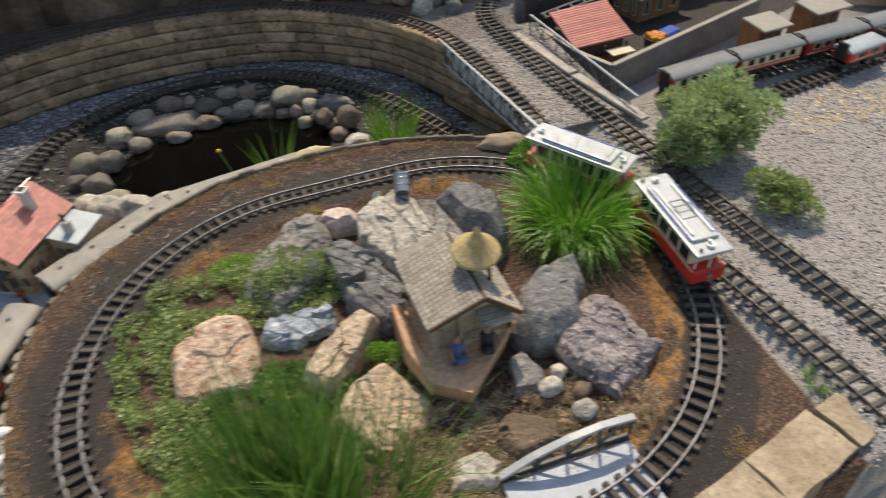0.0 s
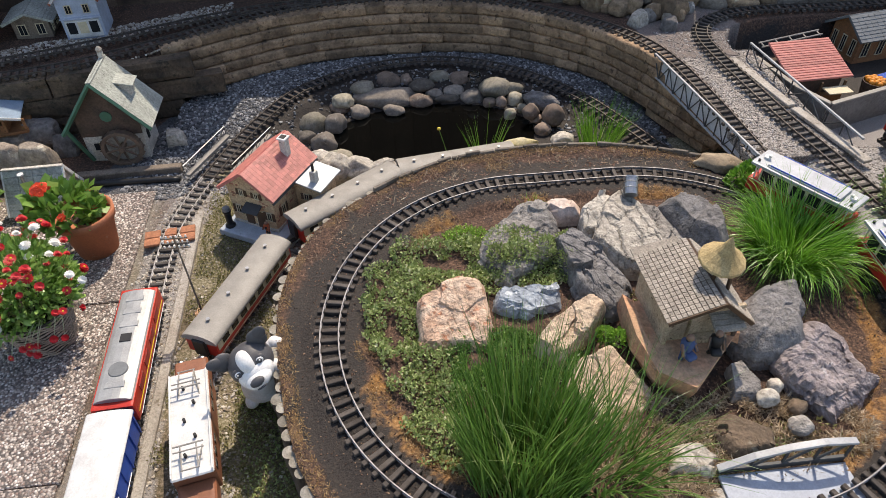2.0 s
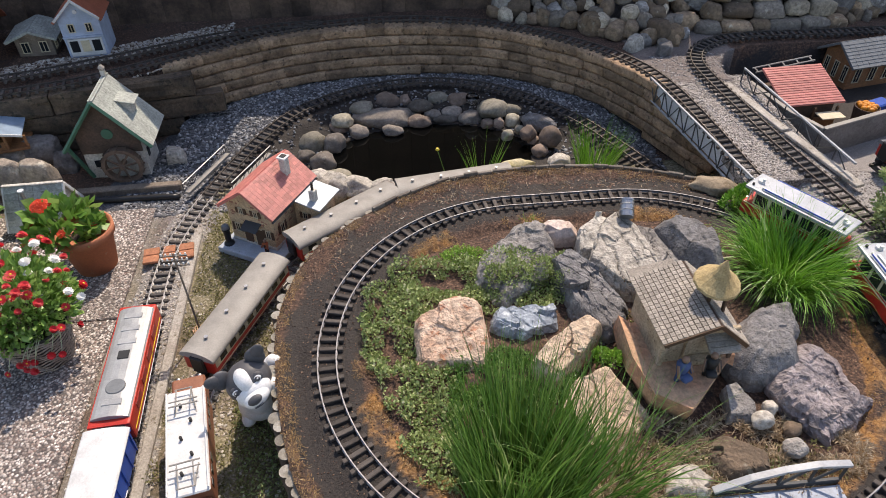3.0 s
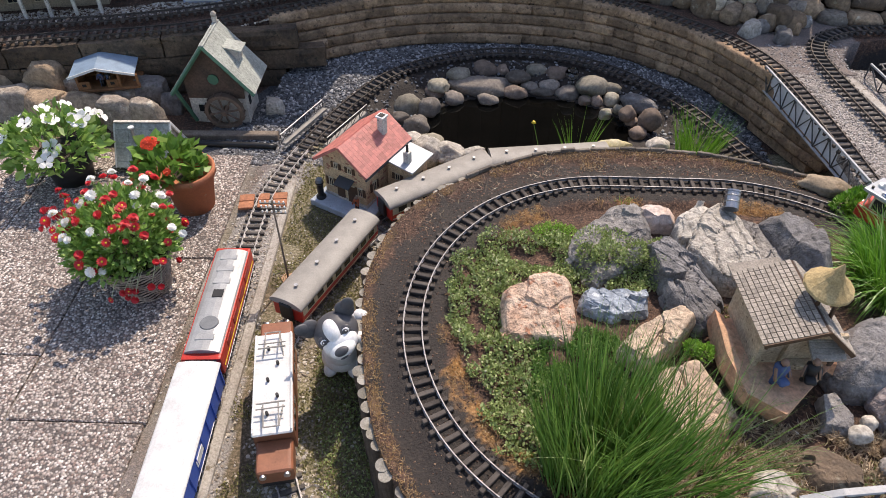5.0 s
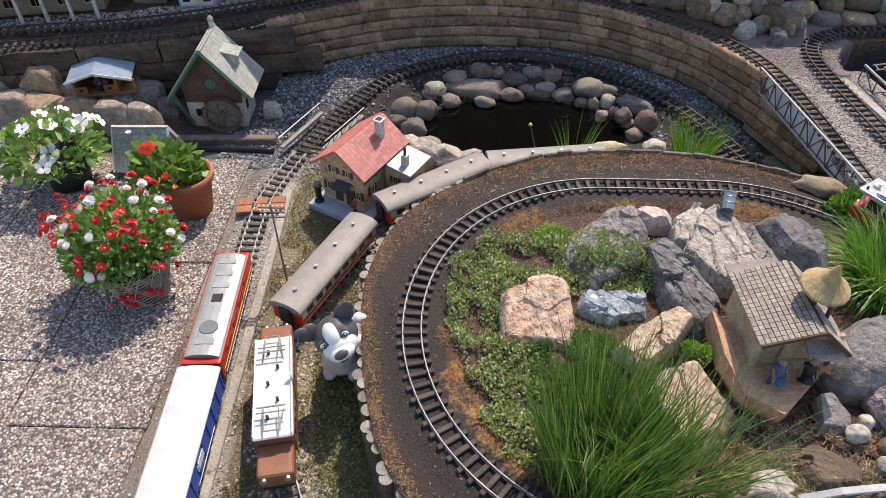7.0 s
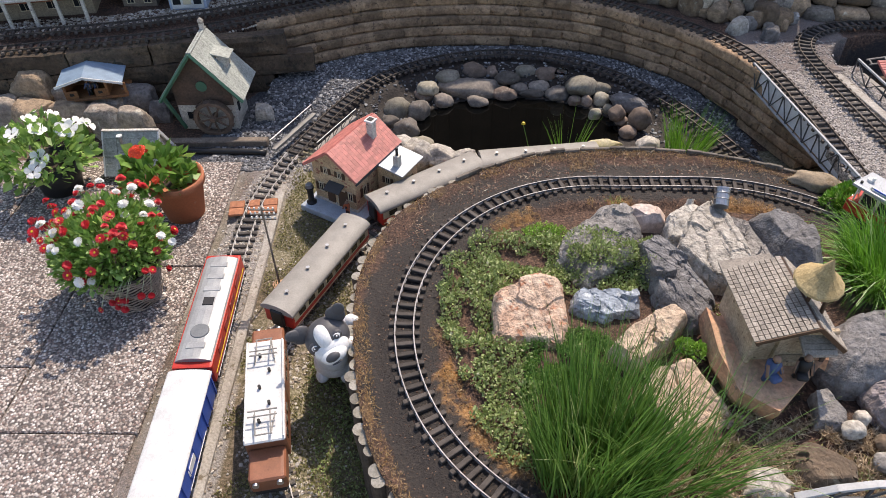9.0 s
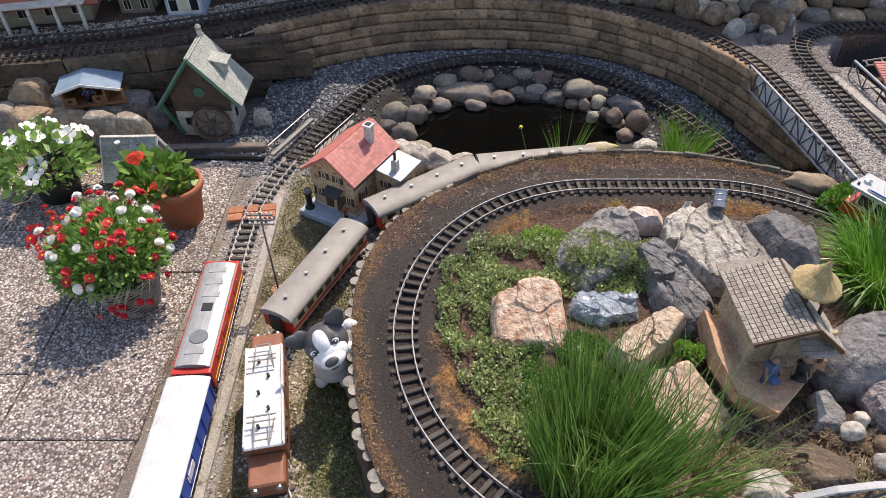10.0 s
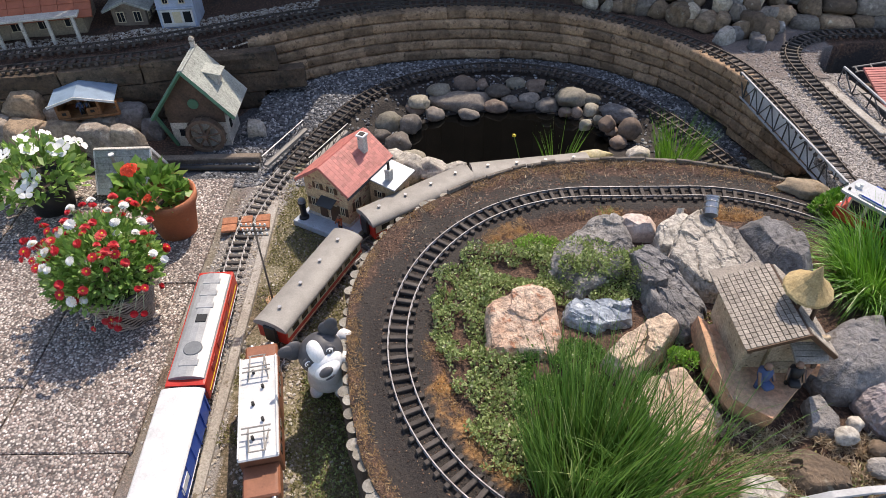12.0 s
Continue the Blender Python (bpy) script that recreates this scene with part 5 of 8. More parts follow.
def diesel():
    """Red boxy engine with a grey roof."""
    c = thing("diesel_locomotive", "red model locomotive with yellow side line and grey roof", "model train")
    part("chassis", box(B(), 0, 0, 0.026, 0.42, 0.08, 0.018, 0.002), M_BLACK, c)
    wheels(c, 0.42)
    part("body", box(B(), 0, 0, 0.068, 0.43, 0.106, 0.066, 0.007, seg=2), M_RED, c)
    bm = B()
    prism(bm, [(y, 0.099 + z) for y, z in arch(0.100, 0.016, 8)], -0.195, 0.195)
    roof = part("roof", bm, M_ROOF_SILVER, c)
    part("roof_fan", lathe(B(), [(0.0001, 0.117), (0.024, 0.117), (0.026, 0.114), (0.026, 0.108)], 20, Matrix.Translation((-0.10, 0, 0))), M_ROOF_DARK, roof)
    part("roof_hatch", box(B(), 0.01, 0, 0.115, 0.03, 0.03, 0.004, 0.001), M_BLACK, roof)
    for x in (0.06, 0.11, 0.16, -0.15):
        part("roof_panel", box(B(), x, 0, 0.1145, 0.02, 0.05, 0.003, 0.001), M_ROOF_SILVER, roof)
    for s in (-1, 1):
        part("side_line", box(B(), 0, s * 0.0535, 0.056, 0.40, 0.0015, 0.003), M_PETAL_YELLOW, c)
        for k in range(4):
            part("side_grille", box(B(), -0.12 + 0.08 * k, s * 0.0538, 0.078, 0.05, 0.0015, 0.022), M_MAROON, c)
        part("windscreen", box(B(), s * 0.2155, 0, 0.088, 0.002, 0.08, 0.018), M_PANE, c)
        for y in (-0.035, 0.035):
            part("headlight", rod(B(), (s * 0.214, y, 0.055), (s * 0.219, y, 0.055), 0.006, 10), M_WHITE, c)
        part("buffer_beam", box(B(), s * 0.22, 0, 0.032, 0.012, 0.10, 0.016, 0.002), M_BLACK, c)
        part("handrail", rod(B(), (-0.2, s * 0.056, 0.045), (0.2, s * 0.056, 0.045), 0.0012), M_STEEL, c)
    return c


set_on(diesel(), TRACK_YARD, -1.330, 0.125)


def van():
    """Blue covered wagon with a white roof."""
    c = thing("covered_wagon", "blue model goods wagon with plain white roof on the yard track", "model train")
    part("chassis", box(B(), 0, 0, 0.026, 0.42, 0.08, 0.014, 0.002), M_BLACK, c)
    wheels(c, 0.42)
    part("body", box(B(), 0, 0, 0.071, 0.425, 0.108, 0.078, 0.003), M_BLUE, c)
    bm = B()
    prism(bm, [(y, 0.110 + z) for y, z in arch(0.114, 0.010, 8)] + [(-0.057, 0.107), (0.057, 0.107)], -0.216, 0.216)
    part("roof", bm, M_ROOF_WHITE, c)
    for s in (-1, 1):
        part("roof_edge", box(B(), s * 0.2135, 0, 0.104, 0.006, 0.111, 0.012), M_BLUE, c)
        for k in range(9):
            part("rib", box(B(), -0.2 + 0.05 * k, s * 0.055, 0.071, 0.003, 0.003, 0.074), M_BLUE, c)
        part("side_emblem", box(B(), -0.03, s * 0.0555, 0.075, 0.05, 0.002, 0.022), M_WHITE, c)
        part("door_bar", rod(B(), (-0.08, s * 0.057, 0.045), (0.08, s * 0.057, 0.045), 0.0015), M_STEEL, c)
        part("coupler", box(B(), s * 0.225, 0, 0.022, 0.03, 0.012, 0.006), M_BLACK, c)
    return c


set_on(van(), TRACK_YARD, -1.305, -0.325)
for y in (-0.785,):
    set_on(coach("dark green model passenger coach with smooth grey roof", M_GREEN_COACH, M_ROOF_DARK, length=0.44, windows=9, vents=0, roof_h=0.026), TRACK_YARD, -1.302, y)


def tram(label, collector):
    c = thing("tram_car", label, "model tram", group="two-car tram")
    L, W = 0.31, 0.096
    part("chassis", box(B(), 0, 0, 0.024, L - 0.03, 0.07, 0.016, 0.002), M_BLACK, c)
    wheels(c, L * 0.9)
    part("body", box(B(), 0, 0, 0.052, L, W * 0.92, 0.044, 0.010, seg=3), M_RED, c)
    part("saloon", box(B(), 0, 0, 0.095, L * 0.80, W * 0.84, 0.046, 0.003), M_CREAM, c)
    for s in (-1, 1):
        for k in range(5):
            w = part("window", box(B(), -0.098 + 0.049 * k, s * W * 0.424, 0.096, 0.038, 0.002, 0.034), M_PANE, c)
        part("waist_line", box(B(), 0, s * W * 0.462, 0.072, L * 0.96, 0.002, 0.003), M_CREAM, c)
        for y in (-1, 0, 1):
            part("platform_post", rod(B(), (s * (L / 2 - 0.008 - 0.006 * abs(y)), y * W * 0.36, 0.07), (s * (L / 2 - 0.008 - 0.006 * abs(y)), y * W * 0.36, 0.122), 0.0022), M_WHITE, c)
        part("headlight", rod(B(), (s * (L / 2 - 0.002), 0, 0.056), (s * (L / 2 + 0.006), 0, 0.056), 0.007, 12), M_STEEL, c)
        part("coupler", box(B(), s * (L / 2 + 0.012), 0, 0.022, 0.03, 0.012, 0.006), M_BLACK, c)
    part("roof", box(B(), 0, 0, 0.126, L + 0.006, W, 0.010, 0.0045, seg=2), M_ROOF_TRAM, c)
    up = part("upper_roof", box(B(), 0, 0, 0.1345, L * 0.72, W * 0.74, 0.010, 0.003, seg=2), M_ROOF_TRAM, c)
    for s in (-1, 1):
        part("roof_lamp", rod(rod(B(), (s * L * 0.43, 0, 0.13), (s * L * 0.43, 0, 0.139), 0.010, 12), (s * L * 0.41, 0, 0.139), (s * L * 0.41, 0, 0.146), 0.005, 10), M_WHITE, c)
        part("roof_hook", rod(B(), (s * L * 0.46, 0.03, 0.13), (s * L * 0.46, 0.03, 0.138), 0.004, 8), M_BLACK, c)
        part("roof_edge_bar", rod(B(), (-L * 0.34, s * W * 0.40, 0.134), (L * 0.34, s * W * 0.40, 0.134), 0.002), M_WHITE, up)
        if collector:
            part("roof_walkboard", box(B(), 0, s * W * 0.27, 0.1425, L * 0.62, 0.007, 0.004), M_WHITE, up)
    for s in (-1, 1):
        part("route_board", box(B(), 0, s * W * 0.385, 0.1345, L * 0.66, 0.003, 0.011, m=Matrix.Identity(4)), M_BLUE, c)
    if collector:
        pan = part("pantograph", rod(B(), (0, -0.026, 0.153), (0, 0.026, 0.153), 0.0016), M_STEEL, c)
        for x in (-0.035, 0.035):
            part("hinge_bar", rod(B(), (x, -0.026, 0.140), (x, 0.026, 0.140), 0.0016), M_STEEL, pan)
            for y in (-0.02, 0.02):
                part("arm", rod(B(), (x, y, 0.140), (0.0, y * 1.1, 0.153), 0.0016), M_STEEL, pan)
    return c


set_on(tram("red and cream model tram trailer with plain silver roof", False), OVAL, 0.665, 0.325, spread=0.10)
set_on(tram("red and cream model tram with current collector on its silver roof", True), OVAL, 0.757, -0.030, spread=0.10)


# ---- station by the pond ----
def tiled_slope(parent, m, length, run, nx, ny, mat, t=0.004, name="roof_tile", lap=1.05):
    """Rows of roof tiles on a slope: x along the eave, y up the slope."""
    bm = B()
    w, d = length / nx, run / ny
    box(bm, 0, 0, 0, w * (0.965 if lap > 1 else 0.90), d * lap, t)
    for v in bm.verts:
        if v.co.y < 0:
            v.co.z += 0.0022
        if abs(v.co.x) > w * 0.3 and v.co.z > 0:
            v.co.z -= 0.0012
    me = mesh_of(bm, name, mat)
    for j in range(ny):
        for i in range(nx):
            part(name, me, None, parent, m=m @ pose((i + 0.5) * w - length / 2, (j + 0.5) * d, 0.002))


def gable_house(h, w, d, wall_h, rise, over, wall_mat, roof_mat, tiles, thick=0.006, ends=None):
    """Walls with gables facing -y, and two roof slopes with the ridge along y. Its base is at z 0, its front at y 0."""
    bm = B()
    prism(bm, [(-w / 2, 0), (w / 2, 0), (w / 2, wall_h), (0, wall_h + rise), (-w / 2, wall_h)], 0, d, m=Matrix(((0, 1, 0, 0), (1, 0, 0, 0), (0, 0, 1, 0), (0, 0, 0, 1))))
    part("wall", bm, wall_mat, h)
    ends = over if ends is None else ends
    ang = math.atan2(rise, w / 2)
    run = math.hypot(w / 2 + over, (w / 2 + over) * math.tan(ang))
    for s in (-1, 1):
        bx = Vector((s * (w / 2 + over), d / 2, wall_h - over * math.tan(ang) + 0.003))
        m = Matrix.Translation(bx) @ Matrix.Rotation(radians(90 * s), 4, "Z") @ Matrix.Rotation(ang, 4, "X")
        slope = part("roof", box(B(), 0, run / 2, 0, d + 2 * ends, run, thick), roof_mat, h)
        slope.matrix_basis = m
        if tiles:
            tiled_slope(slope, pose(0, 0, thick / 2), d + 2 * ends, run, tiles[0], tiles[1], roof_mat)
    return h


def shutter_window(parent, x, y, z, rz, w=0.020, hh=0.030, shutters=True):
    """A framed window on a wall, with open shutters."""
    m = pose(x, y, z, 0, 0, rz)
    win = part("window", box(B(), 0, -0.001, 0, w, 0.004, hh), M_PANE, parent, m=m)
    bm = B()
    for dx, dz, sx, sz in ((0, hh / 2, w + 0.004, 0.003), (0, -hh / 2, w + 0.006, 0.003), (w / 2, 0, 0.003, hh), (-w / 2, 0, 0.003, hh), (0, 0, 0.0016, hh)):
        box(bm, dx, -0.003, dz, sx, 0.004, sz)
    part("window_frame", bm, M_CREAM, win)
    if shutters:
        for s in (-1, 1):
            part("shutter", box(B(), s * (w / 2 + 0.008), -0.003, 0, 0.012, 0.003, hh, 0.0006), M_SHUTTER, win)


def station():
    h = thing("station_building", "ochre stone model station with red tiled roof and grey annex", "model house", (-1.051, 0.713, LOW + 0.004), -29.0)
    W, D, WH, RI = 0.178, 0.240, 0.190, 0.068
    part("platform", box(B(), 0.008, 0.105, 0.0125, 0.25, 0.34, 0.025, 0.002), M_PLATFORM, h)
    part("annex_platform", box(B(), 0.172, 0.185, 0.010, 0.085, 0.135, 0.02, 0.002), M_PLATFORM, h)
    part("plinth", box(B(), 0, D / 2, 0.031, W + 0.006, D + 0.006, 0.013, 0.002), M_GREYWALL, h)
    gable_house(h, W, D, WH, RI, 0.022, M_PLASTER, M_TILE, (17, 12))
    d = part("door", box(B(), 0.030, -0.002, 0.066, 0.032, 0.005, 0.070), M_SHUTTER, h)
    part("door_frame", box(B(), 0.030, -0.001, 0.068, 0.040, 0.004, 0.078), M_CREAM, d)
    part("awning", box(B(), 0, 0, 0, 0.066, 0.042, 0.004, 0.001, m=Matrix.Translation((0.012, -0.020, 0.122)) @ Matrix.Rotation(radians(22), 4, "X")), M_TRUSS, h)
    part("door", box(B(), -0.018, -0.002, 0.068, 0.030, 0.005, 0.062), M_SHUTTER, h)
    for x in (-0.058, 0.068):
        shutter_window(h, x, 0, 0.090, 0, 0.017, 0.034)
    for x in (-0.030, 0.030):
        shutter_window(h, x, 0, 0.168, 0, 0.015, 0.024, True)
    for y in (0.050, 0.205):
        shutter_window(h, W / 2, y, 0.095, 90, 0.020, 0.036)
    g = random.Random(8)
    for k in range(26):
        x, z = g.uniform(-0.08, 0.08), g.uniform(0.05, 0.20)
        part("wall_stone", box(B(), x, -0.0005, z, g.uniform(0.008, 0.018), 0.002, g.uniform(0.005, 0.009), 0.0008), M_ST_PINKWALL, h)
        part("wall_stone", box(B(), W / 2 + 0.0005, g.uniform(0.01, D - 0.01), g.uniform(0.05, 0.17), 0.002, g.uniform(0.008, 0.018), g.uniform(0.005, 0.009), 0.0008), M_ST_PINKWALL, h)
    ch = part("chimney", box(B(), 0.045, 0.180, 0.255, 0.026, 0.026, 0.075, 0.002), M_GREYWALL, h)
    part("chimney_cap", box(B(), 0.045, 0.180, 0.295, 0.034, 0.034, 0.006, 0.001), M_WHITE, ch)
    # black block painted in for the dark inside the flue
    part("chimney_opening", box(B(), 0.045, 0.180, 0.2975, 0.020, 0.020, 0.005), M_BLACK, ch)
    part("gutter", rod(B(), (W / 2 + 0.024, -0.022, WH - 0.019), (W / 2 + 0.024, D + 0.022, WH - 0.019), 0.004, 8), M_TRUSS, h)
    an = part("annex_wall", box(B(), 0.147, 0.178, 0.088, 0.105, 0.100, 0.140, 0.001), M_PLASTER, h)
    shutter_window(an, 0.140, 0.1275, 0.105, 0, 0.018, 0.026)
    part("annex_door", box(B(), 0.200, 0.180, 0.070, 0.004, 0.034, 0.085), M_SHUTTER, an)
    part("annex_roof", box(B(), 0, 0, 0, 0.128, 0.140, 0.006, 0.001, m=Matrix.Translation((0.152, 0.178, 0.166)) @ Matrix.Rotation(radians(8), 4, "Y")), M_ZINC, h)
    pipe = part("annex_chimney", box(B(), 0.168, 0.150, 0.185, 0.022, 0.022, 0.048, 0.001), M_GREYWALL, h)
    part("chimney_pipe", rod(B(), (0.168, 0.150, 0.207), (0.168, 0.150, 0.240), 0.005, 10), M_BLACK, pipe)
    return h


M_ST_PINKWALL = plain("reddish_wall_stones", (0.40, 0.20, 0.13), 0.8)

station()
pump = thing("water_crane", "black cast column with grey cap on the station platform", "model column", (-1.145, 0.728, LOW + 0.029))
part("column", lathe(B(), [(0.0, 0), (0.018, 0), (0.018, 0.006), (0.011, 0.012), (0.0115, 0.060), (0.015, 0.064), (0.015, 0.070), (0, 0.070)], 16), M_BLACK, pump)
part("cap", lathe(B(), [(0.0, 0.070), (0.014, 0.070), (0.012, 0.082), (0, 0.085)], 16), M_ROOF_DARK, pump)


M_SKIN = plain("painted_brown_head", (0.30, 0.18, 0.12), 0.7)


def figure(label, at, rz, top, low, s=1.0, sit=False):
    """A tiny painted figurine as one plain mesh."""
    bm = B()
    legs = 0.016 if sit else 0.030
    for y in (-0.005, 0.005):
        rod(bm, (0, y, 0), (0, y * 0.8, legs), 0.0042, 8)
    if sit:
        box(bm, 0.008, 0, 0.016, 0.024, 0.018, 0.009, 0.003)
    n = len(bm.faces)
    lathe(bm, [(0.007, legs), (0.010, legs + 0.010), (0.011, legs + 0.022), (0.005, legs + 0.027)], 10)
    rod(bm, (0, 0.010, legs + 0.022), (0.010, 0.013, legs + 0.004), 0.0032, 6)
    rod(bm, (0, -0.010, legs + 0.022), (0.010, -0.013, legs + 0.004), 0.0032, 6)
    bm.faces.ensure_lookup_table()
    for f in bm.faces[n:]:
        f.material_index = 1
    k = len(bm.faces)
    bmesh.ops.create_icosphere(bm, subdivisions=2, radius=0.0065, matrix=Matrix.Translation((0.001, 0, legs + 0.033)))
    bm.faces.ensure_lookup_table()
    for f in bm.faces[k:]:
        f.material_index = 2
    ob = new("figurine", mesh_of(bm, "figurine", [low, top, M_SKIN], True))
    ob.matrix_world = pose(*at, 0, 0, rz) @ Matrix.Scale(s, 4)
    return tagged(ob, label, "figurine")


figure("tiny standing figurine with orange jacket on the station platform", (-1.005, 0.655, LOW + 0.029), -120, M_FIG_RED, M_BLACK, 0.95)


# ---- water mill ----
def mill():
    h = thing("water_mill", "grey model water mill with steep roof and wooden wheel", "model house", (-1.651, 1.244, LOW - 0.002), 0.9)
    W, D, WH, RI = 0.232, 0.163, 0.2113, 0.1435
    turn = Matrix(((0, 1, 0, 0), (1, 0, 0, 0), (0, 0, 1, 0), (0, 0, 0, 1)))
    gable_house(h, W, D, WH, RI, 0.048, M_GREYWALL, M_GREYROOF, (16, 2), ends=0.036)
    part("gable_panel", prism(B(), [(-W / 2, 0.118), (W / 2, 0.118), (W / 2, WH), (0, WH + RI), (-W / 2, WH)], -0.005, 0.001, m=turn), M_MILLWOOD, h)
    for s in (-1, 1):
        bm = B()
        rod(bm, (s * 0.166, -0.037, 0.151), (0, -0.037, WH + RI + 0.002), 0.008, 4)
        part("barge_board", bm, M_GREENTRIM, h)
        part("ridge_board", box(B(), s * 0.004, D / 2, WH + RI + 0.006, 0.010, D + 0.07, 0.006), M_GREYROOF, h)
        part("eave_board", rod(B(), (s * 0.164, -0.034, 0.154), (s * 0.164, D + 0.034, 0.154), 0.005, 4), M_GREENTRIM, h)
    part("side_brace", rod(B(), (-0.150, -0.030, 0.165), (-0.105, -0.006, 0.01), 0.008, 4), M_GREENTRIM, h)
    part("gable_hatch", lathe(B(), [(0, 0), (0.022, 0), (0.022, 0.004), (0, 0.004)], 18, Matrix.Translation((0.005, -0.006, 0.205)) @ Matrix.Rotation(radians(90), 4, "X")), M_GREENTRIM, h)
    w = part("window", box(B(), -0.070, -0.002, 0.070, 0.026, 0.005, 0.032), M_PANE, h)
    part("window_frame", box(B(), -0.070, -0.001, 0.070, 0.034, 0.004, 0.040), M_GREYWALL, w)
    for y in (0.05, 0.15):
        part("window", box(B(), W / 2 + 0.001, y, 0.085, 0.005, 0.022, 0.040), M_PANE, h)
    do = part("dormer", box(B(), 0.075, 0.100, 0.268, 0.050, 0.062, 0.050, 0.001), M_GREYWALL, h)
    part("dormer_roof", box(B(), 0, 0, 0, 0.080, 0.080, 0.005, m=Matrix.Translation((0.080, 0.100, 0.300)) @ Matrix.Rotation(radians(14), 4, "Y")), M_GREYROOF, do)
    tp = part("ridge_turret", box(B(), 0, 0.175, WH + RI + 0.012, 0.018, 0.018, 0.04, 0.002), M_GREYWALL, h)
    part("turret_knob", lathe(B(), [(0, 0.028), (0.011, 0.032), (0.013, 0.042), (0.006, 0.051), (0, 0.054)], 12, Matrix.Translation((0, 0.175, WH + RI))), M_ST_PALE, tp)
    wx, wz, R = 0.030, 0.072, 0.080
    wh = part("water_wheel", lathe(B(), [(R - 0.016, -0.014), (R - 0.002, -0.014), (R - 0.002, 0.014), (R - 0.016, 0.014), (R - 0.016, -0.014)], 32, Matrix.Translation((wx, -0.030, wz)) @ Matrix.Rotation(radians(90), 4, "X")), M_WHEELWOOD, h)
    part("wheel_hub", rod(B(), (wx, -0.052, wz), (wx, 0.0, wz), 0.011, 12), M_WHEELWOOD, wh)
    for k in range(8):
        an = math.pi / 4 * k + 0.2
        part("spoke", rod(B(), (wx, -0.036, wz), (wx + (R - 0.008) * math.cos(an), -0.036, wz + (R - 0.008) * math.sin(an)), 0.0045, 5), M_WHEELWOOD, wh)
    for k in range(16):
        an = math.pi / 8 * k
        part("paddle", box(B(), 0, 0, 0, 0.006, 0.026, 0.003, m=Matrix.Translation((wx + R * math.cos(an), -0.030, wz + R * math.sin(an))) @ Matrix.Rotation(-an, 4, "Y")), M_WHEELWOOD, wh)
    return h


mill()
beam = tagged(part("timber_beam", box(B(), 0, 0, 0, 0.40, 0.035, 0.03, 0.004), M_WHEEL, m=pose(-1.59, 1.125, LOW + 0.013, 0, 0, 2)), "dark old timber beam lying before the mill", "beam")
hose = smooth_path([(-2.25, 1.04, LOW + 0.012), (-2.0, 1.07, LOW + 0.012), (-1.75, 1.065, LOW + 0.012), (-1.45, 1.06, LOW + 0.012), (-1.36, 1.055, LOW + 0.008)], 0.03)


def tube(path, r, seg=10):
    """A smooth tube along a path."""
    bm = B()
    rings = []
    for i, p in enumerate(path):
        d = (path[min(i + 1, len(path) - 1)] - path[max(i - 1, 0)]).normalized()
        q = d.to_track_quat("Z", "Y")
        rings.append([bm.verts.new(p + q @ Vector((r * math.cos(2 * math.pi * k / seg), r * math.sin(2 * math.pi * k / seg), 0))) for k in range(seg)])
    for a, b in zip(rings, rings[1:]):
        for k in range(seg):
            bm.faces.new((a[k], a[(k + 1) % seg], b[(k + 1) % seg], b[k]))
    bm.faces.new(rings[0][::-1])
    bm.faces.new(rings[-1])
    return bm


tagged(part("hose", tube(hose, 0.013), M_HOSE, smooth=True), "thick black pipe lying on the ground", "pipe")


# ---- small grey hut, cabin on boulders ----
def small_hut():
    h = thing("shed", "small model shed with weathered grey roof and white gable trim", "model house", (-1.845, 0.965, LOW + 0.004), 2)
    prism_pts = [(-0.070, 0), (0.070, 0), (0.070, 0.06), (0, 0.160), (-0.070, 0.06)]
    part("wall", prism(B(), prism_pts, -0.090, 0.090), M_GREYWALL, h)
    run, ang = 0.165, math.atan2(0.10, 0.070)
    for s in (-1, 1):
        m = Matrix.Translation((0, s * 0.096, 0.028)) @ Matrix.Rotation(radians(0 if s < 0 else 180), 4, "Z") @ Matrix.Rotation(ang, 4, "X")
        sl = part("roof", box(B(), 0, run / 2, 0, 0.205, run, 0.005), M_GREYROOF, h)
        sl.matrix_basis = m
        for k in range(7):
            for q in range(4):
                part("roof_board", box(B(), -0.077 + 0.0512 * q, (k + 0.5) * run / 7, 0.004, 0.050, run / 7 * 0.95, 0.0025 + 0.0008 * ((k + q) % 2), 0.0005), M_GREYROOF, sl)
        for e in (-1, 1):
            part("barge_board", box(B(), e * 0.104, run / 2, 0.001, 0.005, run, 0.012), M_WHITE, sl)
    part("ridge_board", box(B(), 0, 0, 0.170, 0.21, 0.014, 0.006, 0.001), M_GREYWALL, h)
    st = part("stove_pipe", rod(B(), (-0.03, -0.035, 0.10), (-0.03, -0.035, 0.165), 0.006, 10), M_STEEL, h)
    part("pipe_hat", rod(B(), (-0.03, -0.035, 0.165), (-0.03, -0.035, 0.170), 0.011, 10), M_WHITE, st)


small_hut()


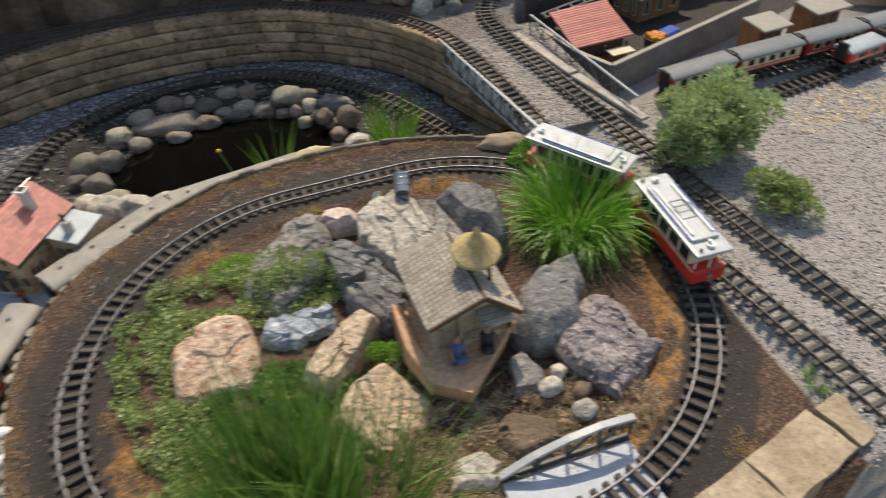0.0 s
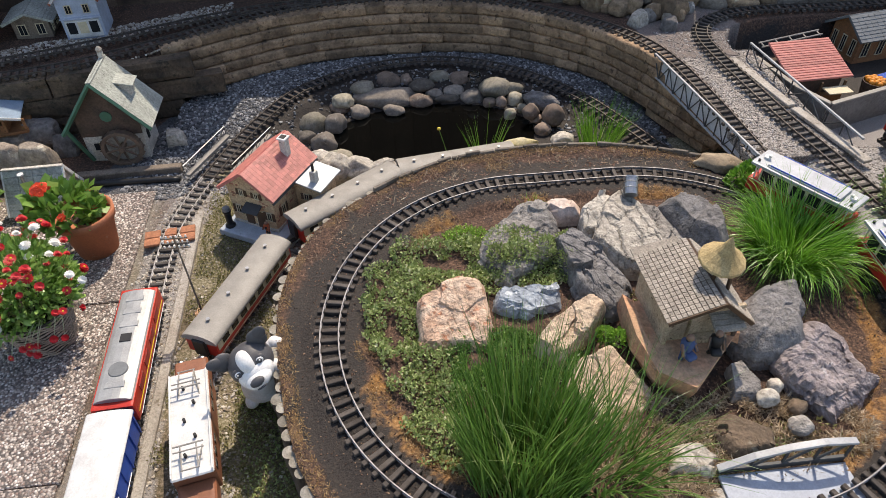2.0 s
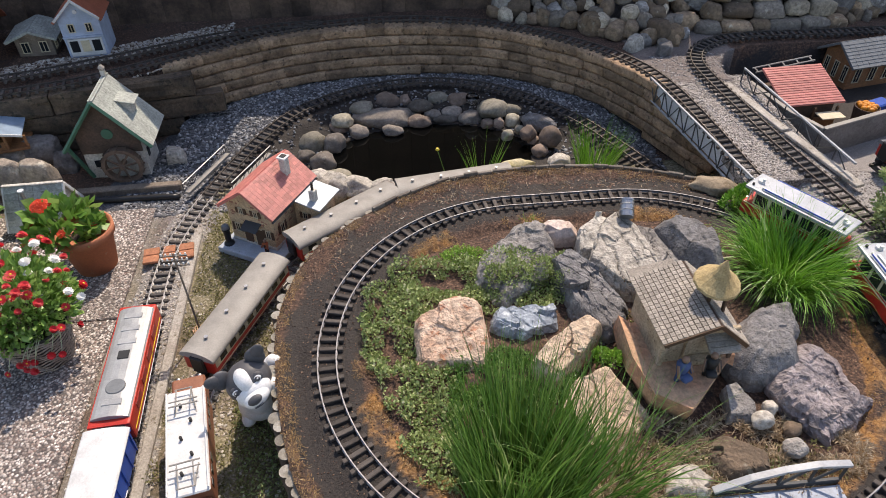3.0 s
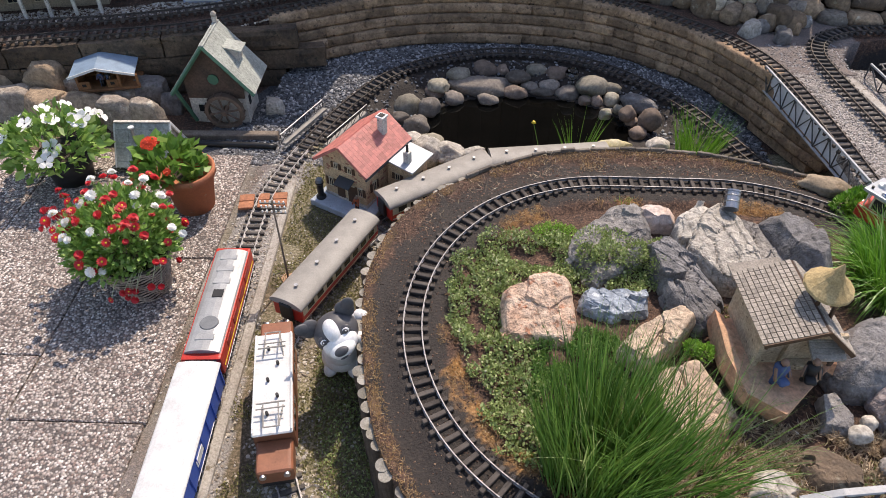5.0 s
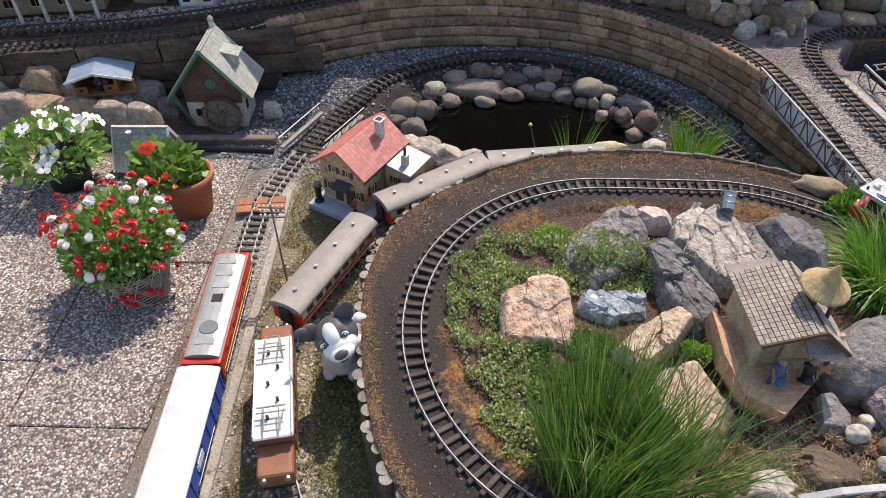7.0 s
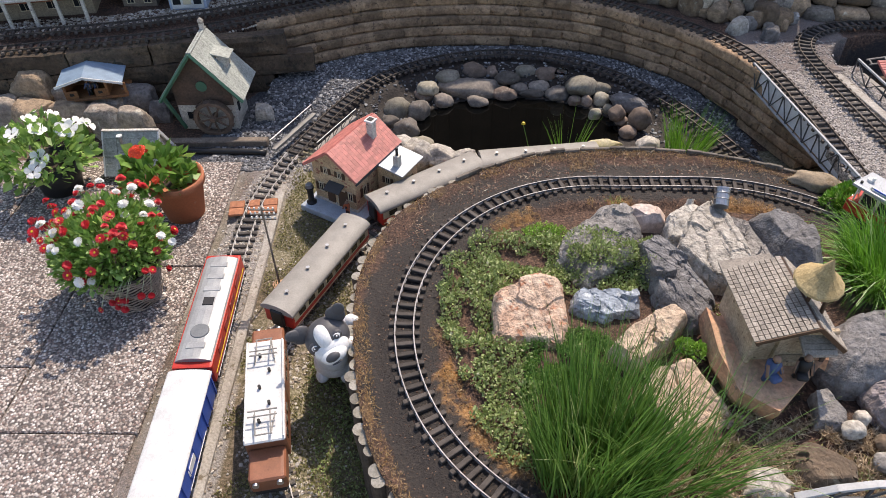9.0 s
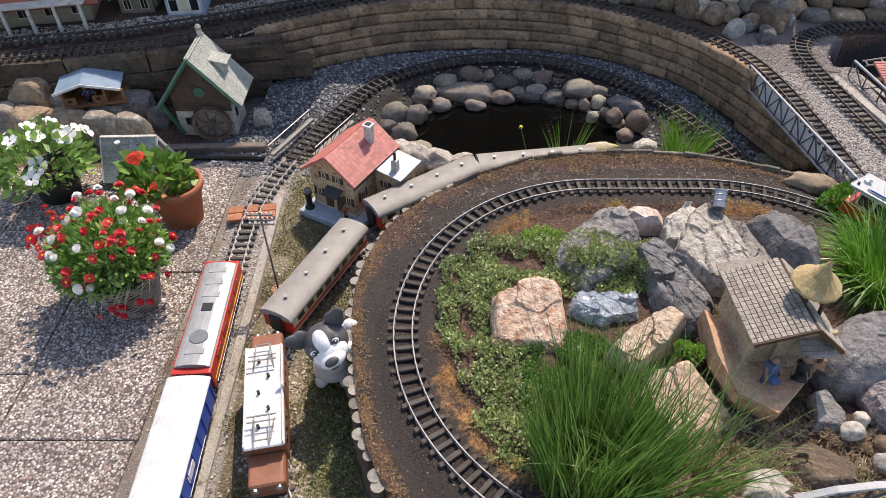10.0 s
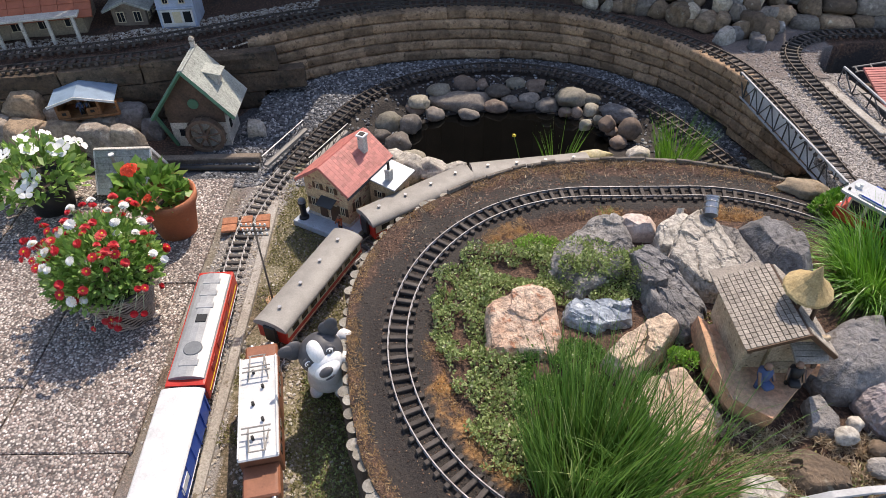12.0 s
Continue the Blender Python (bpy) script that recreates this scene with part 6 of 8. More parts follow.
def cabin():
    h = thing("log_cabin", "small open wooden cabin with pale blue roof on boulders", "model house", (-2.135, 1.345, -0.122), 14)
    part("floor_plate", box(B(), 0.01, 0, 0.006, 0.24, 0.14, 0.012, 0.002), M_PINE, h)
    part("wall", box(B(), -0.01, 0.060, 0.038, 0.19, 0.010, 0.054), M_PINE, h)
    part("wall", box(B(), 0.055, 0.0, 0.043, 0.010, 0.11, 0.064), M_PINE, h)
    part("wall", box(B(), -0.105, 0.0, 0.038, 0.010, 0.11, 0.054), M_PINE, h)
    for x, ph in ((-0.105, 0.062), (0.055, 0.070), (0.125, 0.050)):
        part("post", box(B(), x, -0.060, 0.010 + ph / 2, 0.009, 0.009, ph), M_PINE, h)
    for x in (-0.082, 0.028):
        r = part("railing", box(B(), x, -0.062, 0.030, 0.044, 0.007, 0.034, 0.001), M_PINE, h)
        # black strip painted in for the dark of an open slot
        part("railing_slot", box(B(), x, -0.0655, 0.032, 0.016, 0.002, 0.012), M_BLACK, r)
    for s, w in ((-1, 0.112), (1, 0.148)):
        part("roof", box(B(), 0, 0, 0, w, 0.150, 0.006, 0.001, m=Matrix.Translation((-0.015 + s * w * 0.48, -0.015, 0.112 - w * 0.13)) @ Matrix.Rotation(radians(15 * s), 4, "Y")), M_SKYROOF, h)
    part("roof_trim", box(B(), 0, 0, 0, 0.12, 0.004, 0.010, m=Matrix.Translation((-0.015 - 0.055, -0.091, 0.097)) @ Matrix.Rotation(radians(-15), 4, "Y")), M_WHITE, h)
    part("roof_trim", box(B(), 0, 0, 0, 0.150, 0.004, 0.010, m=Matrix.Translation((-0.015 + 0.072, -0.091, 0.0925)) @ Matrix.Rotation(radians(15), 4, "Y")), M_WHITE, h)


cabin()
figure("tiny dark figurine inside the open cabin", (-2.140, 1.298, -0.110), -90, M_FIG_BLUE, M_BLACK, 1.0)
figure("tiny dark figurine beside the cabin door", (-2.112, 1.304, -0.110), -90, M_BLACK, M_FIG_BLUE, 1.0)
M_ST_CABIN = surf("boulder_tan", (0.36, 0.265, 0.175), (0.23, 0.165, 0.110), 8, 50, 0.9, 0.8, spots=(0.42, 0.36, 0.27), spot_at=0.62, vary=0.25, dist=0.01, grain=0.45)
M_ST_CABIN_GREY = surf("boulder_warm_grey", (0.37, 0.315, 0.255), (0.24, 0.20, 0.165), 8, 50, 0.9, 0.8, spots=(0.46, 0.42, 0.35), spot_at=0.60, vary=0.2, dist=0.01, grain=0.45)
rng = random.Random(21)
for x, y, z, s, sz, mat in ((-2.355, 1.225, -0.165, 0.090, 0.075, M_ST_CABIN), (-2.20, 1.215, -0.175, 0.088, 0.070, M_ST_CABIN), (-2.06, 1.20, -0.175, 0.078, 0.070, M_ST_CABIN_GREY), (-1.94, 1.195, -0.18, 0.062, 0.072, M_ST_CABIN_GREY), (-2.40, 1.37, -0.10, 0.10, 0.07, M_ST_CABIN),
                            (-2.30, 1.36, -0.15, 0.06, 0.045, M_ST_CABIN_GREY), (-2.52, 1.25, -0.17, 0.08, 0.07, M_ST_CABIN_GREY), (-1.98, 1.36, -0.16, 0.07, 0.05, M_ST_DARK), (-1.44, 1.315, -0.20, 0.042, 0.035, M_ST_PALE), (-2.12, 1.37, -0.20, 0.12, 0.075, M_ST_CABIN_GREY), (-2.62, 1.38, -0.10, 0.09, 0.07, M_ST_CABIN), (-1.88, 1.31, -0.20, 0.045, 0.05, M_ST_DARK)):
    stone("boulder", "large grey-brown boulder in the dry wall by the cabin", (x, y, z), (s, s * 0.75, sz), mat, 300 + int(s * 1e4) + int(x * 100) % 50, rng.uniform(-12, 12), (0, 0), 5, 0.07, "boulders below the cabin", 4)


# ---- little girder bridge and railings on the yard track ----
gb = thing("girder_bridge", "short grey girder footbridge with thin railings beside the track", "model bridge")
for side, pts in ((1, ((-1.345, 1.035), (-1.225, 1.30))), (-1, ((-1.175, 1.03), (-1.05, 1.28)))):
    (ax, ay), (bx, by) = pts
    ang = math.degrees(math.atan2(by - ay, bx - ax))
    ln = math.hypot(bx - ax, by - ay)
    z0 = -0.195
    g = part("side_plate", box(B(), 0, 0, 0, ln, 0.022, 0.012, 0.001), M_ROOF_GREY, gb, m=pose((ax + bx) / 2, (ay + by) / 2, z0, 0, 0, ang))
    part("handrail", rod(B(), (-ln / 2, 0.009 * side, 0.042), (ln / 2, 0.009 * side, 0.042), 0.0022), M_STEEL, g)
    for k in range(6):
        x = -ln / 2 + ln * k / 5
        part("railing_post", rod(B(), (x, 0.009 * side, 0), (x, 0.009 * side, 0.042), 0.0016), M_TRUSS, g)
        if k < 5:
            part("railing_brace", rod(B(), (x, 0.009 * side, 0.004), (x + ln / 5, 0.009 * side, 0.040), 0.0012), M_TRUSS, g)

# board crossing, telegraph pole
cr = thing("board_crossing", "reddish wooden board crossing laid over the yard track", "crossing", (-1.348, 0.70, -0.2125), 8)
for k, (x, w) in enumerate(((-0.062, 0.052), (-0.002, 0.040), (0.056, 0.050))):
    for j in range(2):
        part("board", box(B(), x, -0.02 + 0.040 * j, 0.004, w, 0.037, 0.010, 0.0015), M_BOARD, cr)
pole = thing("telegraph_pole", "thin dark model telegraph pole with white insulators on round foot", "model pole", (-1.192, 0.342, LOW + 0.001))
part("foot", lathe(B(), [(0, 0), (0.022, 0), (0.022, 0.004), (0.006, 0.007), (0, 0.007)], 20), M_STUMP, pole)
part("mast", rod(B(), (0, 0, 0.004), (0, 0, 0.325), 0.0035, 8, 0.0026), M_WHEEL, pole)
for k, z in enumerate((0.315, 0.297, 0.279)):
    arm = part("cross_arm", box(B(), 0, 0, z, 0.075, 0.004, 0.004), M_WHEEL, pole)
    for j in range(6):
        part("insulator", rod(B(), (-0.034 + 0.0136 * j, 0, z + 0.002), (-0.034 + 0.0136 * j, 0, z + 0.009), 0.0026, 6), M_WHITE, arm)


# ---- the resin dog ----
def dog():
    """A sitting puppy figurine, grey and white, leaning on the edging."""
    bm = B()
    def ball(c, r, mi, seg=3, rot=None):
        n = len(bm.faces)
        mm = Matrix.LocRotScale(c, rot, r)
        bmesh.ops.create_icosphere(bm, subdivisions=seg, radius=1.0, matrix=mm)
        bm.faces.ensure_lookup_table()
        for f in bm.faces[n:]:
            f.material_index = mi
    ball((-0.004, 0.046, 0.062), (0.054, 0.050, 0.060), 0)
    ball((0.002, 0.030, 0.112), (0.050, 0.046, 0.062), 0)
    ball((0.010, 0.006, 0.165), (0.042, 0.044, 0.044), 0)
    for s, paw in ((1, (0.058, 0.056, 0.214)), (-1, (0.066, -0.016, 0.210))):
        ball((s * 0.034, 0.026, 0.018), (0.020, 0.028, 0.018), 0)
        ball((s * 0.036, 0.050, 0.042), (0.024, 0.034, 0.036), 0)
        a, b = Vector((0.014, s * 0.026 + 0.012, 0.170)), Vector(paw)
        for k in range(9):
            ball(a + (b - a) * k / 8, (0.018, 0.018, 0.018), 0)
        ball(b + Vector((0.006, 0, 0.0)), (0.020, 0.018, 0.014), 0)
    hd = pose(0.008, -0.012, 0.228, 0, 0, 14) @ pose(0, 0, 0, -22, 0, 0) @ pose(0, 0, 0, 0, -24, 0)

    def on_head(c, r, mi, seg=3, rot=(0, 0, 0)):
        n = len(bm.faces)
        bmesh.ops.create_icosphere(bm, subdivisions=seg, radius=1.0, matrix=hd @ Matrix.LocRotScale(c, Euler([radians(a) for a in rot]), r))
        bm.faces.ensure_lookup_table()
        for f in bm.faces[n:]:
            f.material_index = mi
    on_head((0, 0, 0), (0.059, 0.053, 0.053), 1, 4)
    on_head((0, -0.030, -0.018), (0.047, 0.034, 0.036), 0, 4)
    on_head((0, -0.046, -0.026), (0.036, 0.034, 0.024), 0, 4)
    on_head((0.0, -0.0285, 0.014), (0.025, 0.0275, 0.038), 0, 4, (-14, 0, 0))
    on_head((0, -0.078, -0.018), (0.019, 0.010, 0.012), 1)
    on_head((0, -0.0745, -0.038), (0.014, 0.006, 0.003), 1)
    for s in (-1, 1):
        on_head((s * 0.031, -0.0385, 0.012), (0.0150, 0.0080, 0.0130), 1)
        on_head((s * 0.031, -0.0435, 0.011), (0.0100, 0.005, 0.0085), 0)
        on_head((s * 0.030, -0.0470, 0.010), (0.0070, 0.004, 0.0068), 1)
        on_head((s * 0.032, -0.0500, 0.0125), (0.0020, 0.002, 0.0020), 0)
        root = hd @ Matrix.Translation((s * 0.041, 0.002, 0.034))
        ear = root @ Euler((radians(8), radians(s * 46), radians(s * -10))).to_matrix().to_4x4() @ Matrix.LocRotScale((0, 0, 0.014), None, (0.026, 0.010, 0.026))
        tip = root @ Euler((radians(14), radians(s * 50), radians(s * -10))).to_matrix().to_4x4() @ Matrix.LocRotScale((0, 0, 0.032), None, (0.017, 0.008, 0.026))
        for m in (ear, tip):
            for v in bmesh.ops.create_icosphere(bm, subdivisions=3, radius=1.0, matrix=m)["verts"]:
                for f in v.link_faces:
                    f.material_index = 1
    ob = new("dog_figurine", mesh_of(bm, "dog_figurine", [M_FUR_WHITE, M_FUR_GREY], True))
    ob.matrix_world = pose(-0.962, -0.045, LOW + 0.001)
    return tagged(ob, "grey and white puppy figurine standing with paws on the edging", "figurine")


dog()


# ---- rock hut with straw cone ----
def rock_hut():
    h = thing("rock_hut", "tan model hut with shingle roof and straw cone", "model house", (0.125, -0.135, 0.035), 0)
    fl = [(-0.138, 0.098), (-0.142, 0.0), (-0.118, -0.108), (-0.038, -0.170), (0.108, -0.035), (0.114, 0.085), (0.0, 0.13)]
    n = len(fl)
    bm = B()
    rings = []
    for z, k in ((-0.075, 0.80), (-0.030, 0.93), (0.006, 1.0), (0.024, 0.985)):
        rings.append([bm.verts.new((x * k + 0.004 * noise.noise((x * 40, y * 40, z * 40)), y * k + 0.006 * noise.noise((x * 40, z * 60, y * 40)), z)) for x, y in fl])
    bm.faces.new(rings[0][::-1]), bm.faces.new(rings[-1])
    for a, b in zip(rings, rings[1:]):
        for i in range(n):
            bm.faces.new((a[i], a[(i + 1) % n], b[(i + 1) % n], b[i]))
    part("base_slab", bm, M_STUMP, h)
    for pts, tops in ((((-0.118, 0.100), (-0.121, 0.040), (-0.120, -0.020), (-0.098, -0.110)), (0.036, 0.044, 0.034, 0.010)), (((0.106, 0.085), (0.108, 0.040), (0.105, 0.005), (0.100, -0.030)), (0.07, 0.05, 0.045, 0.02))):
        vs, fs = [], []
        for k, ((x, y), t) in enumerate(zip(pts, tops)):
            o = Vector((x, y, 0)).normalized()
            for s, z in ((-0.022, 0.0), (0.024, -0.02), (0.018, t), (-0.008, t - 0.006)):
                vs.append((x + o.x * s + 0.002 * noise.noise((x * 60, y * 60, z * 60)), y + o.y * s, 0.015 + z))
        for k in range(3):
            for q in range(4):
                fs.append((4 * k + q, 4 * k + (q + 1) % 4, 4 * k + 4 + (q + 1) % 4, 4 * k + 4 + q))
        fs += [(0, 1, 2, 3), (15, 14, 13, 12)]
        loose("parapet", vs, fs, M_STUMP, h)
    ang = -88
    fr = pose(0.031, 0.049, 0.0, 0, 0, ang)
    bm = B()
    prism(bm, [(-0.112, 0.018), (0.070, 0.018), (0.070, 0.104), (0, 0.166), (-0.112, 0.126)], -0.095, 0.074)
    part("hut_wall", bm, M_HUTWALL, h, m=fr)
    part("doorway", box(B(), 0.0710, -0.012, 0.062, 0.004, 0.046, 0.080), M_MILLWOOD, h, m=fr)
    for y, z, mat in ((-0.106, 0.072, M_HUTWALL), (-0.046, 0.074, M_HUTWALL), (0.072, 0.066, M_MILLWOOD)):
        part("corner_post", box(B(), 0.078, y, z, 0.013, 0.013, 0.100, 0.002), mat, h, m=fr)
    part("gable_beam", box(B(), 0.079, -0.010, 0.128, 0.012, 0.170, 0.012, 0.002), M_HUTWALL, h, m=fr)
    hood = part("door_hood", box(B(), 0, 0, 0, 0.056, 0.074, 0.006, 0.001, m=Matrix.Translation((0.098, 0.026, 0.104)) @ Matrix.Rotation(0.34, 4, "Y")), M_SHINGLE, h, m=fr)
    for k in range(4):
        part("hood_board", box(B(), 0, 0, 0, 0.013, 0.076, 0.004, 0.0008, m=Matrix.Translation((0.098, 0.026, 0.109)) @ Matrix.Rotation(0.34, 4, "Y") @ Matrix.Translation((-0.021 + 0.014 * k, 0, 0))), M_SHINGLE, hood)
    part("bench", box(B(), 0.086, 0.0, 0.034, 0.022, 0.09, 0.018, 0.002), M_HUTWALL, h, m=fr)
    part("side_hatch", box(B(), -0.03, -0.1020, 0.062, 0.050, 0.006, 0.060, 0.001), M_STUMP, h, m=fr)
    for s, half, drop in ((-1, 0.128, 0.046), (1, 0.084, 0.080)):
        run, a = math.hypot(half, drop), math.atan2(drop, half)
        sl = part("roof", box(B(), 0.0, run / 2, 0, 0.225, run, 0.006, 0.001), M_MILLWOOD, h)
        sl.matrix_basis = fr @ Matrix.Translation((0.0, s * half, 0.178 - drop)) @ Matrix.Rotation(radians(0 if s < 0 else 180), 4, "Z") @ Matrix.Rotation(a, 4, "X")
        tiled_slope(sl, pose(0, -0.002, 0.003), 0.225, run, 17, 11, M_SHINGLE, 0.003, "shingle", 0.88)
        part("fascia", box(B(), 0.1135 * (1 if s < 0 else -1), run / 2, 0.0, 0.004, run, 0.010), M_SHUTTER, sl)
    part("back_roof", box(B(), 0, 0, 0, 0.055, 0.125, 0.006, 0.001, m=Matrix.Translation((-0.140, -0.055, 0.122)) @ Matrix.Rotation(0.22, 4, "X")), M_SHINGLE, h, m=fr)
    cx, cy = 0.012, 0.022
    part("straw_cone", lathe(B(), [(0.044, -0.006), (0.055, -0.002), (0.053, 0.004), (0.039, 0.015), (0.024, 0.030), (0.013, 0.048), (0.005, 0.070), (0.0, 0.080)], 14, fr @ Matrix.Translation((cx, cy, 0.220)) @ Matrix.Rotation(0.12, 4, "Y")), M_STRAW, h)
    for dx, dy in ((-0.030, -0.010), (0.028, 0.022), (0.020, -0.020)):
        part("cone_post", rod(B(), fr @ Vector((cx + dx, cy + dy, 0.12)), fr @ Vector((cx + dx * 0.8, cy + dy * 0.8, 0.228)), 0.005, 6), M_SHUTTER, h)
    return h


rock_hut()
figure("tiny seated figurine in blue before the hut", (0.085, -0.218, 0.060), -70, M_FIG_BLUE, M_FIG_BLUE, 1.5, True)
figure("tiny seated dark figurine before the hut", (0.158, -0.212, 0.060), -100, M_BLACK, M_BLACK, 1.45, True)
can = thing("metal_can", "short bright metal can standing on the rockery", "can", (0.128, 0.345, 0.104), -14)
body = part("can_body", lathe(B(), [(0.0, 0.0), (0.021, 0.0), (0.021, 0.018), (0.0225, 0.020), (0.021, 0.022), (0.021, 0.036), (0.0225, 0.038), (0.021, 0.040), (0.021, 0.052), (0.0, 0.052)], 20, Matrix.Rotation(radians(-58), 4, "X")), M_STEEL, can)
part("can_rim", lathe(B(), [(0.019, 0.050), (0.0225, 0.050), (0.0225, 0.055), (0.019, 0.055), (0.019, 0.050)], 20, Matrix.Rotation(radians(-58), 4, "X")), M_STEEL, body)


# ---- truss bridge in the oval ----
def truss_bridge():
    h = thing("truss_bridge", "grey model truss bridge with arched top and bluish deck", "model bridge")
    x0, x1 = 0.085, 0.372
    part("deck", box(B(), (x0 + x1) / 2, -0.585, -0.024, x1 - x0, 0.215, 0.008, 0.001), M_DECK, h)
    for y in (-0.470, -0.700):
        xs = [x0 + (x1 - x0) * k / 4 for k in range(5)]
        zs = [-0.004, 0.032, 0.052, 0.060, 0.052]
        side = part("truss", box(B(), (x0 + x1) / 2, y, -0.014, x1 - x0, 0.008, 0.016, 0.001), M_TRUSS, h)
        for k in range(4):
            a, b = Vector((xs[k], y, zs[k])), Vector((xs[k + 1], y, zs[k + 1]))
            d = b - a
            m = Matrix.Translation((a + b) / 2) @ Matrix.Rotation(-math.atan2(d.z, d.x), 4, "Y")
            part("top_chord", box(B(), 0, 0, 0, d.length + 0.006, 0.016, 0.008, 0.001, m=m), M_SILVER_BAR, side)
            part("brace", rod(B(), (xs[k], y, -0.01), (xs[k + 1], y, zs[k + 1]), 0.0035, 5), M_TRUSS, side)
            part("upright", rod(B(), (xs[k + 1], y, -0.01), (xs[k + 1], y, zs[k + 1]), 0.0035, 5), M_TRUSS, side)
    for s, x in ((1, x0), (-1, x1)):
        part("abutment", box(B(), x - s * 0.012, -0.60, -0.085, 0.03, 0.20, 0.115, 0.004), M_CONCRETE, h)


truss_bridge()


# ---- high bridge with gravel deck ----
def high_bridge():
    h = thing("deck_bridge", "long gravel-covered model bridge with grey lattice sides", "model bridge")
    part("deck", box(B(), 0.800, 0.955, 0.008, 0.345, 0.76, 0.030, 0.002), M_GRAVELDECK, h, m=pose(0, 0, 0, 0, 0, 0))
    for name, pts, z0, z1 in (("west_truss", ((0.545, 1.30), (0.640, 0.565)), -0.034, 0.050), ("east_truss", ((0.925, 1.27), (0.985, 0.56)), 0.02, 0.085)):
        (ax, ay), (bx, by) = pts
        ln, ang = math.hypot(bx - ax, by - ay), math.degrees(math.atan2(by - ay, bx - ax))
        m = pose((ax + bx) / 2, (ay + by) / 2, 0, 0, 0, ang)
        t = part("girder", box(B(), 0, 0, z1, ln, 0.008, 0.007, 0.001), M_SILVER_BAR, h, m=m)
        part("bottom_chord", box(B(), 0, 0, z0, ln, 0.008, 0.007, 0.001), M_SILVER_BAR if name == "west_truss" else M_TRUSS, t)
        if name == "west_truss":
            part("side_panel", box(B(), 0, 0.014, (z0 + z1) / 2 - 0.004, ln, 0.004, z1 - z0 - 0.01), M_BRIDGESIDE, t)
        n = 12 if name == "west_truss" else 7
        for k in range(n):
            xa, xb = -ln / 2 + ln * k / n, -ln / 2 + ln * (k + 1) / n
            part("upright", rod(B(), (xa, 0, z0), (xa, 0, z1), 0.0028, 5), M_TRUSS, t)
            part("lattice_brace", rod(B(), (xa, 0, z0 if k % 2 else z1), (xb, 0, z1 if k % 2 else z0), 0.0024, 5), M_TRUSS, t)
    part("edge_plank", box(B(), 0, 0, 0, 0.377, 0.035, 0.012, 0.002), M_CONCRETE, h, m=pose(0.879, 1.052, 0.034, 0, 0, -80.2))
    part("edge_plank", box(B(), 0, 0, 0, 0.355, 0.035, 0.012, 0.002), M_CONCRETE, h, m=pose(0.950, 0.676, 0.034, 0, 0, -77.6))
    for y in (0.585, 1.32):
        part("pier", box(B(), 0.80, y, -0.12, 0.36, 0.03, 0.23, 0.004), M_WALL, h)
    return h


M_GRAVELDECK = pebbly("bridge_gravel", [(0.34, 0.31, 0.29), (0.22, 0.195, 0.175), (0.44, 0.41, 0.38), (0.29, 0.25, 0.225)], 170, joint=(0.10, 0.09, 0.08))
high_bridge()


# ---- the sunk court with the red-roofed stall ----
court = thing("court_wall", "low grey wall round a sunk model yard", "model wall")
for (ax, ay), (bx, by) in (((0.985, 1.30), (1.03, 1.05)), ((1.03, 1.05), (1.095, 0.905)), ((1.095, 0.905), (1.95, 1.17))):
    ln = math.hypot(bx - ax, by - ay)
    seg = part("wall_panel", box(B(), 0, 0, -0.06, ln, 0.012, 0.125, 0.001), M_COURT, court, m=pose((ax + bx) / 2, (ay + by) / 2, 0, 0, 0, math.degrees(math.atan2(by - ay, bx - ax))))
    part("coping", box(B(), 0, 0, 0.006, ln, 0.020, 0.007, 0.001), M_ROOF_GREY, seg)


def stall():
    h = thing("market_stall", "dark wooden model stall with red ribbed roof and pale awning", "model house", (1.16, 1.19, -0.12), 3)
    part("wall", box(B(), 0, 0.02, 0.06, 0.22, 0.18, 0.12, 0.002), M_MILLWOOD, h)
    sl = part("roof", box(B(), 0, 0, 0, 0.265, 0.225, 0.006, 0.001), M_TILE, h, m=pose(0, 0.012, 0.150, 16, 0, 0))
    for k in range(17):
        part("roof_rib", box(B(), 0, -0.106 + 0.0132 * k, 0.004, 0.265, 0.0115, 0.0035, 0.001), M_TILE, sl)
    part("awning", box(B(), 0.055, -0.135, 0.088, 0.10, 0.055, 0.004, m=Matrix.Rotation(0.0, 4, "X")), M_CREAM, h)
    for x in (-0.10, 0.0, 0.10):
        part("post", box(B(), x, -0.105, 0.055, 0.008, 0.008, 0.11), M_SHUTTER, h)
    part("counter", box(B(), 0, -0.10, 0.03, 0.20, 0.03, 0.05, 0.002), M_PINE, h)
    fr = part("ladder_frame", rod(rod(B(), (-0.14, 0.17, 0.16), (0.14, 0.20, 0.18), 0.004), (-0.14, 0.14, 0.155), (0.14, 0.17, 0.175), 0.004), M_ROOF_GREY, h)
    for k in range(5):
        part("rung", rod(B(), (-0.13 + 0.065 * k, 0.14 + 0.006 * k, 0.156 + 0.004 * k), (-0.13 + 0.065 * k, 0.17 + 0.006 * k, 0.161 + 0.004 * k), 0.003), M_ROOF_GREY, fr)


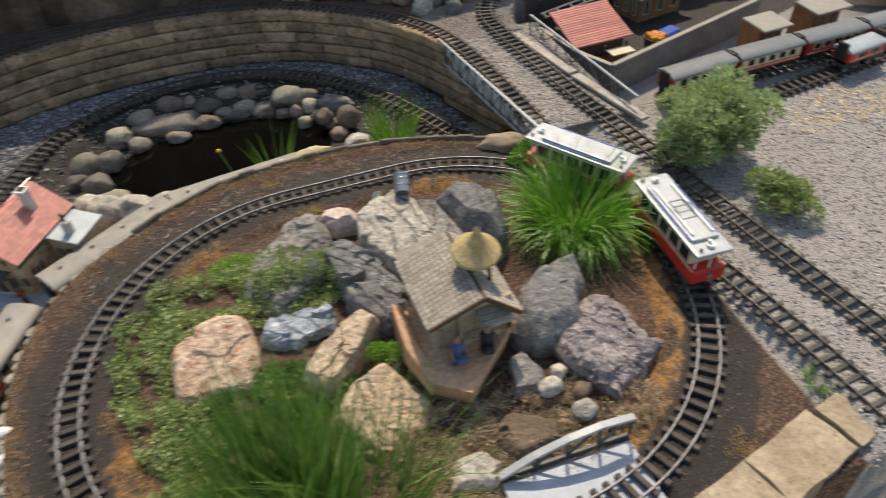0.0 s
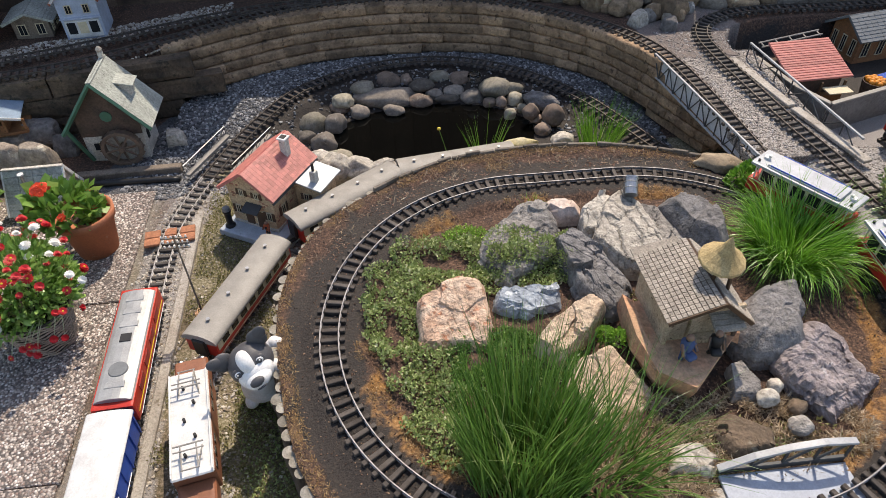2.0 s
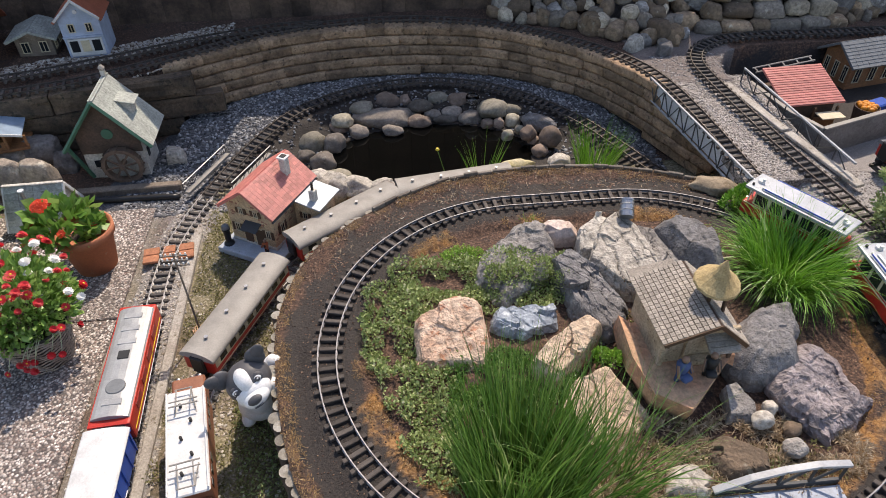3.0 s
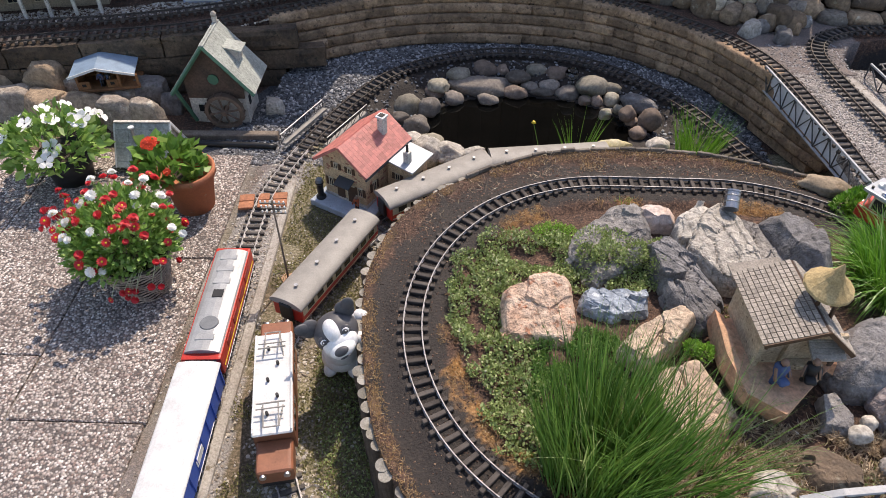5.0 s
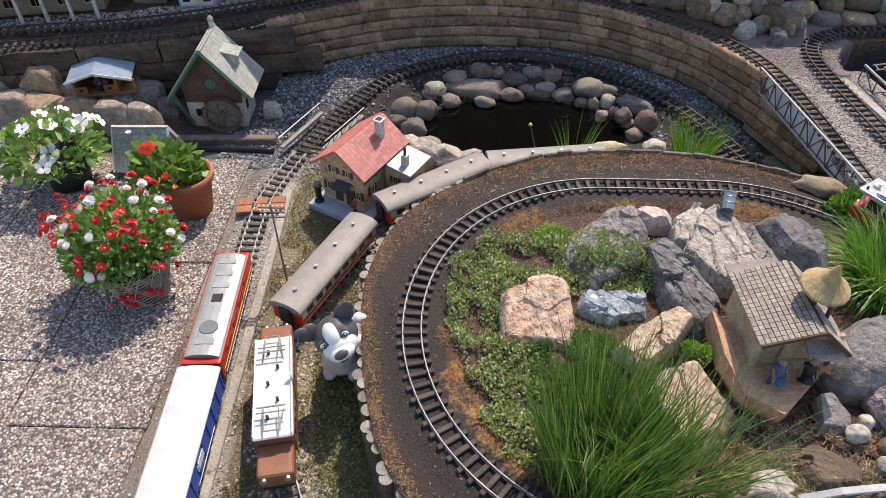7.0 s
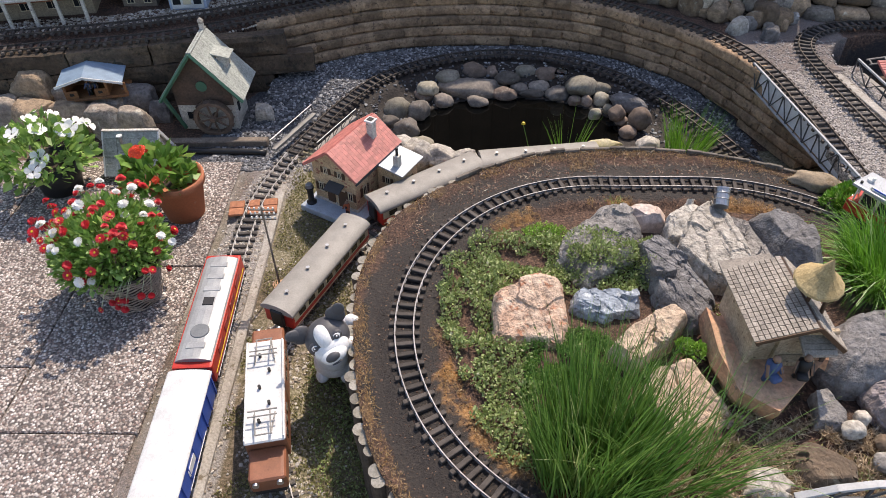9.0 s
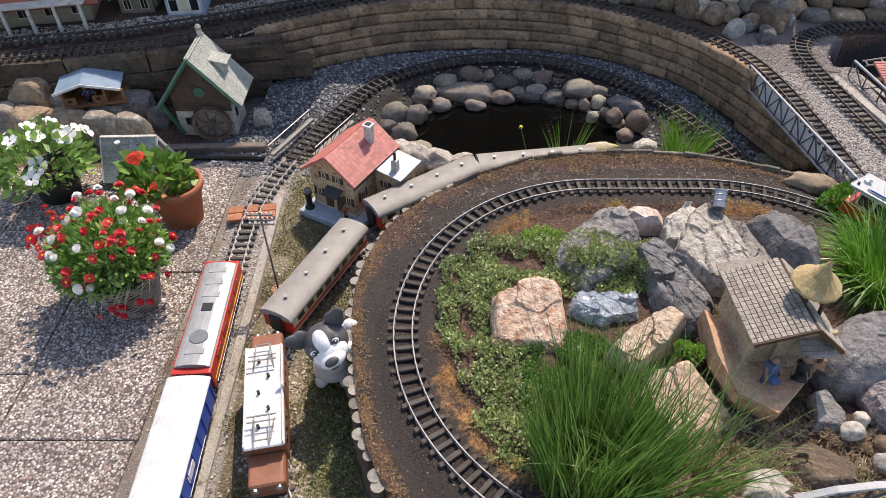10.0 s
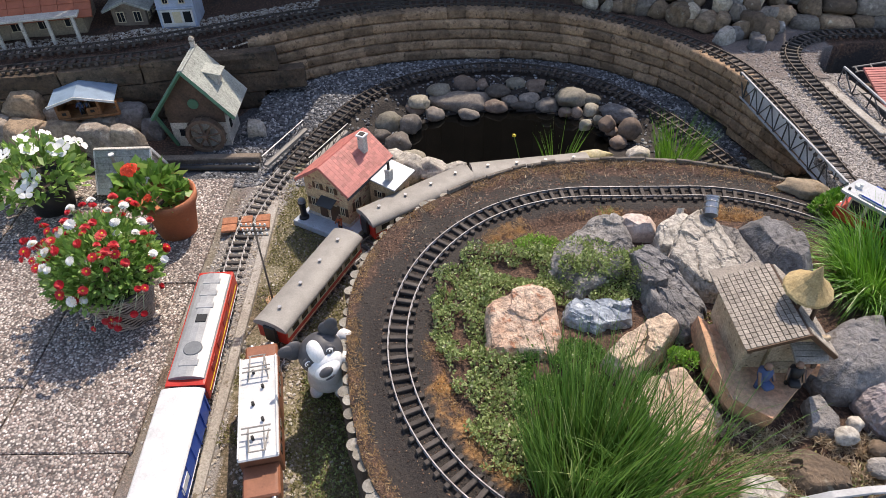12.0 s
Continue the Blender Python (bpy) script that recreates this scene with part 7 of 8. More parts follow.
stall()
tub = thing("barrel_tub", "dark round model tub heaped with orange fruit", "tub", (1.43, 1.13, -0.12))
part("tub", lathe(B(), [(0, 0), (0.040, 0), (0.050, 0.075), (0.046, 0.075), (0.046, 0.065), (0, 0.065)], 18), M_MILLWOOD, tub)
M_FRUIT = plain("orange_fruit", (0.70, 0.26, 0.03), 0.5)
fr_me = None
for k in range(16):
    a, r = k * 2.4, 0.009 * math.sqrt(k)
    bm = B()
    bmesh.ops.create_icosphere(bm, subdivisions=2, radius=0.012)
    fr_me = fr_me or mesh_of(bm, "fruit", M_FRUIT, True)
    part("fruit", fr_me, None, tub, m=pose(r * math.cos(a), r * math.sin(a), 0.080 - r * 0.15))
crate = tagged(part("crate", box(B(), 0, 0, 0.03, 0.09, 0.06, 0.06, 0.006), M_BLUE, m=pose(1.53, 1.19, -0.12, 0, 0, 20)), "blue model crate beside the tub", "crate")
slab = tagged(part("stone_plate", box(B(), 0, 0, 0.008, 0.10, 0.14, 0.016, 0.003), M_ST_PALE, m=pose(1.10, 0.995, -0.12, 0, 0, -25)), "pale paving plate in the sunk yard", "plate")


def far_house(label, at, rz, w, d, wall_h, rise, wall_mat, roof_mat, over=0.03, floors=2, cols=3, porch=False):
    h = thing("model_house", label, "model house", at, rz)
    gable_house(h, w, d, wall_h, rise, over, wall_mat, roof_mat, (10, 8))
    for f in range(floors):
        for c in range(cols):
            x, z = (c + 0.5) / cols * w - w / 2, wall_h * (f + 0.5) / floors
            shutter_window(h, x, -0.001, z, 0, w / cols * 0.42, wall_h / floors * 0.55, False)
            shutter_window(h, w / 2 + 0.001, (c + 0.5) / cols * d, z, 90, d / cols * 0.4, wall_h / floors * 0.5, False)
    if porch:
        pr = part("porch_roof", box(B(), 0, -0.05, wall_h * 0.5, w * 1.05, 0.11, 0.008), roof_mat, h)
        for k in range(4):
            part("porch_post", box(B(), -w * 0.48 + w * 0.32 * k, -0.095, wall_h * 0.25, 0.010, 0.010, wall_h * 0.5), wall_mat, pr)
    return h


shop = far_house("pale blue two-storey model shop with white trim and red roof", (-1.850, 1.825, 0.024), 6, 0.165, 0.17, 0.175, 0.075, M_BLUEHOUSE, M_BRICKROOF, 0.016, 0, 2)
for x in (-0.036, 0.036):
    shutter_window(shop, x, -0.001, 0.135, 0, 0.024, 0.036, False)
    part("bargeboard", box(B(), 0, 0, 0, 0.128, 0.008, 0.010, 0.001), M_ROOF_WHITE, shop, m=pose(x * 1.25, -0.018, 0.216, 0, 42 if x > 0 else -42, 0))
part("cornice", box(B(), 0, -0.005, 0.096, 0.168, 0.010, 0.007, 0.001), M_BLUEHOUSE, shop)
front_ = part("shopfront", box(B(), 0, -0.002, 0.048, 0.142, 0.008, 0.078, 0.001), M_ROOF_WHITE, shop, "white-trimmed shopfront")
for x, wide, mat in ((-0.046, 0.034, M_PANE), (0.046, 0.034, M_PANE), (0.0, 0.036, M_CREAM)):
    part("shop_window", box(B(), x, -0.007, 0.054, wide, 0.004, 0.050, 0.001), mat, front_)
part("attic_vent", lathe(B(), [(0.001, 0), (0.009, 0.0), (0.009, 0.004), (0.001, 0.004)], 14, m=pose(0, -0.001, 0.205, 90)), M_ROOF_WHITE, shop)
far_house("dark wooden model shed with lean-to roof", (-2.085, 1.86, 0.024), 6, 0.15, 0.14, 0.085, 0.03, M_WHEEL, M_GREYROOF, 0.03, 1, 2)
farm = far_house("large tan model farmhouse with orange-red roof and veranda", (-2.84, 1.79, 0.024), -77, 0.26, 0.56, 0.15, 0.13, M_FARMWALL, M_BRICKROOF, 0.06, 1, 5)
veranda = part("veranda_roof", box(B(), 0.185, 0.28, 0.118, 0.10, 0.58, 0.010, 0.002), M_GREYWALL, farm)
for k in range(6):
    part("veranda_post", box(B(), 0.225, 0.02 + 0.105 * k, 0.057, 0.014, 0.014, 0.114, 0.001), M_GREYWALL, veranda)
far_house("small brown model house with grey slate roof behind the court", (1.50, 1.49, -0.12), -80, 0.17, 0.24, 0.13, 0.055, M_PINE, M_ROOF_DARK, 0.03, 1, 3)

# red train standing beyond the bush
EAST_LOT = smooth_path([(1.10, 0.60, 0.030), (1.4, 0.625, 0.030), (1.8, 0.64, 0.030), (2.4, 0.65, 0.030)])
track(EAST_LOT, "dark model siding track under the parked red train", M_RAIL_DULL, SLEEPER)
EAST_LOT_2 = smooth_path([(1.15, 0.47, 0.028), (1.5, 0.50, 0.028), (1.9, 0.55, 0.028), (2.4, 0.62, 0.028)])
track(EAST_LOT_2, "dark curved model siding track on the gravel lot", M_RAIL_DULL, SLEEPER)
for x in (1.235, 1.515, 1.795, 2.075):
    set_on(coach("red model passenger coach with flat dark roof parked on the siding", M_RED if x < 1.6 else M_MAROON, M_ROOF_DARK, length=0.255, width=0.088, h=0.098, windows=5, vents=0, band=M_CREAM if x < 1.6 else None, roof_h=0.012), EAST_LOT, x, 0.625, spread=0.08)
set_on(coach("short red model railcar with pale roof on the near siding", M_RED, M_ZINC, length=0.17, width=0.080, h=0.085, windows=2, vents=0, roof_h=0.010), EAST_LOT_2, 1.845, 0.535, spread=0.05)
for x, y, wide in ((1.70, 0.862, 0.135), (1.985, 0.90, 0.17)):
    b = thing("signal_cabin", "small brown model cabin with flat grey roof", "model house", (x, y, -0.12), 4)
    part("wall", box(B(), 0, 0, 0.10, wide * 0.86, 0.10, 0.20, 0.002), M_PINE, b)
    part("roof", box(B(), 0, -0.012, 0.204, wide, 0.125, 0.010, 0.003, m=Matrix.Rotation(radians(3), 4, "X")), M_ROOF_GREY, b)
    for k in range(3):
        part("window", box(B(), wide * (-0.26 + 0.26 * k), -0.051, 0.15, wide * 0.17, 0.004, 0.04), M_PANE, b)


# ---- plants ----
def blades(name, label, cat, centre, n, length, spread, lean, mat, width=0.004, seed=1, droop=0.5, flat=1.0, z0=0.0):
    """A tuft of long tapering grass blades."""
    g = np.random.RandomState(seed)
    seg = 5
    vs, fs = [], []
    for i in range(n):
        a, r = g.uniform(0, 2 * np.pi), spread * math.sqrt(g.uniform(0, 1))
        bx, by = r * math.cos(a), r * math.sin(a) * flat
        out = a + g.normal(0, 0.6)
        L, k, w = length * g.uniform(0.55, 1.08), lean * g.uniform(0.2, 1.2), width * g.uniform(0.6, 1.2)
        dx, dy = math.cos(out), math.sin(out)
        tw = g.uniform(0, np.pi)
        px, py = math.cos(tw), math.sin(tw)
        th = 0.12 + k * 0.4
        x, y, z = bx, by, -0.01
        st = len(vs)
        for s in range(seg + 1):
            ww = w * (1 - (s / seg) ** 1.6) + 0.0002
            vs += [(x - px * ww / 2, y - py * ww / 2, z), (x + px * ww / 2, y + py * ww / 2, z)]
            step = L / seg
            x, y, z = x + dx * math.sin(th) * step, y + dy * math.sin(th) * step, z + math.cos(th) * step
            th += k * droop * (0.5 + s / seg)
        for s in range(seg):
            q = st + 2 * s
            fs.append((q, q + 1, q + 3, q + 2))
    t = thing(name, label, cat, (centre[0], centre[1], z_at(centre[0], centre[1]) + z0))
    # tufts, each a fan of blades of its own
    count = 6 if n > 300 else 1
    per, vper = n // count, (seg + 1) * 2
    for c in range(count):
        a, b = c * per, (n if c == count - 1 else (c + 1) * per)
        loose("tuft", vs[a * vper:b * vper], [tuple(k - a * vper for k in f) for f in fs[a * seg:b * seg]], mat, t)
    return t


blades("tall_grass", "tall clump of fine dark green ornamental grass by the track", "plant", (-0.325, -0.405), 950, 0.37, 0.125, 0.26, M_GRASS, 0.0048, 1, 0.22)
blades("sedge", "arching bright green sedge clump beside the boulders", "plant", (0.565, 0.165), 1500, 0.26, 0.09, 0.95, M_GRASS_LIGHT, 0.0050, 2, 0.55)
blades("low_grass", "loose low grass stems running out along the ground", "plant", (-0.17, -0.435), 260, 0.33, 0.10, 0.95, M_GRASS, 0.0038, 3, 0.26)
blades("reed", "slender green reed leaves at the pond edge", "plant", (-0.185, 1.075), 30, 0.33, 0.022, 0.26, M_GRASS_LIGHT, 0.006, 4, 0.25)
blades("iris", "upright green iris leaves at the pond corner", "plant", (0.265, 1.035), 240, 0.25, 0.065, 0.34, M_GRASS_LIGHT, 0.0042, 5, 0.30)
blades("grass_tuft", "small green grass tuft by the log edging", "plant", (0.82, -0.50), 90, 0.05, 0.025, 0.9, M_GRASS_LIGHT, 0.003, 6)
blades("grass_tuft", "small green grass tuft inside the oval", "plant", (-0.13, 0.49), 70, 0.045, 0.03, 1.0, M_GRASS_LIGHT, 0.003, 7)
fl = thing("yellow_flower", "single yellow flower on a thin stem by the water", "plant", (-0.33, 1.075, LOW + 0.005))
part("stem", rod(B(), (0, 0, 0), (-0.035, 0.02, 0.125), 0.0016, 5), M_LEAF, fl)
part("bloom", lathe(B(), [(0, 0), (0.009, 0.003), (0.006, 0.010), (0, 0.011)], 8, Matrix.Translation((-0.035, 0.02, 0.122))), M_PETAL_YELLOW, fl)


def leaves(n, seed, place, size, tilt=1.0, wide=0.27):
    """Many small pointed leaves. place(g) gives a centre and an outward way."""
    g = np.random.RandomState(seed)
    V, F = np.zeros((n * 4, 3)), np.arange(n * 4).reshape(n, 4)
    for i in range(n):
        c, d = place(g)
        d = np.array(d) + g.normal(0, 0.45 * tilt, 3)
        d /= np.linalg.norm(d) + 1e-9
        s = np.cross(d, g.normal(size=3))
        s /= np.linalg.norm(s) + 1e-9
        up = np.cross(s, d)
        L = size * g.uniform(0.6, 1.3)
        V[4 * i:4 * i + 4] = [c, c + d * L * 0.5 + s * L * wide + up * L * 0.06, c + d * L, c + d * L * 0.5 - s * L * wide + up * L * 0.06]
    return V, F


def bush(label, at, r, h, n, mat, size, seed, lumps=9, name="bush"):
    g0 = np.random.RandomState(seed + 50)
    cs = [np.array([r * 0.62 * g0.uniform(-1, 1), r * 0.62 * g0.uniform(-1, 1), h * g0.uniform(0.18, 0.80)]) for _ in range(lumps)]
    rs = [r * (g0.uniform(0.32, 0.55) if lumps < 30 else g0.uniform(0.20, 0.40)) for _ in range(lumps)]

    def place(g):
        k = g.randint(lumps)
        d = g.normal(size=3)
        d[2] = abs(d[2]) * 0.9 - 0.15
        d /= np.linalg.norm(d)
        return cs[k] + d * rs[k] * g.uniform(0.72, 1.05), d + np.array([0, 0, 0.5])
    t = thing(name, label, "bush", at)
    for k in range(4):
        c = cs[k]
        part("trunk" if k == 0 else "limb", rod(B(), (0.012 * k, 0, -0.02), tuple(c), 0.009, 6, 0.004), M_WHEEL, t)
    V, F = leaves(n, seed, place, size)
    loose("crown", V, F, mat, t)
    return t


bush("rounded light green shrub on the gravel bank", (1.065, 0.315, 0.0), 0.172, 0.235, 20000, M_JUNIPER, 0.014, 1, 40)
bush("small green shrub at the foot of the larger one", (1.10, -0.01, 0.0), 0.085, 0.11, 4200, M_MOSS, 0.012, 2, 11)
bush("flat bright green conifer mat beside the bridge", (0.61, 0.50, -0.03), 0.085, 0.075, 4200, M_GRASS_LIGHT, 0.016, 3, 8, "creeping_conifer")


bush("low green creeper grown over the grey boulder", (-0.235, 0.225, 0.0), 0.085, 0.080, 2700, M_MOSS, 0.0095, 4, 9, "creeping_plant")
bush("low green creeper between the grey boulders", (-0.115, 0.195, 0.0), 0.065, 0.080, 1900, M_MOSS, 0.0095, 5, 7, "creeping_plant")
bush("small fresh green weed beside the hut", (-0.059, -0.109, 0.0), 0.035, 0.06, 900, M_MOSS_VIVID, 0.010, 6, 5, "weed")


def flower_mesh(name, r, petals, mat, centre, wide=0.34, mid=0.26, rings=((1.0, 0.0), (0.7, 0.003)), cup=0.003):
    """Round-ended petals in rings about a small centre."""
    bm = B()
    for ring, (rr, up) in enumerate(rings):
        for k in range(petals):
            a = 2 * math.pi * (k + 0.5 * (ring % 2)) / petals
            pts = [(0.0, 0.0)] + [(0.55, -wide), (0.86, -wide * 0.85), (1.0, -wide * 0.3), (1.0, wide * 0.3), (0.86, wide * 0.85), (0.55, wide)]
            bm.faces.new([bm.verts.new((r * rr * q * math.cos(a + w), r * rr * q * math.sin(a + w), up + cup * q * (1 + 0.4 * math.cos(3 * w + k)))) for q, w in pts])
    n = len(bm.faces)
    bmesh.ops.create_icosphere(bm, subdivisions=1, radius=r * mid, matrix=Matrix.LocRotScale((0, 0, 0.004), None, (1, 1, 0.6)))
    bm.faces.ensure_lookup_table()
    for f in bm.faces[n:]:
        f.material_index = 1
    return mesh_of(bm, name, [mat, centre])


POMPON = ((1.0, 0.0), (0.85, 0.003), (0.66, 0.006), (0.45, 0.008))
DAISY_RED, DAISY_WHITE = flower_mesh("flower", 0.0140, 11, M_PETAL_RED, M_PETAL_RED, 0.27, 0.2, POMPON), flower_mesh("flower", 0.0155, 12, M_PETAL_WHITE, M_PETAL_YELLOW, 0.25, 0.16, POMPON)
DAISY_OPEN = flower_mesh("flower", 0.0145, 12, M_PETAL_RED, M_PETAL_YELLOW, 0.24, 0.26)
GERANIUM, PANSY = flower_mesh("flower", 0.018, 7, M_PETAL_ORANGE, M_PETAL_ORANGE, 0.45), flower_mesh("flower", 0.033, 5, M_PETAL_WHITE, M_BLACK, 0.60, 0.14, ((1.0, 0.0),), 0.010)


M_STALK = plain("pale_flower_stalk", (0.42, 0.46, 0.30), 0.6)
M_BASKET_IN = surf("dark_basket_lining", (0.07, 0.055, 0.042), (0.045, 0.036, 0.028), 25, 160, 0.9, 0.5)
M_LEAF_LIGHT = leafy("daisy_leaves", (0.13, 0.27, 0.05), (0.38, 0.55, 0.16), 0.4, tips=(0.58, 0.68, 0.33))


def potted(label, at, pot_profile, pot_mat, soil_z, soil_r, crown_r, crown_h, n_leaf, leaf_size, blooms, seed, wires=0, lean=(0, 0), leaf_mat=None, low=0.0, leaf_wide=0.27):
    """A pot with soil, a leafy crown and single blooms on stems. blooms: mesh, count, inner and outer reach."""
    t = thing("potted_plant", label, "potted plant", at)
    pot = part("pot", lathe(B(), pot_profile, 36), pot_mat, t, smooth=True)
    for k in range(wires):
        f = (k + 0.5) / wires
        z = pot_profile[1][1] + (pot_profile[2][1] - pot_profile[1][1]) * f
        r = pot_profile[1][0] + (pot_profile[2][0] - pot_profile[1][0]) * f + 0.0035
        bm = B()
        ring = [Vector((r * math.cos(q / 15 * math.pi), r * math.sin(q / 15 * math.pi), z + 0.0035 * math.sin(q * 1.9 + k))) for q in range(31)]
        for a, b in zip(ring, ring[1:]):
            rod(bm, a, b, 0.0026, 5)
        part("wicker_strand", bm, M_WICKER, pot, smooth=True)
    part("soil", lathe(B(), [(0, soil_z), (soil_r, soil_z)], 24), M_POTSOIL, t)
    lx, ly = lean

    def place(g):
        d = g.normal(size=3)
        d[2] = abs(d[2]) * 0.8 - low
        d /= np.linalg.norm(d)
        q = g.uniform(0.25, 1.0) ** 0.5
        h = max(d[2], -0.3)
        return np.array([lx + d[0] * crown_r * q, ly + d[1] * crown_r * q, soil_z + 0.02 + h * crown_h * q]), d + np.array([0, 0, 0.25])
    V, F = leaves(n_leaf, seed, place, leaf_size, 1.0, leaf_wide)
    loose("foliage", V, F, leaf_mat or M_LEAF, t)
    g = random.Random(seed)
    for me, count, lo, hi in blooms:
        for _ in range(count):
            a, q = g.uniform(0, 2 * math.pi), math.sqrt(g.uniform(0, 1))
            d = Vector((math.cos(a) * q, math.sin(a) * q, math.sqrt(max(0.05, 1 - q * q)) * 0.95 + 0.10))
            k = g.uniform(lo, hi)
            p = Vector((lx + d.x * crown_r * k, ly + d.y * crown_r * k, soil_z + d.z * crown_h * k))
            f = part("flower", me, None, t)
            f.matrix_basis = Matrix.Translation(p) @ (d + Vector((g.uniform(-0.5, 0.5), g.uniform(-0.7, 0.3), 0.5))).to_track_quat("Z", "Y").to_matrix().to_4x4() @ Matrix.Scale(g.uniform(0.7, 1.15), 4)
            if g.random() < 0.55:
                part("stem", rod(B(), (lx + (p.x - lx) * 0.55, ly + (p.y - ly) * 0.55, soil_z + 0.02), p - Vector((0, 0, 0.001)), 0.0012, 4), M_LEAF, t)
    return t


potted("grey wicker basket pot full of red and white daisies", (-1.633, 0.285, LOW + 0.008), [(0.0, 0), (0.074, 0), (0.104, 0.145), (0.098, 0.145), (0.094, 0.125), (0, 0.120)], M_BASKET_IN, 0.128, 0.098, 0.165, 0.170, 3600, 0.026,
       [(DAISY_RED, 42, 0.95, 1.42), (DAISY_OPEN, 28, 0.98, 1.40), (DAISY_WHITE, 26, 0.98, 1.40)], 11, wires=13, lean=(-0.045, 0.045), leaf_mat=M_LEAF_LIGHT, low=0.10)
daisies = bpy.data.objects["potted_plant"]
g = random.Random(71)
for k in range(9):
    a, r, z = g.uniform(-2.1, 0.3), g.uniform(0.112, 0.135), g.uniform(0.070, 0.140)
    p = Vector((r * math.cos(a), r * math.sin(a), z))
    f = part("flower", g.choice([DAISY_RED, DAISY_RED, DAISY_OPEN]), None, daisies)
    f.matrix_basis = Matrix.Translation(p) @ Vector((math.cos(a), math.sin(a) - 0.4, 0.5)).to_track_quat("Z", "Y").to_matrix().to_4x4() @ Matrix.Scale(g.uniform(0.65, 0.95), 4)
    part("stem", tube(smooth_path([(0.05 * math.cos(a + 0.8), 0.05 * math.sin(a + 0.8), 0.13), (0.11 * math.cos(a + 0.3), 0.11 * math.sin(a + 0.3), 0.155), tuple(p)], 0.015), 0.0011, 5), M_STALK, daisies)
for k in range(15):
    a, r = k * 2.4, 0.011 * math.sqrt(k)
    p = Vector((-0.215 + 1.6 * r * math.cos(a), 0.055 + 1.2 * r * math.sin(a), 0.235 + 0.02 * math.sin(3.0 * a) - r * 0.3))
    f = part("flower", DAISY_RED, None, daisies)
    f.matrix_basis = Matrix.Translation(p) @ Vector((-0.5 + g.uniform(-0.4, 0.4), -0.6, 0.8)).to_track_quat("Z", "Y").to_matrix().to_4x4() @ Matrix.Scale(g.uniform(0.7, 1.0), 4)
    part("stem", rod(B(), (-0.10, 0.0, 0.16), tuple(p), 0.0011, 4), M_STALK, daisies)
potted("terracotta pot with scarlet geranium on the paving", (-1.595, 0.690, LOW + 0.008), [(0.0, 0), (0.066, 0), (0.088, 0.134), (0.097, 0.135), (0.099, 0.164), (0.090, 0.164), (0.086, 0.140), (0, 0.136)], M_TERRACOTTA, 0.138, 0.086, 0.108, 0.110, 330, 0.042,
       [(GERANIUM, 7, 0.95, 1.15)], 12, lean=(-0.055, 0.0), leaf_mat=M_LEAF, low=0.1, leaf_wide=0.42)
geranium = bpy.data.objects["potted_plant.001"]
part("stem", rod(B(), (-0.05, 0, 0.15), (-0.085, -0.02, 0.285), 0.002, 5), M_STALK, geranium)
for k in range(12):
    a, r = k * 2.4, 0.0075 * math.sqrt(k)
    f = part("flower", GERANIUM, None, geranium)
    f.matrix_basis = Matrix.Translation((-0.085 + r * math.cos(a), -0.02 + r * math.sin(a), 0.290 - r * 0.5)) @ Vector((math.cos(a) * r * 30, math.sin(a) * r * 30 - 0.4, 1.0)).to_track_quat("Z", "Y").to_matrix().to_4x4() @ Matrix.Scale(0.8, 4)
potted("black plastic pot with white pansies on the paving", (-2.10, 0.83, LOW + 0.008), [(0.0, 0), (0.070, 0), (0.088, 0.125), (0.083, 0.125), (0.079, 0.112), (0, 0.108)], M_BLACK, 0.112, 0.075, 0.165, 0.14, 620, 0.041,
       [(PANSY, 18, 0.98, 1.25)], 13, lean=(-0.02, 0.0), leaf_mat=M_LEAF_LIGHT, low=0.20, leaf_wide=0.32)


# ---- loose ground stuff ----
def scatter(name, label, n, seed, place, smin, smax, mat, flat=0.65, cat="gravel"):
    """Thousands of small loose pieces as one mesh."""
    g = np.random.RandomState(seed)
    t = (1 + 5 ** 0.5) / 2
    ico = np.array([(-1, t, 0), (1, t, 0), (-1, -t, 0), (1, -t, 0), (0, -1, t), (0, 1, t), (0, -1, -t), (0, 1, -t), (t, 0, -1), (t, 0, 1), (-t, 0, -1), (-t, 0, 1)]) / 1.902
    fc = np.array([(0, 11, 5), (0, 5, 1), (0, 1, 7), (0, 7, 10), (0, 10, 11), (1, 5, 9), (5, 11, 4), (11, 10, 2), (10, 7, 6), (7, 1, 8), (3, 9, 4), (3, 4, 2), (3, 2, 6), (3, 6, 8), (3, 8, 9), (4, 9, 5), (2, 4, 11), (6, 2, 10), (8, 6, 7), (9, 8, 1)])
    P = place(g, n)
    n = len(P)
    S = g.uniform(smin, smax, (n, 1)) * g.uniform(0.6, 1.3, (n, 3)) * [1, 1, flat]
    a = g.uniform(0, 2 * np.pi, n)
    J = 1 + g.uniform(-0.28, 0.28, (n, 12, 1))
    W = ico[None] * J * S[:, None]
    X = W[..., 0] * np.cos(a)[:, None] - W[..., 1] * np.sin(a)[:, None]
    Y = W[..., 0] * np.sin(a)[:, None] + W[..., 1] * np.cos(a)[:, None]
    V = np.stack([X + P[:, None, 0], Y + P[:, None, 1], W[..., 2] + P[:, None, 2] + S[:, None, 2] * 0.35], -1).reshape(-1, 3)
    F = (fc[None] + 12 * np.arange(n)[:, None, None]).reshape(-1, 3)
    return tagged(loose(name, V, F, mat), label, cat, kind="stuff")


def on_ground(x, y, keep):
    x, y = x[keep], y[keep]
    return np.stack([x, y, level(x, y)], -1)


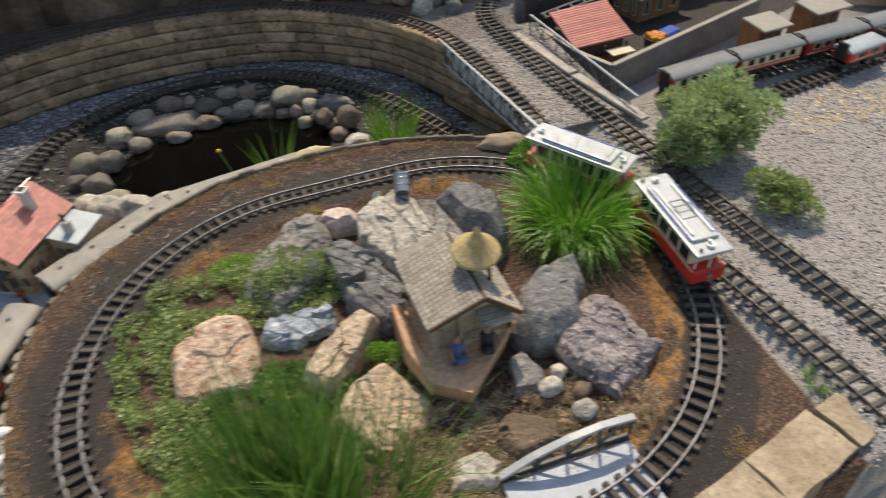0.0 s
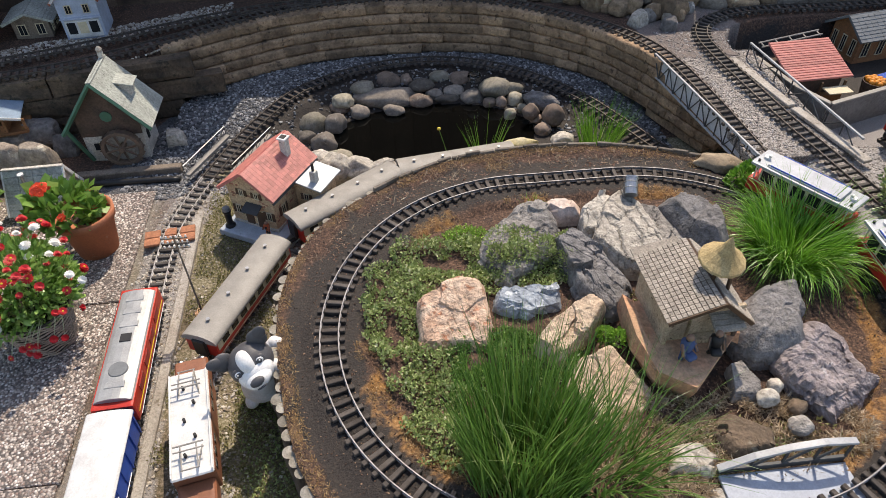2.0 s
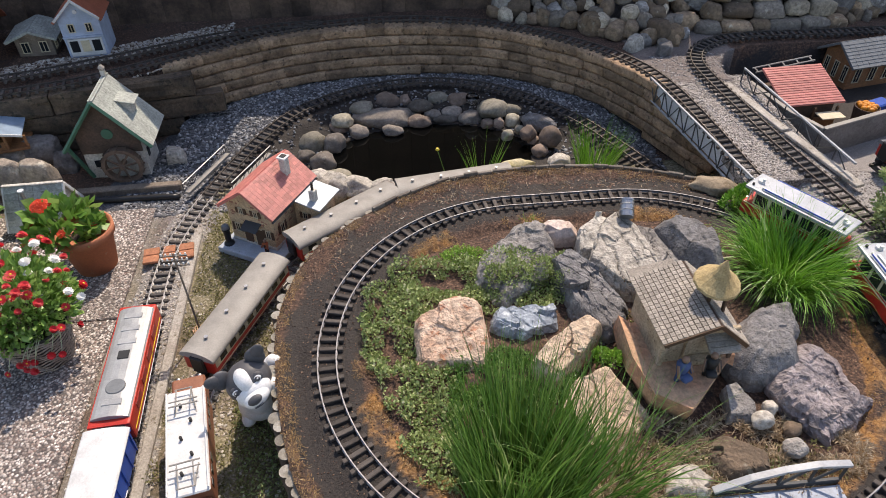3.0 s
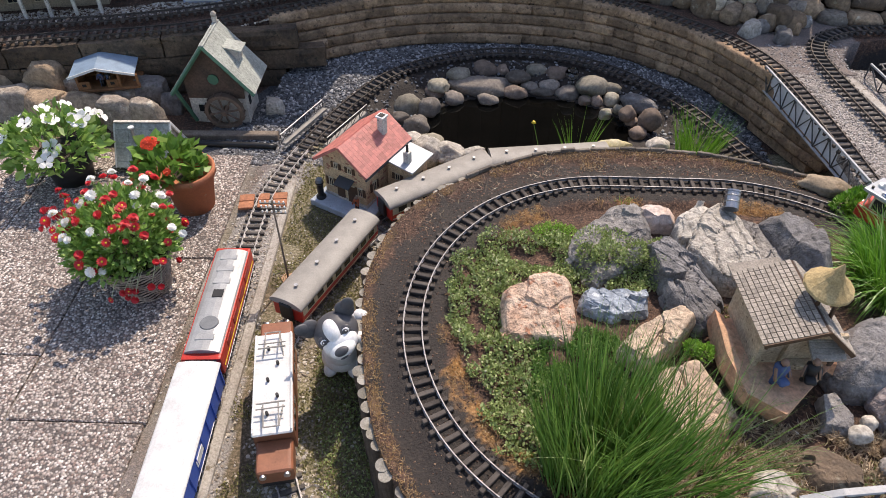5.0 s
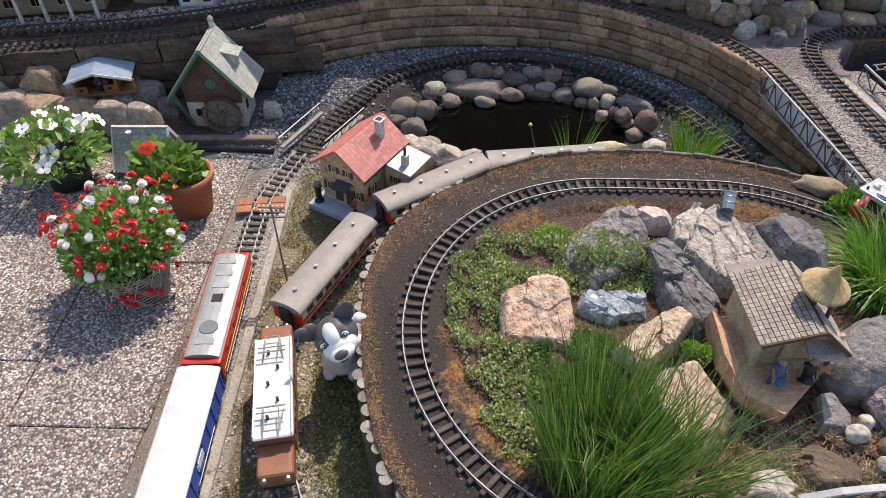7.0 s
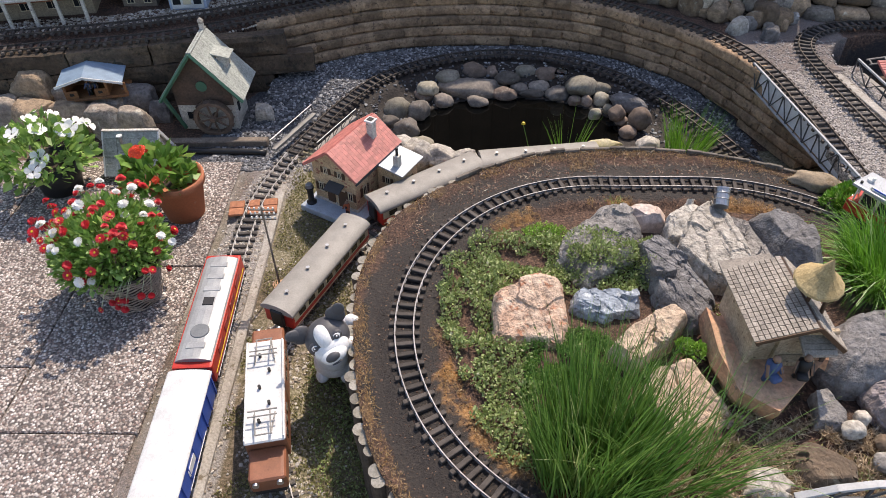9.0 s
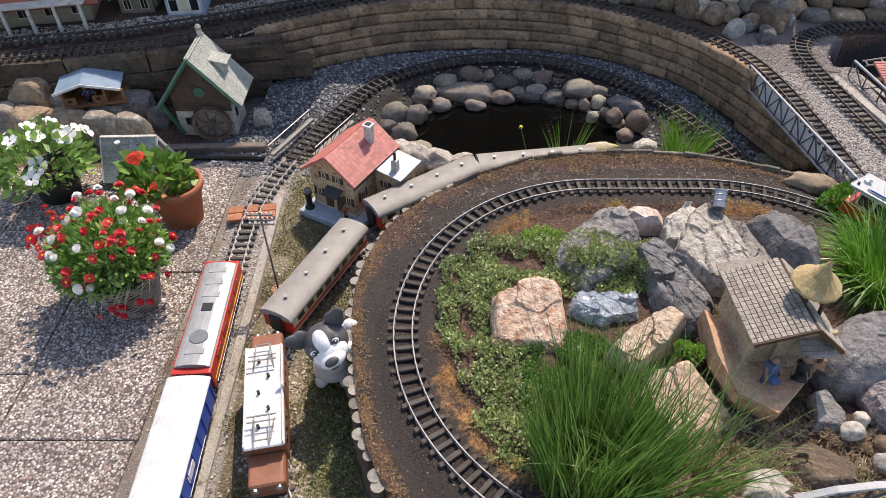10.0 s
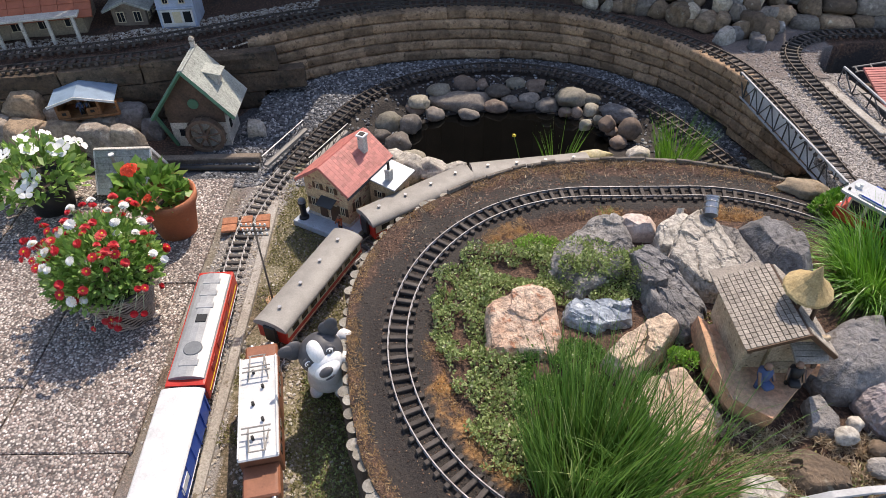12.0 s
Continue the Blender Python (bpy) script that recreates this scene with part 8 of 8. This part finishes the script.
P_YARD, P_OUT, P_OVAL = [[(p.x, p.y) for p in q[::6]] for q in (TRACK_YARD, TRACK_OUTER, OVAL)]


P_LOOP = [(p.x, p.y) for p in TRACK_YARD[::6] if p.y > 0.98]


def around_pond(g, n):
    x, y = g.uniform(-1.60, 0.58, n), g.uniform(0.95, 1.95, n)
    rp = np.hypot((x - POND[0]) / POND[2], (y - POND[1]) / POND[3])
    return on_ground(x, y, (far_from(x, y, P_YARD) < np.where(x < -1.1, 0.40, 0.26)) & ((far_from(x, y, P_YARD) > 0.045) | (g.uniform(0, 1, n) < 0.10)) & (rp > 1.15) & ~inside(x, y, WALL + [(9, 9), (-9, 9)]) & (~inside(x, y, P_LOOP) | (g.uniform(0, 1, n) < 0.12)) & (level(x, y) < -0.1))


scatter("ballast", "blue-grey crushed stone ballast round the pond track", 52000, 31, around_pond, 0.0032, 0.0085, M_PEB_BLUE)


def yard_grit(g, n):
    x, y = g.uniform(-1.46, -0.9, n), g.uniform(-0.9, 1.05, n)
    d = np.minimum(far_from(x, y, P_YARD), far_from(x, y, P_OUT))
    return on_ground(x, y, (g.uniform(0, 1, n) < np.clip(1.2 - d / 0.09, 0.10, 1)) & ~inside(x, y, BORDER_C + [(9, 0.62), (9, -9), (0.2, -9)]))


scatter("grit", "tan grit between the yard tracks", 26000, 32, yard_grit, 0.002, 0.0055, M_PEB_TAN)


def east_grit(g, n):
    x, y = g.uniform(0.62, 2.2, n), g.uniform(-1.0, 1.55, n)
    z = level(x, y)
    deck = (x > 0.63) & (x < 0.97) & (y > 0.575) & (y < 1.335)
    ok = ((x > 0.79) & (y < 0.62)) | deck | ((y > 1.3) & (x > 0.62) & (y < 1.62) & (x < 1.2)) | ((x > 0.70) & (y > 0.2) & (y < 0.62))
    p = np.stack([x, y, np.where(deck, 0.023, z)], -1)
    return p[ok & (deck | (z > -0.06))]


def house_grit(g, n):
    x, y = g.uniform(-2.9, -1.25, n), g.uniform(1.4, 2.15, n)
    d1, d2 = far_from(x, y, [(p.x, p.y) for p in TRACK_BACK[::8]]), far_from(x, y, [(p.x, p.y) for p in TRACK_HIGH[::8]])
    back = np.interp(x, [p.x for p in TRACK_BACK[::8]], [p.y for p in TRACK_BACK[::8]])
    front = np.interp(x, [p.x for p in TRACK_HIGH[::8]], [p.y for p in TRACK_HIGH[::8]])
    ok = ((y > back) & (d1 > 0.045) & (d1 < 0.17)) | ((y < front) & (d2 > 0.045) & (d2 < 0.085))
    return on_ground(x, y, ok & (level(x, y) > -0.02))


scatter("house_gravel", "pale stone chips between the upper tracks and the houses", 16000, 36, house_grit, 0.0025, 0.0075, M_PEB_TAN)
scatter("gravel", "pale grey gravel on the bank and bridge", 52000, 33, east_grit, 0.0014, 0.0042, M_PEB_GREY)


def oval_soil(g, n):
    x, y = g.uniform(-0.95, 0.85, n), g.uniform(-0.75, 0.8, n)
    return on_ground(x, y, inside(x, y, BORDER_C + [(0.8, 0.62), (0.8, -0.7), (0.2, -0.9)]))


scatter("straw_bits", "tan straw and wood bits strewn on the gravel lot", 2200, 37, lambda g, n: on_ground(*(lambda x, y: (x, y, np.hypot((x - 1.66) / 0.22, (y - 0.36) / 0.11) < 1 + 0.4 * waves(x, y, 18, 33)))(g.uniform(1.3, 2.1, n), g.uniform(0.1, 0.6, n))), 0.002, 0.0075, M_STRAWBITS, 0.3, "straw")
scatter("soil_crumbs", "dark soil crumbs and bark bits on the raised bed", 16000, 34, oval_soil, 0.0009, 0.0027, M_DEBRIS, cat="soil")


def bark_place(g, n):
    x, y = g.uniform(-0.85, 0.62, n), g.uniform(0.30, 0.80, n)
    r = np.hypot(np.clip(np.abs(x) - OVAL_L, 0, None), y)
    return on_ground(x, y, inside(x, y, BORDER_C + [(0.8, 0.62), (0.8, -0.7), (0.2, -0.9)]) & (r > 0.66) & (waves(x, y, 25, 31) + 0.6 * waves(x, y, 70, 32) > -0.35))


scatter("bark_chips", "reddish brown bark chips and dead stems on the bank behind the oval", 8000, 35, bark_place, 0.0010, 0.0036, M_BARK, 0.5, "bark")


def thatch_ok(x, y, g):
    r = np.hypot(np.clip(np.abs(x) - OVAL_L, 0, None), y)
    d = far_from(x, y, BORDER_C)
    ok = ((d < 0.042) & (d > 0.004) & (waves(x, y, 15, 12) + 0.6 * waves(x, y, 60, 13) > -0.55 + d * 9)) | ((np.abs(r - 0.512) < 0.026) & (waves(x, y, 12, 9) + 0.5 * waves(x, y, 60, 13) > 0.25)) | ((x < 0.0) & (np.hypot(x + 0.40, y - 0.425) < 0.045)) | ((np.abs(r - 0.73) < 0.05) & (waves(x, y, 22, 17) > 0.75))
    return ok & inside(x, y, BORDER_C + [(0.8, 0.62), (0.8, -0.7), (0.2, -0.9)])


def cover(name, label, n, seed, ok, mat, size, lift, box4, wide=0.27, rise=0.55):
    """Low leafy ground cover in patches, as one mesh."""
    g = np.random.RandomState(seed)
    x, y = g.uniform(box4[0], box4[1], n), g.uniform(box4[2], box4[3], n)
    k = ok(x, y, g)
    P = on_ground(x, y, k)
    hump = lift * np.clip(0.5 + 0.5 * waves(P[:, 0], P[:, 1], 45, seed), 0, 1)
    it = iter(range(len(P)))

    def place(gg):
        i = next(it)
        return P[i] + [0, 0, hump[i] * gg.uniform(0.2, 1.0)], gg.normal(0, 0.7, 3) + [0, 0, rise]
    V, F = leaves(len(P), seed, place, size, 1.0, wide)
    return tagged(loose(name, V, F, mat), label, "ground cover", kind="stuff")


blob = lambda x, y, cx, cy, rx, ry: np.hypot((x - cx) / rx, (y - cy) / ry) < 1 + 0.25 * waves(x, y, 25, 8)
clumps = lambda x, y, lo=0.0: waves(x, y, 34, 14) + 0.7 * waves(x, y, 85, 19) > lo
GREEN = [(-0.67, 0.20), (-0.665, 0.0), (-0.61, -0.23), (-0.57, -0.38), (-0.43, -0.40), (-0.45, -0.14), (-0.50, 0.12), (-0.30, 0.15), (-0.28, 0.33), (-0.48, 0.37), (-0.59, 0.32)]
GREEN_2 = [(-0.32, 0.25), (-0.05, 0.24), (-0.06, 0.11), (-0.33, 0.10)]
cover("ground_cover", "low creeping green plants inside the oval", 52000, 41, lambda x, y, g: (inside(x + 0.02 * waves(x, y, 40, 21), y + 0.02 * waves(x, y, 40, 22), GREEN) | inside(x + 0.02 * waves(x, y, 40, 23), y + 0.015 * waves(x, y, 40, 24), GREEN_2)) & clumps(x, y, np.where(x < -0.54, -0.80, -0.42)),
      M_MOSS, 0.0100, 0.044, (-0.72, 0.05, -0.42, 0.40), 0.32)
GREEN_3 = [(-0.46, -0.02), (-0.22, -0.03), (-0.13, -0.10), (-0.16, -0.30), (-0.46, -0.32)]
cover("under_grass", "dark green low plants round the tall grass", 26000, 50, lambda x, y, g: inside(x + 0.02 * waves(x, y, 40, 25), y, GREEN_3) & clumps(x, y, -0.4), M_GRASS, 0.011, 0.035, (-0.50, -0.10, -0.34, 0.0), 0.18)
cover("bright_moss", "bright green moss cushion beside the grey boulder", 9000, 46, lambda x, y, g: blob(x, y, -0.36, 0.350, 0.070, 0.060), M_MOSS_VIVID, 0.007, 0.03, (-0.52, -0.22, 0.22, 0.45))
cover("needle_litter", "dry orange-brown needles along the edging and inside the oval", 260000, 47, lambda x, y, g: thatch_ok(x, y, g), M_NEEDLE, 0.010, 0.007, (-0.95, 0.85, -0.75, 0.8), 0.06, 0.0)
cover("twig_litter", "tangle of dry pale twigs among the front stones", 42000, 48, lambda x, y, g: (blob(x, y, 0.10, -0.41, 0.26, 0.13) | blob(x, y, 0.34, -0.38, 0.16, 0.10)) & clumps(x, y, -0.3), M_TWIG, 0.022, 0.020, (-0.2, 0.55, -0.56, -0.2), 0.05, 0.15)
cover("dead_stems", "curled dry stems lying on the bank behind the oval", 5200, 51, lambda x, y, g: inside(x, y, BORDER_C + [(0.8, 0.62), (0.8, -0.7), (0.2, -0.9)]) & (np.hypot(np.clip(np.abs(x) - OVAL_L, 0, None), y) > 0.67) & (y > 0.3) & clumps(x, y, 0.1), M_TWIG, 0.024, 0.010, (-0.85, 0.62, 0.30, 0.80), 0.045, 0.05)
cover("sprouts", "small fresh green sprouts among the front stones", 9000, 49, lambda x, y, g: (blob(x, y, 0.03, -0.38, 0.16, 0.12) | blob(x, y, 0.02, 0.0, 0.08, 0.06) | blob(x, y, 0.35, -0.42, 0.10, 0.05)) & clumps(x, y, 0.3), M_MOSS, 0.010, 0.03, (-0.2, 0.55, -0.56, 0.12))
cover("rockery_plants", "sparse green and dry plants among the stones", 9000, 42, lambda x, y, g: (blob(x, y, 0.12, -0.42, 0.20, 0.10) | blob(x, y, -0.02, -0.36, 0.12, 0.12) | blob(x, y, 0.36, -0.40, 0.12, 0.06) | blob(x, y, 0.02, 0.02, 0.07, 0.06)) & (waves(x, y, 40, 15) > -0.1),
      M_MOSS_DRY, 0.011, 0.022, (-0.2, 0.55, -0.55, 0.12))
cover("lawn_moss", "olive moss and short grass beside the yard tracks", 60000, 43, lambda x, y, g: (far_from(x, y, P_YARD) > 0.05) & (far_from(x, y, P_OUT) > 0.045) & (x > -1.245) & ~inside(x, y, BORDER_C + [(9, 0.62), (9, -9), (0.2, -9)]) & (waves(x, y, 20, 16) > np.where((x < -1.05) & (y < 0.3), 0.25, -0.55)),
      M_MOSS_DRY, 0.008, 0.012, (-1.26, -0.55, -0.9, 0.95))
cover("green_moss", "green moss in the shade of the log edging", 16000, 44, lambda x, y, g: (far_from(x, y, BORDER_C) < 0.14) & (far_from(x, y, P_OUT) > 0.05) & (y < 0.1) & ~inside(x, y, BORDER_C + [(9, 0.62), (9, -9), (0.2, -9)]),
      M_MOSS, 0.009, 0.02, (-1.1, -0.6, -0.8, 0.1))
cover("bank_plants", "small weeds on the pond bank and behind the edging", 5000, 45, lambda x, y, g: (blob(x, y, 0.20, 0.97, 0.14, 0.05) | blob(x, y, 0.42, 1.0, 0.10, 0.06) | blob(x, y, -0.55, 0.93, 0.14, 0.03)), M_MOSS_DRY, 0.010, 0.02, (-0.75, 0.6, 0.85, 1.1))

# ---- stone heap and fence behind ----
M_ST_HEAP = surf("heap_stone", (0.29, 0.20, 0.125), (0.17, 0.125, 0.085), 9, 60, 0.9, 0.8, spots=(0.36, 0.32, 0.24), spot_at=0.60, vary=0.4, dist=0.008, grain=0.45)
M_ST_HEAP_PALE = surf("heap_stone_pale", (0.43, 0.37, 0.28), (0.30, 0.25, 0.185), 9, 60, 0.9, 0.8, spots=(0.22, 0.18, 0.13), spot_at=0.58, vary=0.3, dist=0.008, grain=0.45)
M_ST_HEAP_GREY = surf("heap_stone_grey", (0.25, 0.215, 0.175), (0.15, 0.128, 0.105), 9, 60, 0.9, 0.8, spots=(0.34, 0.30, 0.24), spot_at=0.60, vary=0.3, dist=0.008, grain=0.45)
rng = random.Random(77)
heap = []
for k in range(1500):
    x, y = rng.uniform(-0.02, 2.3), rng.uniform(1.60, 2.13)
    foot = np.interp(x, (0.0, 0.06, 0.41, 0.57, 0.74, 0.92, 2.3), (2.05, 2.0, 1.83, 1.66, 1.62, 1.80, 1.80))
    s = rng.choice((rng.uniform(0.024, 0.032), rng.uniform(0.030, 0.042), rng.uniform(0.040, 0.056)))
    if y < foot + 0.4 * s or z_at(x, y) < 0 or (0.90 < x < 1.66 and y < 1.90):
        continue
    if any((x - a) ** 2 + (y - b) ** 2 < (0.66 * (s + c)) ** 2 for a, b, c in heap):
        continue
    heap.append((x, y, s))
    z = 0.030 + (y - foot) * 0.52
    stone("cobble", "angular brown-grey field stone in the heap behind the tracks", (x, y, z), (s * rng.uniform(0.95, 1.5), s * rng.uniform(0.8, 1.0), s * rng.uniform(0.75, 1.05)), rng.choice([M_ST_HEAP, M_ST_HEAP, M_ST_HEAP_GREY, M_ST_HEAP_GREY, M_ST_HEAP_PALE, M_ST_BROWN, M_ST_BROWN, M_ST_GREY]), 500 + k, rng.uniform(0, 180), (rng.uniform(-22, 22), rng.uniform(-15, 15)), 6, 0.10, "stone heap behind the tracks", 3)
# rough-dressed blocks laid in courses beside the heap
for row in range(3):
    x = 0.92 + 0.05 * row
    while x < 1.62:
        w = rng.uniform(0.045, 0.085)
        stone("block", "rough-dressed sandstone block laid in a course by the heap", (x + w, 1.775 + 0.055 * row, 0.035 + 0.062 * row), (w, 0.055, 0.036), rng.choice([M_ST_HEAP, M_ST_HEAP_PALE, M_ST_HEAP, M_ST_BROWN, M_ST_HEAP_GREY]), 900 + int(x * 100) + row, rng.uniform(-4, 4), (0, rng.uniform(-2, 2)), 5, 0.08, "dressed blocks behind the tracks", 3)
        x += 2 * w - 0.006
stone("block", "large dark grey stone block by the fence", (1.66, 1.90, 0.10), (0.085, 0.07, 0.11), M_ST_DARK, 990, 8, (0, 0), 6, 0.08, "dressed blocks behind the tracks", 3)
for x, y, z, s, mat in ((0.580, 1.625, 0.05, 0.050, M_ST_PALE), (0.70, 1.56, 0.05, 0.040, M_ST_DARK), (0.67, 1.68, 0.06, 0.050, M_ST_HEAP), (0.77, 1.68, 0.06, 0.055, M_ST_HEAP), (0.45, 1.83, 0.06, 0.07, M_ST_HEAP), (0.53, 1.75, 0.06, 0.055, M_ST_HEAP)):
    stone("cobble", "larger boulder at the foot of the stone heap", (x, y, z), (s * 0.98, s * 0.76, s * 0.72), mat, 700 + int(x * 100), 20, (0, 0), 5, 0.08, "stone heap behind the tracks", 3)
gl = thing("glass_bowl", "small clear glass bowl on the pond rim", "bowl", (-0.155, 1.590, -0.190))
M_GLASS = bpy.data.materials.new("clear_glass")
M_GLASS.use_nodes = True
gb_ = M_GLASS.node_tree.nodes["Principled BSDF"]
gb_.inputs["Transmission Weight"].default_value, gb_.inputs["Roughness"].default_value, gb_.inputs["Base Color"].default_value = 1.0, 0.03, (0.92, 0.95, 0.95, 1)
bowl = lathe(B(), [(0.001, 0.0), (0.018, 0.002), (0.030, 0.018), (0.032, 0.034), (0.026, 0.048), (0.0245, 0.048), (0.030, 0.034), (0.028, 0.019), (0.017, 0.004), (0.001, 0.003)], 24)
bmesh.ops.recalc_face_normals(bowl, faces=bowl.faces)
part("bowl", bowl, M_GLASS, gl, smooth=True).visible_shadow = False
fence = thing("fence", "dark weathered board fence close behind the tracks", "fence", kind="structure")
# board tops are unseen; heights picked for how far their shade reaches
BOARDS = [mesh_of(box(B(), 0, 0, h / 2, w, 0.018, h, 0.003), "fence_board", M_WOOD_DARK) for h, w in ((1.22, 0.105), (1.23, 0.132), (0.74, 0.105), (0.76, 0.132))]
x = -4.8
while x < 0.30:
    k = rng.randrange(2)
    wide = (0.105, 0.132)[k]
    part("fence_board", BOARDS[k + (2 if x > -1.0 else 0)], None, fence, m=pose(x + wide / 2, 2.185 + rng.uniform(-0.010, 0.010), 0.0, 0, rng.uniform(-0.7, 0.7), 0))
    x += wide - 0.008
for z in (0.25, 0.62):
    part("fence_rail", box(B(), 0, 0, 0, 5.1, 0.04, 0.06, 0.003), M_WOOD_DARK, fence, m=pose(-2.25, 2.235, z))
fence_e = thing("fence_east", "weathered brown board fence behind the stone heap", "fence", kind="structure")
# height of the unseen top also picked to shade the heap
BOARD_E = mesh_of(box(B(), 0, 0, 0.51, 0.132, 0.018, 1.02, 0.003), "fence_board", M_WOOD_BROWN)
for k in range(27):
    part("fence_board", BOARD_E, None, fence_e, m=pose(0.37 + 0.124 * k, 2.185 + (0.010 if k % 2 else -0.010), 0, 0, rng.uniform(-0.5, 0.5), 0))
